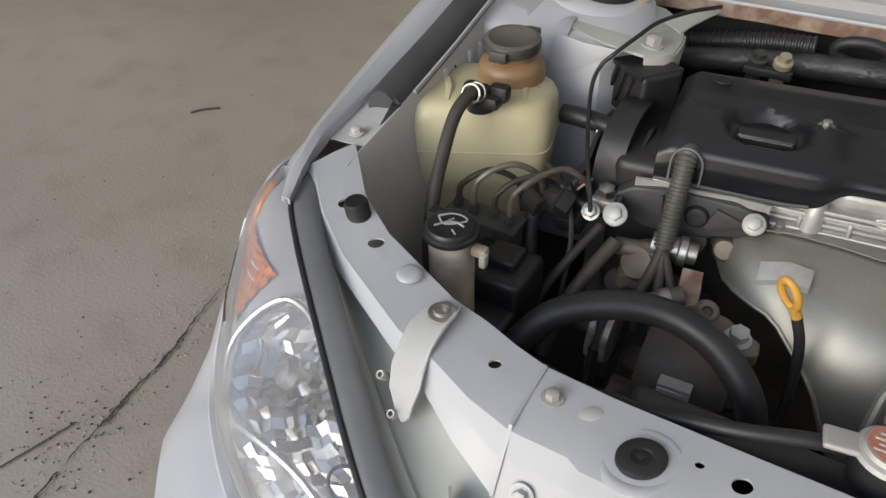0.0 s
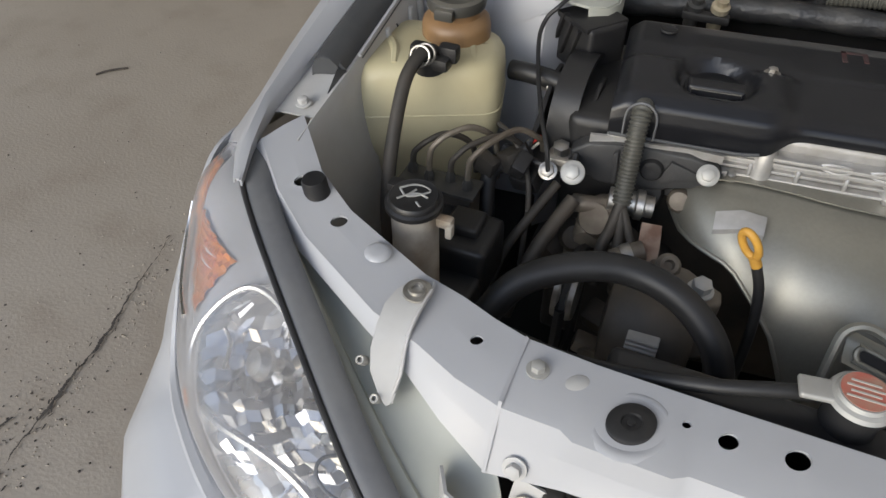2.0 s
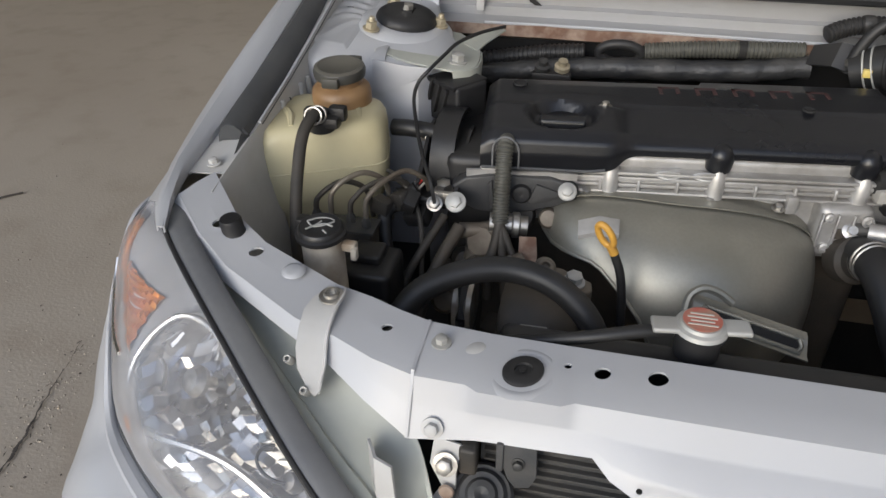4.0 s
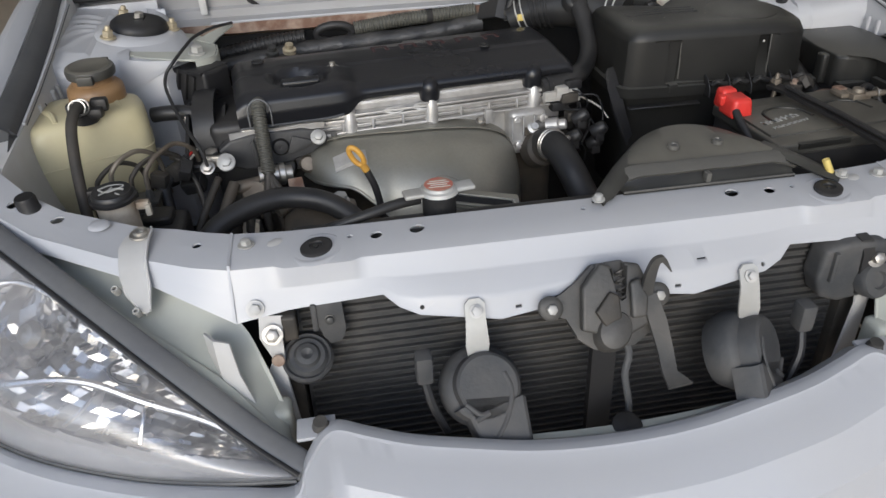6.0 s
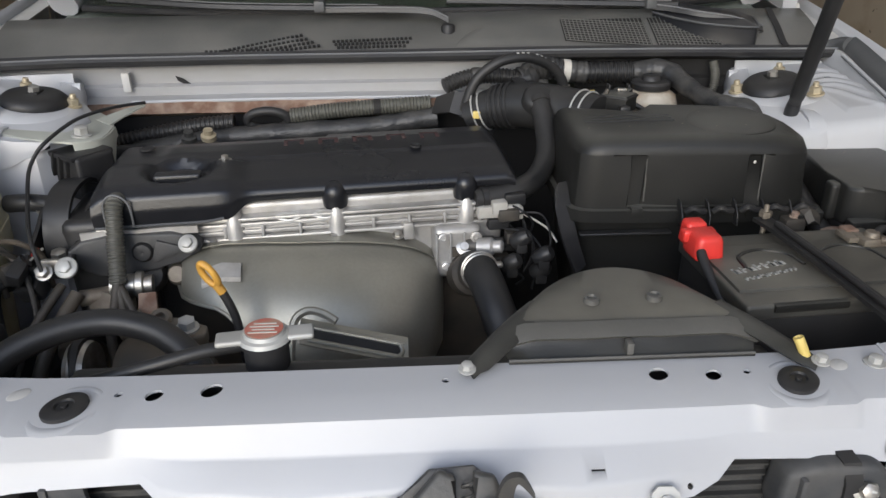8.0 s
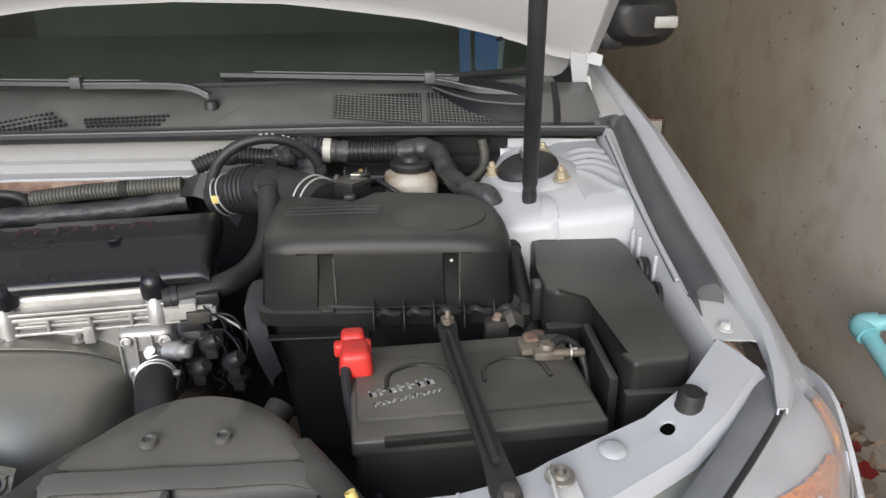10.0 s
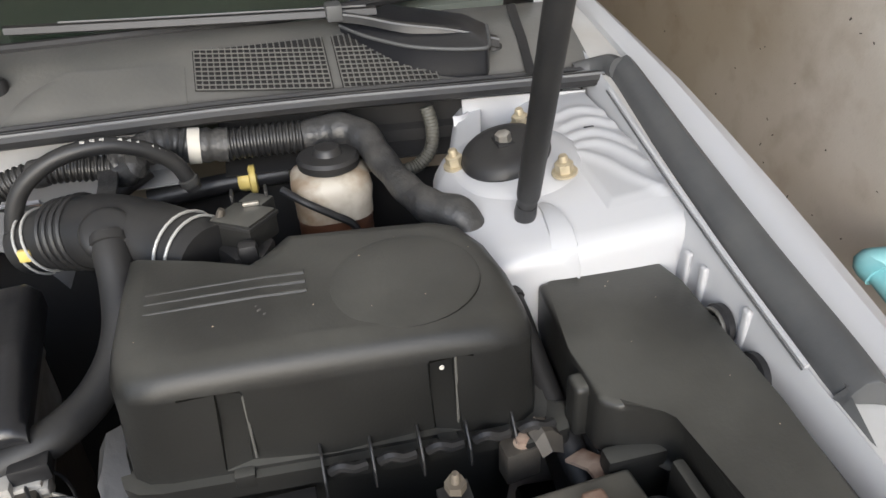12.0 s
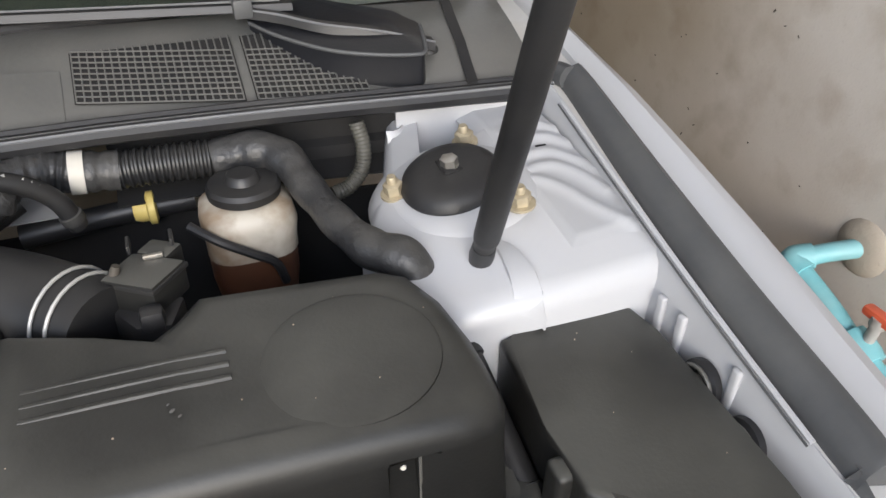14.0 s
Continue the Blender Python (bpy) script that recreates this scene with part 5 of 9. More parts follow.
    for u, v, r in ((0.43, 0.26, 0.017), (0.66, 0.13, 0.012)):
        c = on_lens(u, v, 0.052)
        part("bulb", lathe([(0.007, 0), (0.007, 0.014), (r * 0.9, 0.016), (r, 0.022), (r * 0.7, 0.030), (0, 0.032)], c, face, 20), STEEL, refl)
    for line_ in (((0.62, 0.26), (0.64, 0.42), (0.63, 0.62)), ((0.70, 0.21), (0.73, 0.36), (0.75, 0.55)), ((0.36, 0.36), (0.39, 0.34), (0.43, 0.40))):
        part("bar", tube([on_lens(u, v, 0.020) for u, v in line_], 0.0022, 5, 6), CHROME, refl)
    part("bulb_loop", tube([on_lens(0.63 + 0.035 * math.cos(a), 0.11 + 0.08 * math.sin(a), 0.020) for a in [radians(20 + 20 * k) for k in range(10)]], 0.0018, 3, 6), GASKET, refl)
    quad = [(0.135, 0.76), (0.15, 0.52), (0.255, 0.22), (0.325, 0.54)]
    am = []
    for j in range(13):
        b = j / 12
        row = []
        for i in range(13):
            a = i / 12
            u = (quad[0][0] * (1 - b) + quad[1][0] * b) * (1 - a) + (quad[3][0] * (1 - b) + quad[2][0] * b) * a
            v = (quad[0][1] * (1 - b) + quad[1][1] * b) * (1 - a) + (quad[3][1] * (1 - b) + quad[2][1] * b) * a
            row.append(on_lens(u, v, 0.009 + 0.0034 * ((i + 2 * j) % 3 == 0) + 0.003 * math.sin(math.pi * a) * math.sin(math.pi * b)))
        am.append(row)
    part("indicator", sheet(am, 0), AMBER, lamp, "amber indicator", angle=15)
    part("indicator_rim", tube([on_lens(u, v, 0.001) for u, v in ((0.13, 0.78), (0.17, 0.79), (0.22, 0.73), (0.28, 0.64), (0.33, 0.55))], 0.0032, 5, 8), CHROME, lamp)
    part("side_reflector", tube([on_lens(u, v, 0.004) for u, v in ((0.045, 0.80), (0.07, 0.90), (0.10, 0.95), (0.14, 0.96))], 0.0045, 5, 8), AMBER, lamp, "thin amber side reflector")
    part("side_marker", tube([on_lens(0.445, 0.63, 0.006), on_lens(0.47, 0.65, 0.006)], 0.005, 3, 8), AMBER, lamp, "small amber side marker")
    # rubber gasket along the upper edge
    gl = [fl(p) for p in EDGE_IN]
    sgn = 1 if sx < 0 else -1
    seal = bmesh.new()
    ring_skin(seal, [[p + Vector((0.0165 * sgn, 0.0195, 0)) * f + Vector((0, 0, h)) for f, h in ((-0.10, 0.003), (0.08, 0.0062), (0.35, 0.0080), (0.65, 0.0085), (0.92, 0.0078), (1.05, 0.0055), (1.05, -0.006), (-0.10, -0.006))] for p in gl])
    part("gasket", seal, LAMPSEAL, lamp, "grey rubber strip")
    part("gasket_bead", tube([p + Vector((-0.002 * sgn, -0.002, 0.004)) for p in gl[::4]], 0.003, 4, 8), RUBBER, lamp)
    part("edge_bead", tube([fl(p) + Vector((0, 0, -0.001)) for p in EDGE_OUT[1::3]], 0.0028, 4, 8), GASKET, lamp, "dark lower rim")
    # pale panel between lamp and support
    far = even([tuple(fl(p)) for p in ((-0.735, 0.178, 0.670), (-0.70, 0.118, 0.660), (-0.645, 0.062, 0.640), (-0.552, 0.004, 0.622), (-0.475, -0.042, 0.598), (-0.43, -0.058, 0.575), (-0.405, -0.09, 0.53), (-0.385, -0.13, 0.49))], 41)
    rows_ = []
    for k in range(41):
        a, b = gl[k] + Vector((0.016 * sgn, 0.019, -0.007)), Vector(far[k])
        sag = 0.006 * math.sin(math.pi * k / 40)
        rows_.append([a, a.lerp(b, 0.15) + Vector((0, 0, 0.0)), a.lerp(b, 0.28) + Vector((0, 0, -0.001 - 0.4 * sag)), a.lerp(b, 0.34) + Vector((0, 0, -0.006 - 0.6 * sag)), a.lerp(b, 0.55) + Vector((0, 0, -0.007 - sag)), a.lerp(b, 0.8) + Vector((0, 0.004, -0.007 - sag)), b + Vector((0.004 * sgn, 0.012, -0.006)), b + Vector((0.006 * sgn, 0.016, 0.0))])
    pn = part("lamp_panel", sheet(rows_, 0.002), SHELL, car, "grey-white panel behind the headlight")
    part("upright", sheet([[fl(p) for p in ((-0.462, -0.068, 0.585), (-0.448, -0.092, 0.590), (-0.430, -0.098, 0.588))], [fl(p) for p in ((-0.458, -0.078, 0.55), (-0.445, -0.102, 0.552), (-0.424, -0.108, 0.55))], [fl(p) for p in ((-0.45, -0.09, 0.51), (-0.436, -0.113, 0.51), (-0.41, -0.118, 0.508))], [fl(p) for p in ((-0.42, -0.12, 0.45), (-0.41, -0.13, 0.45), (-0.385, -0.14, 0.45))]], 0.003), DUSTY, pn)
    part("lower_lug", rbox(tuple(min(a, b) for a, b in zip(fl((-0.42, -0.125, 0.44)), fl((-0.375, -0.09, 0.50)))), tuple(max(a, b) for a, b in zip(fl((-0.42, -0.125, 0.44)), fl((-0.375, -0.09, 0.50)))), 0.01, 3), SHELL, pn)
    stay = part("radiator_stay", sheet([[fl(p) for p in ((-0.400, -0.055, 0.59), (-0.372, -0.060, 0.59))], [fl(p) for p in ((-0.402, -0.066, 0.565), (-0.376, -0.07, 0.565))], [fl(p) for p in ((-0.392, -0.062, 0.53), (-0.378, -0.064, 0.53))], [fl(p) for p in ((-0.405, -0.06, 0.50), (-0.378, -0.07, 0.50))], [fl(p) for p in ((-0.405, -0.06, 0.40), (-0.37, -0.07, 0.40))]], 0.003), DUSTY, car, "pale steel side stay of the radiator")
    part("bolt", bolt(fl((-0.386, -0.070, 0.572)), 0.008, (0, -1, 0.5), 1.5), STEEL, stay)
    part("rust_spot", lathe([(0.008, 0), (0.007, 0.002), (0, 0.002)], fl((-0.385, -0.072, 0.535)), (0, -1, 0.2), 14), RUST, stay)
    lo_, hi_ = (tuple(f(a, b) for a, b in zip(fl((-0.368, -0.172, 0.499)), fl((-0.325, -0.140, 0.504)))) for f in (min, max))
    plate = part("bumper_tab", rbox(lo_, hi_, 0.002), WHITE, car)
    part("clip", lathe([(0.010, 0), (0.010, 0.003), (0.008, 0.008), (0.008, 0.011), (0, 0.011)], fl((-0.341, -0.158, 0.504)), (0, -0.2, 1), 16), LATCH, plate, "dark plastic push clip")

top_half = [(-0.862, 0.45, 0.60), (-0.852, 0.30, 0.618), (-0.845, 0.19, 0.640), (-0.840, 0.129, 0.615), (-0.833, 0.0645, 0.553), (-0.800, -0.0145, 0.484), (-0.738, -0.0735, 0.4785), (-0.650, -0.131, 0.4755), (-0.538, -0.174, 0.469), (-0.4335, -0.211, 0.4815), (-0.372, -0.216, 0.476), (-0.356, -0.190, 0.494), (-0.330, -0.160, 0.506),
            (-0.29, -0.168, 0.498), (-0.245, -0.180, 0.489), (-0.186, -0.189, 0.480), (-0.10, -0.197, 0.467), (0.0, -0.199, 0.462)]
full = top_half + [(-x - 0.012, y, z) for x, y, z in top_half[-2::-1]]
tl = spline(full, 5)
rows = []
for p in tl:
    ax = abs(p.x)
    f = min(1.0, max(0.0, (ax - 0.40) / 0.42))
    out = Vector((math.copysign(1, p.x) * f ** 0.8, -(1 - f) ** 0.8, 0))
    if p.y > 0.02:
        out = Vector((math.copysign(1, p.x), -0.15, 0))
    out.normalize()
    side, tuck = (1.0 - 0.30 * f) * (1 + 1.1 * f * (1 - f)), 0.82 * min(1, max(0, (p.y + 0.06) / 0.09))
    line = [p + Vector((0, 0.014, -0.016)) - out * 0.006, p + Vector((0, 0.004, -0.001)), p.copy()]
    for o, d, t_ in ((0.004, 0.0012, 1), (0.012, 0.0010, 1), (0.0145, -0.0010, 1), (0.034, -0.008, 1), (0.064, -0.024, 0.8), (0.098, -0.062, 0.6), (0.122, -0.13, 0.45), (0.120, -0.28, 0.45)):
        line.append(p + out * o * side * (1 - tuck * t_) + Vector((0, 0, d - 0.03 * max(0, (p.z - 0.5) / 0.13) * (o / 0.1))))
    rows.append(line)
part("bumper", sheet(rows, 0.003), WHITE, car, "white painted front bumper cover", angle=20)
bar = part("grille_bar", sheet([[(x, -0.150 - 0.02 * (1 - (x / 0.3) ** 2), 0.452 + 0.02 * (x / 0.3) ** 2), (x, -0.185 - 0.012 * (1 - (x / 0.3) ** 2), 0.449 + 0.02 * (x / 0.3) ** 2), (x, -0.188 - 0.012 * (1 - (x / 0.3) ** 2), 0.40)] for x in [-0.3 + 0.05 * k for k in range(13)]], 0.003), SHELL, car, "pale inner edge of the bumper opening")
part("grommet", lathe([(0.018, 0), (0.018, 0.006), (0.014, 0.009), (0, 0.009)], (0.012, -0.172, 0.447), (0, -0.3, 1), 20), RUBBER, bar)

# ---- radiator and condenser ----
radiator = thing("radiator", (0, 0.03, 0.22), "dusty radiator with a condenser in front", "radiator")
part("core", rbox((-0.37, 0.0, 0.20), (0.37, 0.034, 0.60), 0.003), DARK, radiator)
part("top_tank", rbox((-0.36, 0.042, 0.575), (0.34, 0.085, 0.627), 0.012, 3), BLACK, radiator)
for x in (-0.375, 0.372):
    part("side_tank", rbox((x - 0.012, -0.045, 0.20), (x + 0.012, 0.04, 0.60), 0.004), GRIME, radiator)
part("filler_neck", lathe([(0.022, -0.05), (0.022, 0.0), (0.026, 0.002), (0.026, 0.006)], (-0.166, 0.076, 0.652), (0, 0, 1), 26), DARK, radiator)
cap_b = lathe([(0.0245, 0.0), (0.026, 0.003), (0.0245, 0.007), (0.021, 0.0085), (0.0195, 0.012), (0, 0.0125)], (-0.166, 0.076, 0.655), (0, 0, 1), 32)
for k in (-1, 1):
    rbox((-0.017, -0.011, 0), (0.017, 0.011, 0.006), 0.0028, 3, Matrix.Translation((-0.166, 0.076, 0.6565)) @ Matrix.Rotation(radians(8), 4, "Z") @ Matrix.Translation((k * 0.030, 0, 0)), cap_b)
capo = part("cap", cap_b, TRIM, radiator, "silver pressure cap")
part("cap_label", lathe([(0.0185, 0), (0.0185, 0.0006), (0, 0.0006)], (-0.166, 0.076, 0.6677), (0, 0, 1), 30), REDINK, capo, "worn red label")
for k in range(4):
    part("label_line", rbox((-0.180 + 0.003 * (k % 2), 0.0665 + 0.0055 * k, 0.6683), (-0.152 - 0.003 * (k % 2), 0.0683 + 0.0055 * k, 0.6689), 0), TAPE, capo)

condenser = thing("condenser", (0, -0.03, 0.25), "dusty finned air-conditioning condenser", "condenser")
part("backing", rbox((-0.36, -0.030, 0.22), (0.36, -0.012, 0.595), 0.002), FINS, condenser)
slat = None
for k in range(30):
    z = 0.585 - 0.0122 * k
    if slat is None:
        slat = part("slat", rbox((-0.355, -0.036, z - 0.0014), (0.355, -0.026, z + 0.0014), 0.0006, 1), COIL, condenser)
        z_first = z
    else:
        s = new("slat", slat.data)
        s.parent, s.matrix_parent_inverse = condenser, slat.matrix_parent_inverse.copy()
        s.location = (0, 0, z - z_first)
for z in (0.60,):
    part("top_rail", rbox((-0.36, -0.045, z - 0.008), (0.36, -0.012, z + 0.004), 0.003), GRIME, condenser)
mount = thing("rubber_mount", (-0.352, -0.062, 0.52), "dusty black rubber mount and bracket beside the condenser", "mount")
part("cup", lathe([(0.030, -0.016), (0.031, -0.004), (0.028, 0.0), (0.025, -0.003), (0.021, 0.003), (0.016, 0.003), (0.013, 0.008), (0.007, 0.010), (0, 0.006)], (-0.352, -0.064, 0.530), (0.05, -0.55, 0.84), 28), HORNGREY, mount)
part("bracket", prism([(-0.340, 0.596), (-0.304, 0.598), (-0.302, 0.556), (-0.308, 0.540), (-0.322, 0.536), (-0.330, 0.548), (-0.336, 0.570)], 0.0, 0.007, 0.002, None, 2, Matrix.Translation((0, -0.048, 0)) @ Euler((radians(90), 0, 0)).to_matrix().to_4x4()), HORNGREY, mount)
part("bracket_bend", rbox((-0.341, -0.058, 0.560), (-0.334, -0.036, 0.597), 0.002), HORNGREY, mount)
part("bolt", bolt((-0.320, -0.056, 0.574), 0.005, (0, -1, 0.2), 1.3), LATCH, mount)
part("lug", rbox((-0.375, -0.066, 0.556), (-0.358, -0.048, 0.590), 0.004, 3), GRIME, mount)
tank = thing("vacuum_canister", (0.35, -0.06, 0.50), "dusty black plastic canister strapped beside the condenser", "canister")
part("body", prism([(0.300, 0.590), (0.296, 0.548), (0.306, 0.518), (0.334, 0.508), (0.366, 0.512), (0.388, 0.528), (0.398, 0.556), (0.394, 0.584), (0.380, 0.596), (0.330, 0.598)], 0.0, 0.036, 0.009, None, 4, Matrix.Translation((0, -0.034, 0)) @ Euler((radians(90), 0, 0)).to_matrix().to_4x4()), HORNGREY, tank)
part("strap", sheet([[(x0, y_, z_), (x0 + 0.016, y_, z_)] for x0, y_, z_ in ((0.346, -0.040, 0.602), (0.348, -0.066, 0.598), (0.350, -0.0735, 0.580), (0.352, -0.0735, 0.545), (0.354, -0.0735, 0.520))], 0.003), BLACK, tank, "black strap")
part("end_cap", lathe([(0.024, -0.010), (0.025, 0.004), (0.022, 0.009), (0.012, 0.010), (0.010, 0.006), (0, 0.006)], (0.374, -0.074, 0.541), (0.15, -0.9, 0.4), 26), HORNGREY, tank)
part("bolt", bolt((0.372, -0.074, 0.573), 0.005, (0, -1, 0.2), 1.4), TRIM, tank)
part("web", rbox((0.310, -0.076, 0.545), (0.316, -0.064, 0.588), 0.002), HORNGREY, tank)

# ---- horns ----
for hx0, flip in ((-0.153, 1), (0.186, -1)):
    horn = thing("horn", (hx0, -0.12, 0.45), "dusty black snail-shaped horn on a pale steel bracket", "horn", "horns")
    part("bracket", sheet([[(hx0 - 0.006, -0.082, 0.596), (hx0 + 0.007, -0.082, 0.596)], [(hx0 - 0.0115, -0.085, 0.591), (hx0 + 0.0125, -0.085, 0.591)], [(hx0 - 0.012, -0.096, 0.573), (hx0 + 0.012, -0.096, 0.573)], [(hx0 - 0.014, -0.104, 0.545), (hx0 + 0.014, -0.104, 0.545)], [(hx0 - 0.012, -0.106, 0.53), (hx0 + 0.012, -0.106, 0.53)]], 0.003), TRIM, horn, "pale steel bracket")
    part("bolt", bolt((hx0 + 0.001, -0.091, 0.584), 0.0058, (0, -0.8, 0.6), 1.4), DUSTY, horn)
    ax = (Vector((0.06, -0.70, 0.66)) if flip > 0 else Vector((0.66, -0.56, 0.48))).normalized()
    ux = (Vector((1, 0, 0)) - ax * ax.x).normalized()
    uy = ax.cross(ux)
    c = Vector((hx0 + 0.002, -0.122, 0.498))
    part("body", lathe([(0, -0.045), (0.042, -0.045), (0.049, -0.030), (0.050, -0.012), (0.046, -0.004), (0.037, 0.002), (0, 0.004)], c, ax, 36), HORNGREY, horn)
    # shell of the spiral: a disc whose rim runs out into the mouth
    spiral = []
    for k in range(40):
        a = radians(205 - 9.0 * k)
        rad = 0.036 + 0.00026 * k
        spiral.append((rad * math.cos(a) * flip, rad * math.sin(a)))
    spiral += [(0.046 * flip, -0.02), (0.048 * flip, -0.095), (0.018 * flip, -0.10), (-0.016 * flip, -0.066)]
    rings = []
    for h, sc in ((-0.012, 1.0), (0.012, 1.0), (0.020, 0.95), (0.023, 0.86)):
        rings.append([c + ux * (x * sc) + uy * (y * sc) + ax * h for x, y in spiral])
    bm = bmesh.new()
    ring_skin(bm, rings)
    part("shell", bm, HORNGREY, horn, angle=30)
    part("groove", tube([c + ux * (x * 0.62 * flip) + uy * (y * 0.62) + ax * 0.0225 for x, y in ((-0.045, -0.03), (-0.020, -0.052), (-0.003, -0.05), (-0.03, -0.062))], 0.0035, 6, 8), HORNGREY, horn)
    part("seam", tube([c + ux * (x * flip) + uy * y + ax * 0.022 for x, y in ((0.022, 0.012), (0.028, -0.010), (0.018, -0.040), (-0.004, -0.070), (-0.018, -0.085))], 0.003, 6, 8), HORNGREY, horn)
    part("connector", rbox((hx0 - 0.066 * flip - 0.010, -0.128, 0.515), (hx0 - 0.066 * flip + 0.010, -0.105, 0.553), 0.005), HORNGREY, horn)
    part("wire", tube([(hx0 - 0.066 * flip, -0.12, 0.515), (hx0 - 0.060 * flip, -0.135, 0.49), (hx0 - 0.045 * flip, -0.145, 0.455)], 0.0055, 6, 8), RUBBER, horn)

# ---- bonnet latch ----
latch = thing("bonnet_latch", (0.015, -0.09, 0.40), "greasy dark steel bonnet latch on its upright brace", "latch")
LM = Matrix.Translation((0.012, -0.094, 0.578)) @ Euler((radians(58), 0, 0)).to_matrix().to_4x4()
part("base_plate", prism([(-0.086, -0.006), (-0.080, 0.010), (-0.062, 0.012), (-0.046, 0.024), (-0.024, 0.044), (0.014, 0.046), (0.032, 0.030), (0.044, 0.008), (0.056, 0.010), (0.064, -0.002), (0.058, -0.016), (0.046, -0.020), (0.045, -0.040), (0.02, -0.056), (-0.030, -0.056), (-0.050, -0.040), (-0.058, -0.014)], -0.004, 0.004, 0.002, None, 2, LM), LATCH, latch)
part("jaw_plate", prism([(-0.046, -0.030), (-0.040, 0.020), (-0.016, 0.046), (-0.002, 0.040), (-0.004, 0.0), (0.006, -0.006), (0.014, 0.0), (0.012, 0.044), (0.030, 0.040), (0.042, 0.010), (0.038, -0.030), (0.0, -0.046)], 0.004, 0.018, 0.004, None, 3, LM), LATCH, latch)
part("pawl", prism([(-0.030, -0.010), (-0.010, 0.012), (0.0, 0.006), (0.0, -0.02), (-0.02, -0.028)], 0.018, 0.026, 0.003, None, 3, LM), GRIME, latch)
part("pawl", prism([(0.012, -0.022), (0.014, 0.020), (0.026, 0.024), (0.034, 0.0), (0.030, -0.022)], 0.018, 0.027, 0.004, None, 3, LM), LATCH, latch)
part("hump", lathe([(0.026, -0.01), (0.026, 0.010), (0.022, 0.018), (0.010, 0.022), (0, 0.022)], LM @ Vector((-0.008, -0.036, 0.006)), (0, -0.75, 0.65), 22, None, 0.8), LATCH, latch)
part("spring", tube([LM @ Vector((0.008 + 0.005 * math.cos(a), 0.036 - 0.0016 * a, 0.010 + 0.005 * math.sin(a))) for a in [0.5 * k for k in range(44)]], 0.0014, 1, 6), LATCH, latch)
for x, z in ((-0.066, 0.582), (0.064, 0.583)):
    part("ear", lathe([(0.0145, -0.004), (0.0145, 0.002), (0.012, 0.004), (0.008, 0.0045)], (x, -0.101, z), (0, -0.85, 0.5), 22), LATCH, latch)
    part("bolt", bolt((x, -0.103, z), 0.0062, (0, -0.85, 0.5), 1.3), TRIM, latch, "dusty bolt head")
hook_line = spline([(0.047, -0.110, 0.575), (0.046, -0.112, 0.600), (0.047, -0.114, 0.622), (0.0505, -0.115, 0.637), (0.057, -0.116, 0.641), (0.063, -0.116, 0.634), (0.069, -0.117, 0.624)], 5)
hk = []
for k, p in enumerate(hook_line):
    q = hook_line[min(k + 1, len(hook_line) - 1)] - hook_line[max(k - 1, 0)]
    side = Vector((q.z, 0, -q.x)).normalized() * (0.0066 * min(1, 1.25 * (1 - k / (len(hook_line) - 1)) + 0.12))
    hk.append([p - side, p + side])
part("hook", sheet(hk, 0.006), LATCH, latch, "curved safety hook")
part("lever", sheet([[(0.040, -0.110, 0.592), (0.058, -0.110, 0.592)], [(0.044, -0.128, 0.567), (0.066, -0.128, 0.567)], [(0.050, -0.148, 0.538), (0.069, -0.148, 0.538)], [(0.052, -0.163, 0.517), (0.070, -0.163, 0.517)], [(0.052, -0.183, 0.511), (0.082, -0.180, 0.512)]], 0.004), LATCH, latch, "long release lever")
brace = part("brace", sheet([[(-0.020, -0.100, 0.575), (0.018, -0.100, 0.575)], [(-0.017, -0.112, 0.558), (0.015, -0.112, 0.558)], [(-0.016, -0.116, 0.53), (0.014, -0.116, 0.53)], [(-0.016, -0.118, 0.36), (0.014, -0.118, 0.36)]], 0.012), BLACK, latch, "black upright brace")
part("bolt", bolt((-0.001, -0.124, 0.541), 0.0085, (0, -1, 0.2), 1.4), TRIM, brace)
part("cable", tube([(0.018, -0.118, 0.545), (0.026, -0.125, 0.52), (0.022, -0.13, 0.49), (0.030, -0.135, 0.44), (0.032, -0.13, 0.38)], 0.0045, 8, 8), GASKET, latch, "grey release cable")

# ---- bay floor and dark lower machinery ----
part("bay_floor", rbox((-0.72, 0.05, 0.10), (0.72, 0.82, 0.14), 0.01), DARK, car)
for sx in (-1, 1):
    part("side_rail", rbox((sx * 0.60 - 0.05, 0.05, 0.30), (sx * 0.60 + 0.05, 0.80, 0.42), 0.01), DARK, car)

# ---- engine ----
engine = thing("engine", (-0.15, 0.45, 0.30), "four-cylinder engine with a black plastic cover", "engine")
EA = radians(6.5)


def eng(x, y, z):
    """Place in the engine's own frame: x along the crank from the left front corner of the cover, y back, z up."""
    return Vector((-0.428 + x * math.cos(EA) - y * math.sin(EA), 0.378 + x * math.sin(EA) + y * math.cos(EA), z))


EM = Matrix.Translation((-0.428, 0.378, 0)) @ Matrix.Rotation(EA, 4, "Z")
part("block", rbox((0.0, 0.02, 0.25), (0.54, 0.22, 0.60), 0.02, 3, EM), GRIME, engine)
part("timing_case", rbox((-0.06, 0.0, 0.28), (0.05, 0.2, 0.66), 0.015, 3, EM), BLACK, engine)
part("cylinder_head", rbox((0.02, 0.010, 0.56), (0.545, 0.19, 0.625), 0.006, 3, EM), ALLOY, engine, "dull aluminium cylinder head")
vc = bmesh.new()
rbox((0.0, 0.004, 0.622), (0.548, 0.19, 0.640), 0.004, 2, EM, vc)
rbox((0.006, 0.012, 0.640), (0.54, 0.18, 0.668), 0.010, 3, EM, vc)
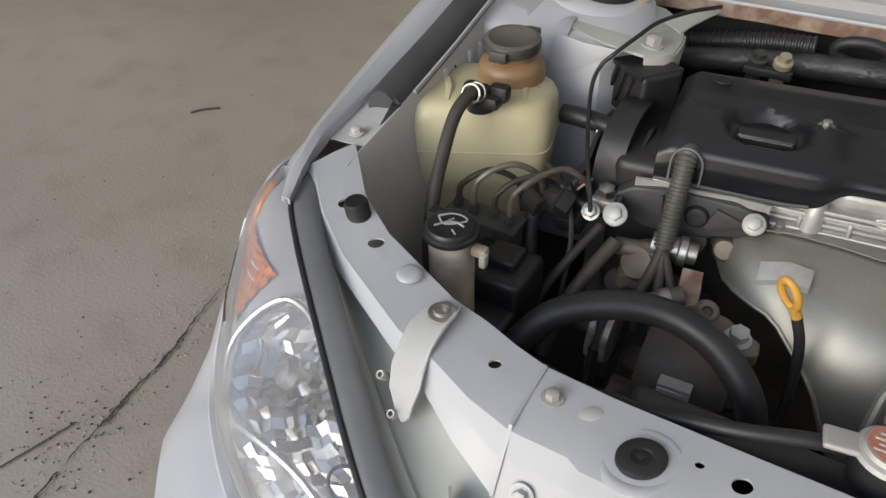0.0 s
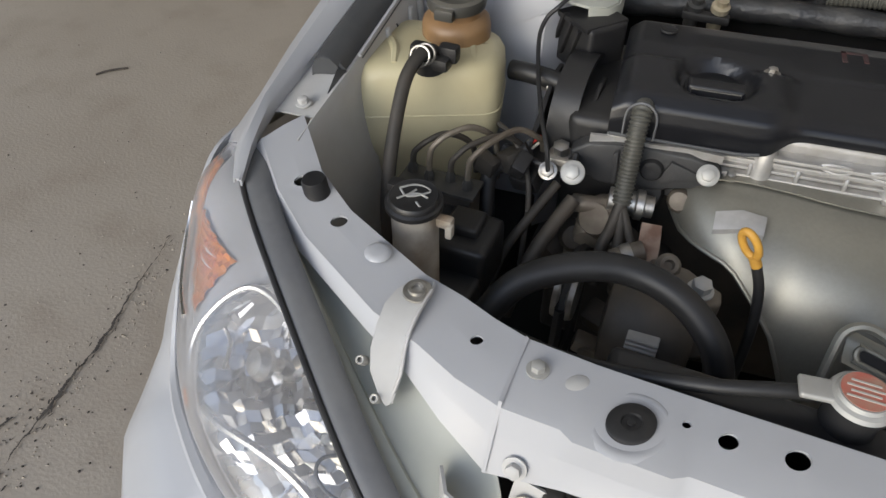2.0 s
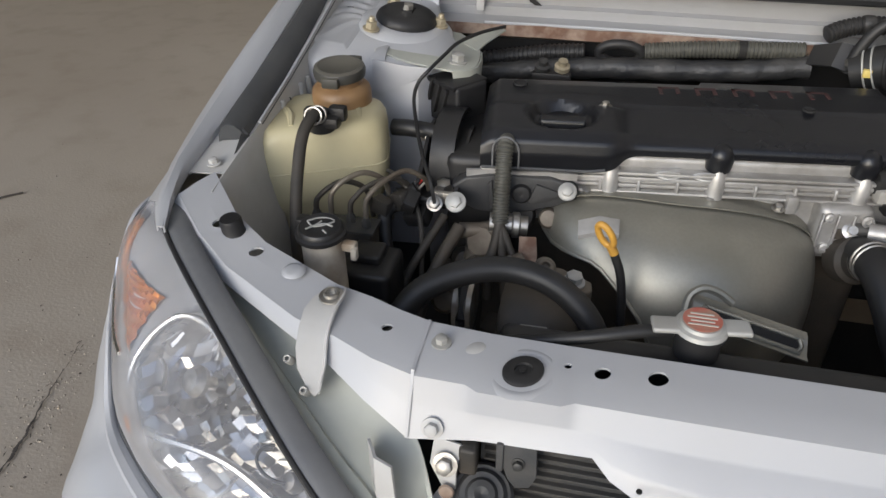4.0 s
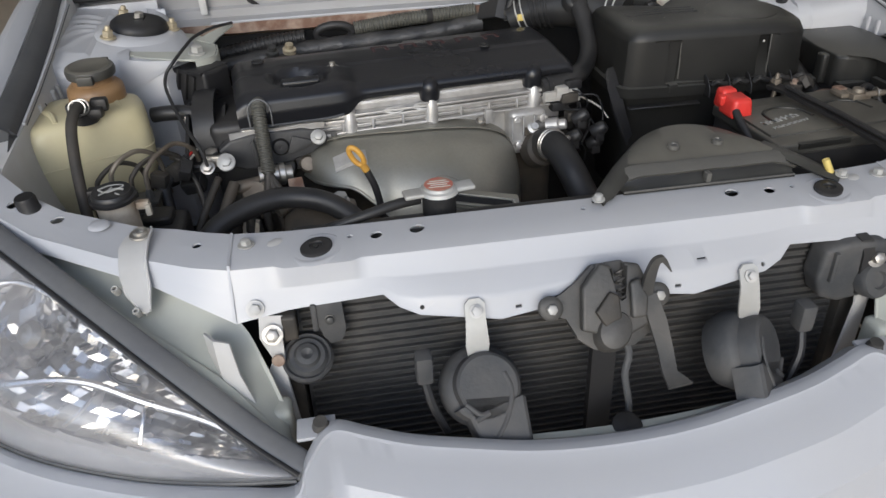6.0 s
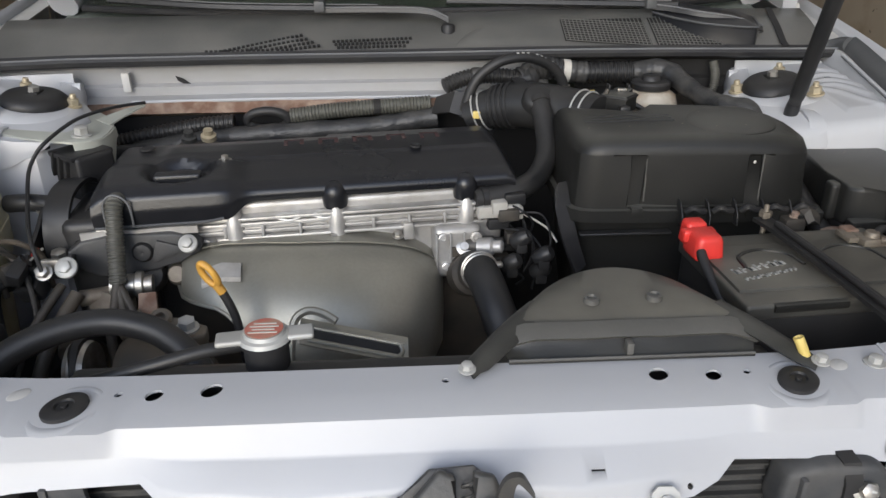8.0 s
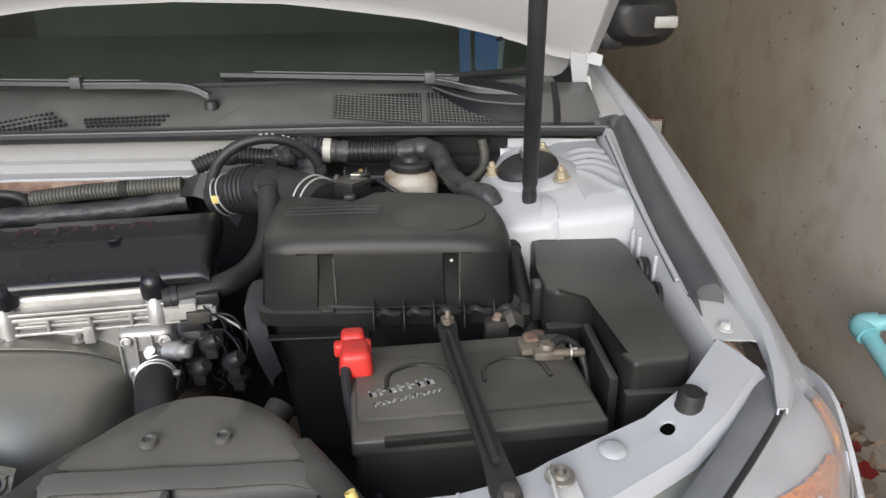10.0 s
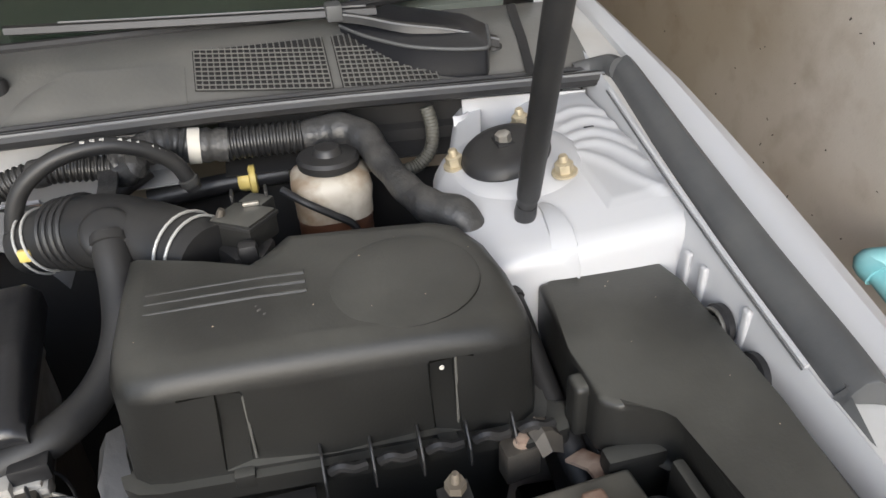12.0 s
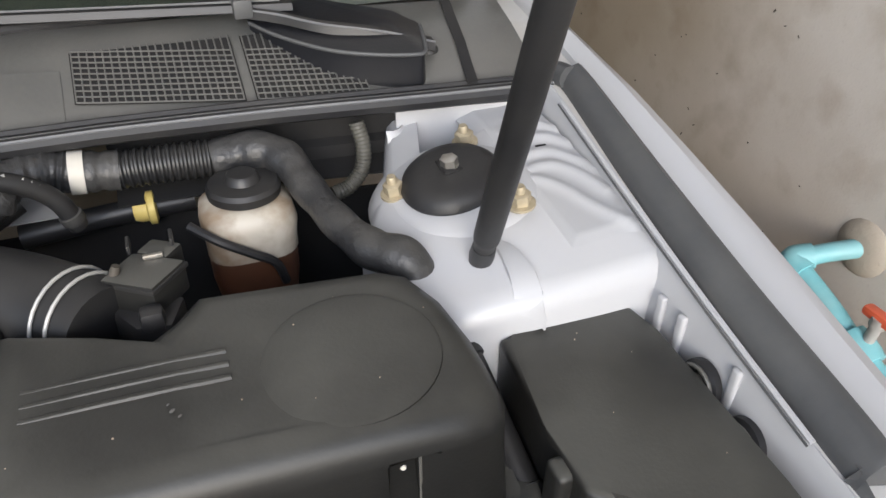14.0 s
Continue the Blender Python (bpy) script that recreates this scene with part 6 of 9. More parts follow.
valve = part("valve_cover", vc, ALLOY, engine, "ribbed aluminium valve cover")
for k in range(8):
    part("cast_rib", rbox((0.15 + 0.051 * k, -0.006, 0.6215), (0.1545 + 0.051 * k, 0.006, 0.6385), 0.0015, 1, EM), ALLOY, valve)
part("cast_rail", rbox((0.11, -0.004, 0.637), (0.545, 0.010, 0.643), 0.0025, 2, EM), ALLOY, valve)
part("cast_rail", rbox((0.11, -0.002, 0.6275), (0.545, 0.010, 0.6315), 0.0015, 2, EM), ALLOY, valve)
part("cast_rail", rbox((0.11, -0.006, 0.646), (0.545, 0.014, 0.651), 0.0022, 2, EM), ALLOY, valve)
part("cast_rail", rbox((0.11, -0.004, 0.617), (0.545, 0.010, 0.622), 0.0025, 2, EM), ALLOY, valve)
for x in (0.165, 0.305, 0.49):
    bb = lathe([(0.0125, 0), (0.0125, 0.038), (0.010, 0.042), (0.010, 0.054), (0.006, 0.058), (0, 0.058)], eng(x, 0.004, 0.612), (0, 0, 1), 16)
    part("cover_post", bb, ALLOY, valve)
for x in (0.22, 0.27):
    part("pressed_loop", tube([eng(x, -0.002, 0.648), eng(x + 0.012, -0.004, 0.653), eng(x + 0.03, -0.004, 0.652), eng(x + 0.036, -0.002, 0.647), eng(x + 0.02, -0.004, 0.643), eng(x, -0.002, 0.648)], 0.0022, 4, 6), ALLOY, valve)
# plastic cover: high at the back, falling to a rounded front, a lobe with the filler cap on one end
BOWL_X, BOWL_Y = 0.096, 0.052


def cover_dip(x, y):
    """The hollow round the filler cap, open towards the front, and the notch for the wiring sleeve."""
    d = math.hypot((x - BOWL_X) / 0.050, (y - BOWL_Y) / 0.046)
    dip = 0.017 * min(1.0, max(0.0, (1.0 - d) / 0.22))
    return dip


cv = []
for i in range(116):
    x = -0.012 + 0.575 * i / 115
    e = min(1.0, (x + 0.016) / 0.02, (0.567 - x) / 0.014)
    e = max(0.0, e) ** 0.5
    lobe = 1 / (1 + math.exp((x - 0.175) / 0.006))
    front = -0.014 * lobe
    zt = 0.6985 + 0.010 * lobe
    back = 0.182 + (0.012 if x > 0.3 else 0.0)
    step = 0.0025 * min(1.0, max(0.0, (x - 0.06) / 0.01)) * min(1.0, max(0.0, (0.55 - x) / 0.01))
    line = [(front + 0.003, 0.672 - 0.020 * lobe), (front, 0.680 - 0.006 * lobe), (front + 0.004, 0.688 + 0.004 * lobe), (front + 0.018, zt - 0.004), (front + 0.045, zt), (0.07, zt + 0.004), (0.084, 0.7045 + 0.001 * lobe), (0.089, 0.7050 + step), (0.115, 0.7060 + step + 0.002 * lobe), (0.15, 0.7070 + step), (back - 0.006, 0.706), (back, 0.699), (back, 0.675)]
    marks = [0.0]
    for a, b in zip(line, line[1:]):
        marks.append(marks[-1] + math.hypot(b[0] - a[0], b[1] - a[1]))
    fine = []
    for k in range(61):
        m_ = marks[-1] * k / 60
        y, z = float(np.interp(m_, marks, [q[0] for q in line])), float(np.interp(m_, marks, [q[1] for q in line]))
        fine.append(eng(x, y, 0.655 + (z - cover_dip(x, y) * (z > 0.69) - 0.655) * (0.55 + 0.45 * e)))
    cv.append(fine)
bm = bmesh.new()
ring_skin(bm, cv, closed=False, caps=False)
bm.verts.ensure_lookup_table()
bm.faces.new(bm.verts[:61])
bm.faces.new(bm.verts[-61:])
cover = part("engine_cover", bm, COVER, engine, "black plastic engine cover with worn red lettering", angle=50)
part("cover_foot", rbox((-0.012, -0.014, 0.626), (0.016, 0.006, 0.652), 0.004, 2, EM), ALLOY, cover, "bare metal foot of the cover")
part("cover_lip", tube([eng(x, -0.0125 - 0.001 * (x < 0.15), 0.6535 + 0.010 * max(0, (x - 0.15) / 0.02) * (x < 0.18)) for x in (-0.010, 0.03, 0.08, 0.13, 0.155)], 0.0022, 4, 6), GASKET, cover, "pale worn lower edge")
for x in (0.305, 0.49):
    part("cover_nub", lathe([(0.017, -0.012), (0.018, 0.0), (0.017, 0.012), (0.012, 0.020), (0.005, 0.0235), (0, 0.024)], eng(x, 0.010, 0.668), (0, -0.15, 1), 22), COVER, cover)
oc = lathe([(0.034, -0.012), (0.034, 0.0), (0.031, 0.002), (0, 0.002)], eng(BOWL_X, BOWL_Y - 0.004, 0.6945), (0, -0.05, 1), 30)
rbox((BOWL_X - 0.031, BOWL_Y - 0.030, 0.690), (BOWL_X + 0.031, BOWL_Y - 0.010, 0.7095), 0.004, 3, EM, oc)
ocap = part("oil_cap", oc, COVER, cover, "black oil filler cap with a grip bar")
part("cap_mark", tube([eng(x, BOWL_Y - 0.0305, z) for x, z in ((BOWL_X - 0.027, 0.697), (BOWL_X - 0.027, 0.7055), (BOWL_X + 0.027, 0.7055), (BOWL_X + 0.027, 0.697), (BOWL_X - 0.027, 0.697))], 0.0008, 1, 6, smooth_line=False), BANDGREY, ocap, "pale worn outline on the grip")
stud = bolt(eng(0.155, 0.075, 0.709), 0.0055, (0, 0, 1), 1.7)
part("cover_nut", stud, STEEL, cover)
part("cover_stud_hole", lathe([(0.011, 0.0), (0.010, 0.0025), (0.007, 0.001), (0, 0.001)], eng(0.035, 0.15, 0.7085), (0, 0, 1), 18), DARK, cover)
part("cover_stud_hole", lathe([(0.009, 0.0), (0.008, 0.0025), (0.006, 0.001), (0, 0.001)], eng(0.43, 0.09, 0.7085), (0, 0, 1), 18), DARK, cover)
for k in range(5):  # worn marking that can no longer be read
    x = 0.235 + 0.052 * k
    mk = bmesh.new()
    rbox((x, 0.128, 0.7088), (x + 0.006, 0.156, 0.7098), 0.0004, 1, EM, mk)
    rbox((x, 0.150, 0.7088), (x + 0.03, 0.156, 0.7098), 0.0004, 1, EM, mk)
    rbox((x + 0.024, 0.132, 0.7088), (x + 0.03, 0.152, 0.7098), 0.0004, 1, EM, mk)
    part("worn_mark", mk, WORNRED, cover, "worn red marking")
# exhaust heat shield
hs = []
for i in range(31):
    x = i / 30
    px = 0.080 + 0.375 * x
    reach = float(np.interp(x, [0, 0.06, 0.18, 0.28, 0.34, 0.40, 0.46], [0.54, 0.54, 0.52, 0.60, 0.72, 0.90, 1.0]))
    e = max(0.0, 1 - abs(2 * x - 1) ** (2.6 if x < 0.5 else 2.1)) ** 0.5
    fwd = -(0.135 + 0.045 * min(1, x * 1.4)) * e
    zt = 0.622 - 0.016 * x - (0.045 if x < 0.5 else 0.075) * (1 - e) ** 1.4
    line = []
    for j in range(17):
        v = reach * j / 16
        a = v * math.pi * 0.53
        y = fwd * math.sin(a) ** 0.85 - 0.004
        z = zt - (0.05 + 0.115 * e) * (1 - math.cos(a)) ** 0.9
        if x < 0.3:
            z += 0.006 * math.sin(math.pi * x / 0.3) * math.sin(math.pi * v)
        z += 0.012 * math.exp(-((x - 0.52) / 0.22) ** 2) * math.sin(math.pi * min(1, v * 1.15)) - 0.007 * math.exp(-((x - 0.27) / 0.05) ** 2) * math.sin(math.pi * v)
        line.append(eng(px, y, z))
    hs.append(line)
shield = part("heat_shield", sheet(hs, 0.0016), SHIELD, engine, "pressed steel exhaust heat shield")
part("shield_flange", sheet([[r[0] + Vector((0, 0.014, 0.004)), r[0] + Vector((0, 0.004, 0.0035)), r[1] + Vector((0, -0.001, 0.004))] for r in hs], 0.0015), SHIELD, shield)
EP = [Vector(p) for p in ((-0.299, 0.3360, 0.6030), (-0.272, 0.3390, 0.6115), (-0.246, 0.3370, 0.6110))], [Vector(p) for p in ((-0.297, 0.3185, 0.5905), (-0.270, 0.3200, 0.5995), (-0.245, 0.3180, 0.5995))]
# same steel as the shield; its bright reflection is put into a paler metal
part("shield_emboss", sheet([[a_ + Vector((0, 0.003, -0.005)), a_, a_.lerp(b_, 0.5) + Vector((0, -0.0006, 0.0008)), b_, b_ + Vector((0, -0.001, -0.006))] for a_, b_ in zip(*EP)], 0.0012), ALLOY, shield, "raised plate in a lighter metal for its bright reflection")
part("shield_edge", tube([r[-1] for r in hs[:20]], 0.0028, 1, 8), SHIELD, shield, "rolled lower edge")
for x, y, z in ((0.135, -0.004, 0.616), (0.39, -0.006, 0.608), (0.30, -0.004, 0.612)):
    part("bolt", bolt(eng(x, y, z), 0.0055, (0, -0.3, 1)), STEEL, shield)
SA, SB = Vector((-0.139, 0.207, 0.585)), Vector((-0.040, 0.192, 0.569))
sdn, sn = Vector((0, -0.74, -0.67)), Vector((0.1, -0.66, 0.74)).normalized()
lower = part("shield_plate", sheet([[SA.lerp(SB, s_) + sdn * d + sn * (0.004 if d > 0.02 else -0.004 if d < -0.01 else 0.0) for d in (-0.012, -0.006, 0.0, 0.016, 0.022)] for s_ in (-0.16, -0.08, 0.1, 0.5, 0.9, 1.06, 1.12)], 0.002), SHIELD, shield)
stad = []
for k in range(24):
    a = 2 * math.pi * k / 24
    c = SA if math.cos(a) < 0 else SB
    stad.append(c.lerp((SA + SB) / 2, 0.06) + (SB - SA).normalized() * 0.008 * math.cos(a) + sdn * (0.007 + 0.008 * math.sin(a)) + sn * 0.0016)
bm = bmesh.new()
bm.faces.new([bm.verts.new(p) for p in stad])
part("shield_slot", bm, DARK, lower, "dark slot in the shield's lower edge")
part("slot_rim", tube(stad + [stad[0]], 0.0028, 2, 8), SHIELD, lower)
part("shield_bead", tube([(-0.166, 0.178, 0.545), (-0.164, 0.196, 0.580), (-0.160, 0.208, 0.598), (-0.146, 0.214, 0.606), (-0.128, 0.214, 0.602), (-0.112, 0.208, 0.594)], 0.005, 6, 8), SHIELD, lower)
# bolts and brackets on the engine's front
for p, r in (((-0.318, 0.360, 0.630), 0.0125), ((-0.461, 0.316, 0.621), 0.014)):
    nb = lathe([(r, 0), (r, 0.004), (r * 0.78, 0.006)], p, (0, -0.75, 0.66), 24)
    lathe([(r * 0.62, 0.0), (r * 0.62, 0.011), (r * 0.5, 0.012), (0, 0.012)], p, (0, -0.75, 0.66), 6, nb)
    part("flange_bolt", nb, TRIM, engine, "bright flange bolt")
part("earth_plate", rbox((-0.497, 0.322, 0.612), (-0.455, 0.330, 0.630), 0.004), STEEL, engine)
part("bolt", bolt((-0.490, 0.315, 0.616), 0.0085, (0, -0.75, 0.66), 1.3), STEEL, engine)
FB = EM @ Matrix(((1, 0, 0, 0), (0, 0, -1, 0), (0, 1, 0, 0), (0, 0, 0, 1)))
part("front_bracket", prism([(-0.050, 0.626), (-0.030, 0.640), (0.020, 0.646), (0.085, 0.644), (0.112, 0.636), (0.124, 0.624), (0.118, 0.612), (0.092, 0.606), (0.066, 0.592), (0.030, 0.586), (-0.015, 0.588), (-0.044, 0.604)], 0.0, 0.022, 0.004, None, 3, FB), IRON, engine, "dark grey cast bracket")
part("bracket_web", prism([(0.000, 0.634), (0.006, 0.640), (0.010, 0.596), (0.004, 0.592)], 0.020, 0.027, 0.002, None, 2, FB), IRON, engine)
part("bracket_web", prism([(0.066, 0.636), (0.100, 0.624), (0.100, 0.618), (0.060, 0.604), (0.056, 0.610)], 0.020, 0.026, 0.002, None, 2, FB), IRON, engine)
part("bracket_plug", lathe([(0.014, 0.0), (0.014, 0.004), (0.011, 0.008), (0.005, 0.009), (0, 0.008)], FB @ Vector((0.046, 0.620, 0.021)), (0.1, -1, 0.15), 20), RUBBER, engine)
part("cover_edge", sheet([[EM @ Vector((x, -0.014 + 0.004 * (k % 2), z)) for z in (0.650, 0.646, 0.640)] for k, x in enumerate((-0.030, 0.0, 0.04, 0.08, 0.12))], 0.004), ALLOY, engine, "pale cast edge under the cover")
part("water_pipe", lathe([(0.015, -0.03), (0.015, 0.0), (0.018, 0.002), (0.018, 0.010), (0.013, 0.012), (0.013, 0.022)], (-0.388, 0.336, 0.584), (1, 0.15, -0.05), 20), STEEL, engine, "bare cast water pipe")
part("water_pipe", lathe([(0.011, -0.02), (0.011, 0.02), (0.014, 0.022), (0.014, 0.030)], (-0.438, 0.328, 0.573), (1, 0.1, 0.1), 18), TANCAST, engine)
arm = part("alternator_arm", prism([(-0.352, 0.262), (-0.338, 0.268), (-0.312, 0.254), (-0.290, 0.250), (-0.272, 0.240), (-0.270, 0.222), (-0.282, 0.212), (-0.302, 0.216), (-0.322, 0.236), (-0.350, 0.248)], 0.556, 0.576, 0.005, None, 3), TANCAST, engine, "oily cast alternator arm")
part("bolt", bolt((-0.294, 0.231, 0.577), 0.0105, (0.05, -0.1, 1), 1.35, None, 0.010), TRIM, arm)
part("arm_boss", lathe([(0.013, -0.012), (0.014, 0.008), (0.010, 0.012), (0.006, 0.012), (0.005, 0.006), (0, 0.006)], (-0.333, 0.256, 0.574), (0.2, -0.5, 0.8), 16), TANCAST, arm)
part("arm_neck", tube([(-0.362, 0.280, 0.566), (-0.376, 0.272, 0.562), (-0.392, 0.262, 0.556)], 0.0125, 5, 14), TANCAST, arm)
part("neck_band", lathe([(0.0135, -0.006), (0.0142, 0.0), (0.0135, 0.006)], (-0.378, 0.2708, 0.5614), (-0.8, -0.5, -0.3), 18), STEEL, arm)
part("rusty_plate", sheet([[(-0.372, 0.300, 0.590), (-0.350, 0.300, 0.592)], [(-0.370, 0.285, 0.574), (-0.346, 0.284, 0.576)], [(-0.366, 0.268, 0.560), (-0.344, 0.266, 0.562)]], 0.004), RUST, arm)
dk = random.Random(31)
for k in range(16):
    x, y, z = dk.uniform(-0.06, 0.10), dk.uniform(-0.07, 0.0), dk.uniform(0.44, 0.585)
    s = dk.uniform(0.012, 0.026)
    part("cast_boss", lathe([(s, -s), (s, 0.0), (s * 0.75, s * 0.4), (0, s * 0.45)], eng(x, y, z), (dk.uniform(-0.3, 0.3), -1, dk.uniform(-0.2, 0.7)), 14), TANCAST if k % 2 else GRIME, engine)
tb = random.Random(77)
for k in range(6):  # oily brackets and pipes between hose and block
    c = Vector((tb.uniform(-0.40, -0.27), tb.uniform(0.17, 0.27), tb.uniform(0.45, 0.53)))
    d = Vector((tb.uniform(0.010, 0.028), tb.uniform(0.006, 0.016), tb.uniform(0.008, 0.022)))
    part("cast_bracket", rbox(tuple(c - d), tuple(c + d), 0.004, 2, Matrix.Translation(c) @ Euler((tb.uniform(-0.5, 0.5), tb.uniform(-0.4, 0.4), tb.uniform(-0.6, 0.6))).to_matrix().to_4x4() @ Matrix.Translation(-c)), (TANCAST, GRIME, TANCAST, BLACK)[k % 4], engine)
    if k % 3 == 0:
        part("bolt", bolt(c + Vector((0, -0.012, 0.014)), 0.007, (0, -0.6, 0.8), 1.3), TRIM, engine)
alt = part("alternator", lathe([(0, -0.05), (0.05, -0.05), (0.062, -0.035), (0.064, 0.03), (0.055, 0.045), (0.02, 0.05), (0, 0.05)], (-0.335, 0.235, 0.50), (-1, 0, 0), 30), GRIME, engine)
for k in range(9):
    part("vent_slot", rbox((-0.352 + 0.0, 0.172, 0.535 - 0.007 * k), (-0.318, 0.190, 0.5385 - 0.007 * k), 0.001, 1), ALLOY if k % 2 else WIREWHITE, alt)
part("pulley", lathe([(0.0, -0.012), (0.035, -0.012), (0.037, -0.006), (0.033, 0.0), (0.037, 0.006), (0.035, 0.012), (0, 0.012)], (-0.43, 0.235, 0.52), (1, 0, 0), 28), STEEL, engine)
part("tensioner", lathe([(0, -0.015), (0.026, -0.015), (0.028, 0.0), (0.026, 0.015), (0.01, 0.02), (0, 0.02)], (-0.29, 0.225, 0.515), (0, -0.6, 0.8), 24), GRIME, engine)
part("belt", tube([(-0.43, 0.20, 0.52), (-0.43, 0.235, 0.558), (-0.43, 0.32, 0.50), (-0.43, 0.30, 0.36), (-0.43, 0.2, 0.4), (-0.43, 0.20, 0.52)], 0.007, 6, 6), RUBBER, engine)
part("sensor", lathe([(0.0115, -0.006), (0.0115, 0.004), (0.006, 0.005), (0.006, 0.012), (0, 0.012)], eng(0.483, -0.022, 0.588), (0, -0.75, 0.6), 20), STEEL, engine)
part("outlet_casting", rbox((0.44, -0.02, 0.54), (0.51, 0.05, 0.62), 0.012, 3, EM), ALLOY, engine)
for bx_, bz_, br_ in ((0.452, 0.606, 0.007), (0.500, 0.604, 0.008), (0.456, 0.560, 0.007), (0.502, 0.565, 0.006)):
    part("casting_boss", lathe([(br_, -0.004), (br_, 0.005), (br_ * 0.6, 0.006), (br_ * 0.5, 0.003), (0, 0.003)], eng(bx_, -0.021, bz_), (0.1, -1, 0.2), 16), ALLOY, engine)
for k in range(4):
    part("casting_rib", rbox((0.442 + 0.020 * k, -0.025, 0.548), (0.445 + 0.020 * k, -0.018, 0.612), 0.001, 1, EM), ALLOY, engine)
part("casting_label", rbox((0.462, -0.0225, 0.574), (0.492, -0.0195, 0.590), 0.001, 1, EM), GRIME, engine)
part("outlet_flange", lathe([(0.032, -0.03), (0.032, 0), (0.026, 0.006), (0.026, 0.02)], (0.066, 0.385, 0.560), (0.2, -0.75, 0.45), 26), GRIME, engine)
for k in range(6):
    part("connector", rbox((0.52 + 0.012 * (k % 3), -0.03 + 0.014 * (k % 2), 0.555 + 0.018 * k), (0.55 + 0.012 * (k % 3), -0.01 + 0.014 * (k % 2), 0.572 + 0.018 * k), 0.003, 2, EM), BLACK if k % 2 else GRIME, engine)
WCM = Matrix.Translation((0.105, 0.430, 0.640)) @ Matrix.Rotation(EA, 4, "Z")
wc = rbox((-0.032, -0.012, -0.010), (0.030, 0.010, 0.008), 0.003, 2, WCM)
rbox((-0.012, -0.016, -0.004), (0.010, 0.012, 0.015), 0.003, 2, WCM, wc)
rbox((0.018, -0.014, -0.014), (0.034, 0.006, 0.004), 0.003, 2, WCM, wc)
part("white_connector", wc, WIREWHITE, engine, "white coil connector")
part("coolant_sender", lathe([(0.011, -0.03), (0.011, -0.006), (0.0145, -0.005), (0.0145, 0.010), (0.0115, 0.012), (0.0115, 0.024), (0, 0.024)], (0.086, 0.412, 0.590), (1, -0.12, 0.02), 20), LATCH, engine, "dull metal sender")
part("head_block", rbox((0.398, -0.012, 0.603), (0.412, 0.004, 0.628), 0.002, 2, EM), ALLOY, valve)
dip = thing("dipstick", (-0.262, 0.235, 0.53), "oil dipstick with an orange loop handle", "dipstick")
long_, wide_ = Vector((0.018, 0.0, -0.034)).normalized(), Vector((0.75, -0.45, 0.40)).normalized()
ring = tube([Vector((-0.263, 0.247, 0.641)) + long_ * 0.0165 * math.cos(a) + wide_ * 0.0085 * math.sin(a) for a in [2 * math.pi * k / 18 for k in range(19)]], 0.0042, 2, 10)
tube([Vector((-0.263, 0.247, 0.641)) + long_ * 0.014, Vector((-0.263, 0.247, 0.641)) + long_ * 0.020, Vector((-0.263, 0.247, 0.641)) + long_ * 0.028], 0.0058, 3, 10, ring)
part("handle", ring, ORANGE, dip, "orange loop handle")
part("tube", tube([(-0.251, 0.247, 0.619), (-0.238, 0.244, 0.582), (-0.231, 0.236, 0.52), (-0.23, 0.228, 0.40)], 0.0055, 6, 10), RUBBER, dip)

# engine mount at the end of the cover
mount = thing("engine_mount", (-0.475, 0.40, 0.60), "black steel engine mount bracket", "mount")


def slab(profile, x0, x1, bevel=0.002):
    """A plate with an outline in y and z, between two places across the car."""
    return prism([(y, z) for y, z in profile], x0, x1, bevel, None, 2, Matrix(((0, 0, 1, 0), (1, 0, 0, 0), (0, 1, 0, 0), (0, 0, 0, 1))))


arch = [(0.372, 0.600), (0.374, 0.628), (0.382, 0.654), (0.398, 0.674), (0.420, 0.686), (0.450, 0.690), (0.478, 0.686), (0.500, 0.676)]
part("arch", sheet([[(x, p.x, p.y) for p in spline([Vector((y, z, 0)) for y, z in arch], 3)] for x in (-0.513, -0.510, -0.482, -0.479)], 0.006), BLACK, mount)
cheek = [(0.340, 0.600), (0.340, 0.618), (0.350, 0.630), (0.366, 0.636), (0.388, 0.648), (0.412, 0.666), (0.440, 0.675), (0.462, 0.673), (0.466, 0.640), (0.450, 0.600)]
part("cheek", slab(cheek, -0.526, -0.520), BLACK, mount)
part("cheek", slab([(y, z - 0.006) for y, z in cheek], -0.470, -0.464), BLACK, mount)
part("foot", rbox((-0.526, 0.334, 0.596), (-0.464, 0.380, 0.610), 0.005, 3), BLACK, mount)
part("foot_lip", tube([(-0.524, 0.345, 0.628), (-0.522, 0.335, 0.617), (-0.510, 0.331, 0.612), (-0.480, 0.331, 0.612), (-0.468, 0.335, 0.617), (-0.466, 0.345, 0.626)], 0.0045, 5, 8), BLACK, mount)
part("bolt", bolt((-0.487, 0.358, 0.612), 0.0105, (0, -0.15, 1), 1.35, None, 0.012), STEEL, mount)
part("bolt", bolt((-0.526, 0.424, 0.660), 0.007, (-1, 0, 0), 1.4), STEEL, mount)
RB = Matrix.Translation((-0.513, 0.532, 0.690)) @ Matrix.Rotation(radians(-38), 4, "Z")
part("rubber_block", rbox((-0.046, -0.030, -0.045), (0.046, 0.030, 0.022), 0.007, 3, RB), RUBBER, mount, "black rubber block")
for k in range(4):
    part("fin", rbox((-0.034 + 0.017 * k, -0.036, -0.030), (-0.029 + 0.017 * k, -0.027, 0.022), 0.002, 2, RB @ Matrix.Rotation(radians(18), 4, "Y")), RUBBER, mount)
part("fin", rbox((-0.040, -0.034, 0.016), (0.042, 0.032, 0.024), 0.003, 2, RB), BLACK, mount)
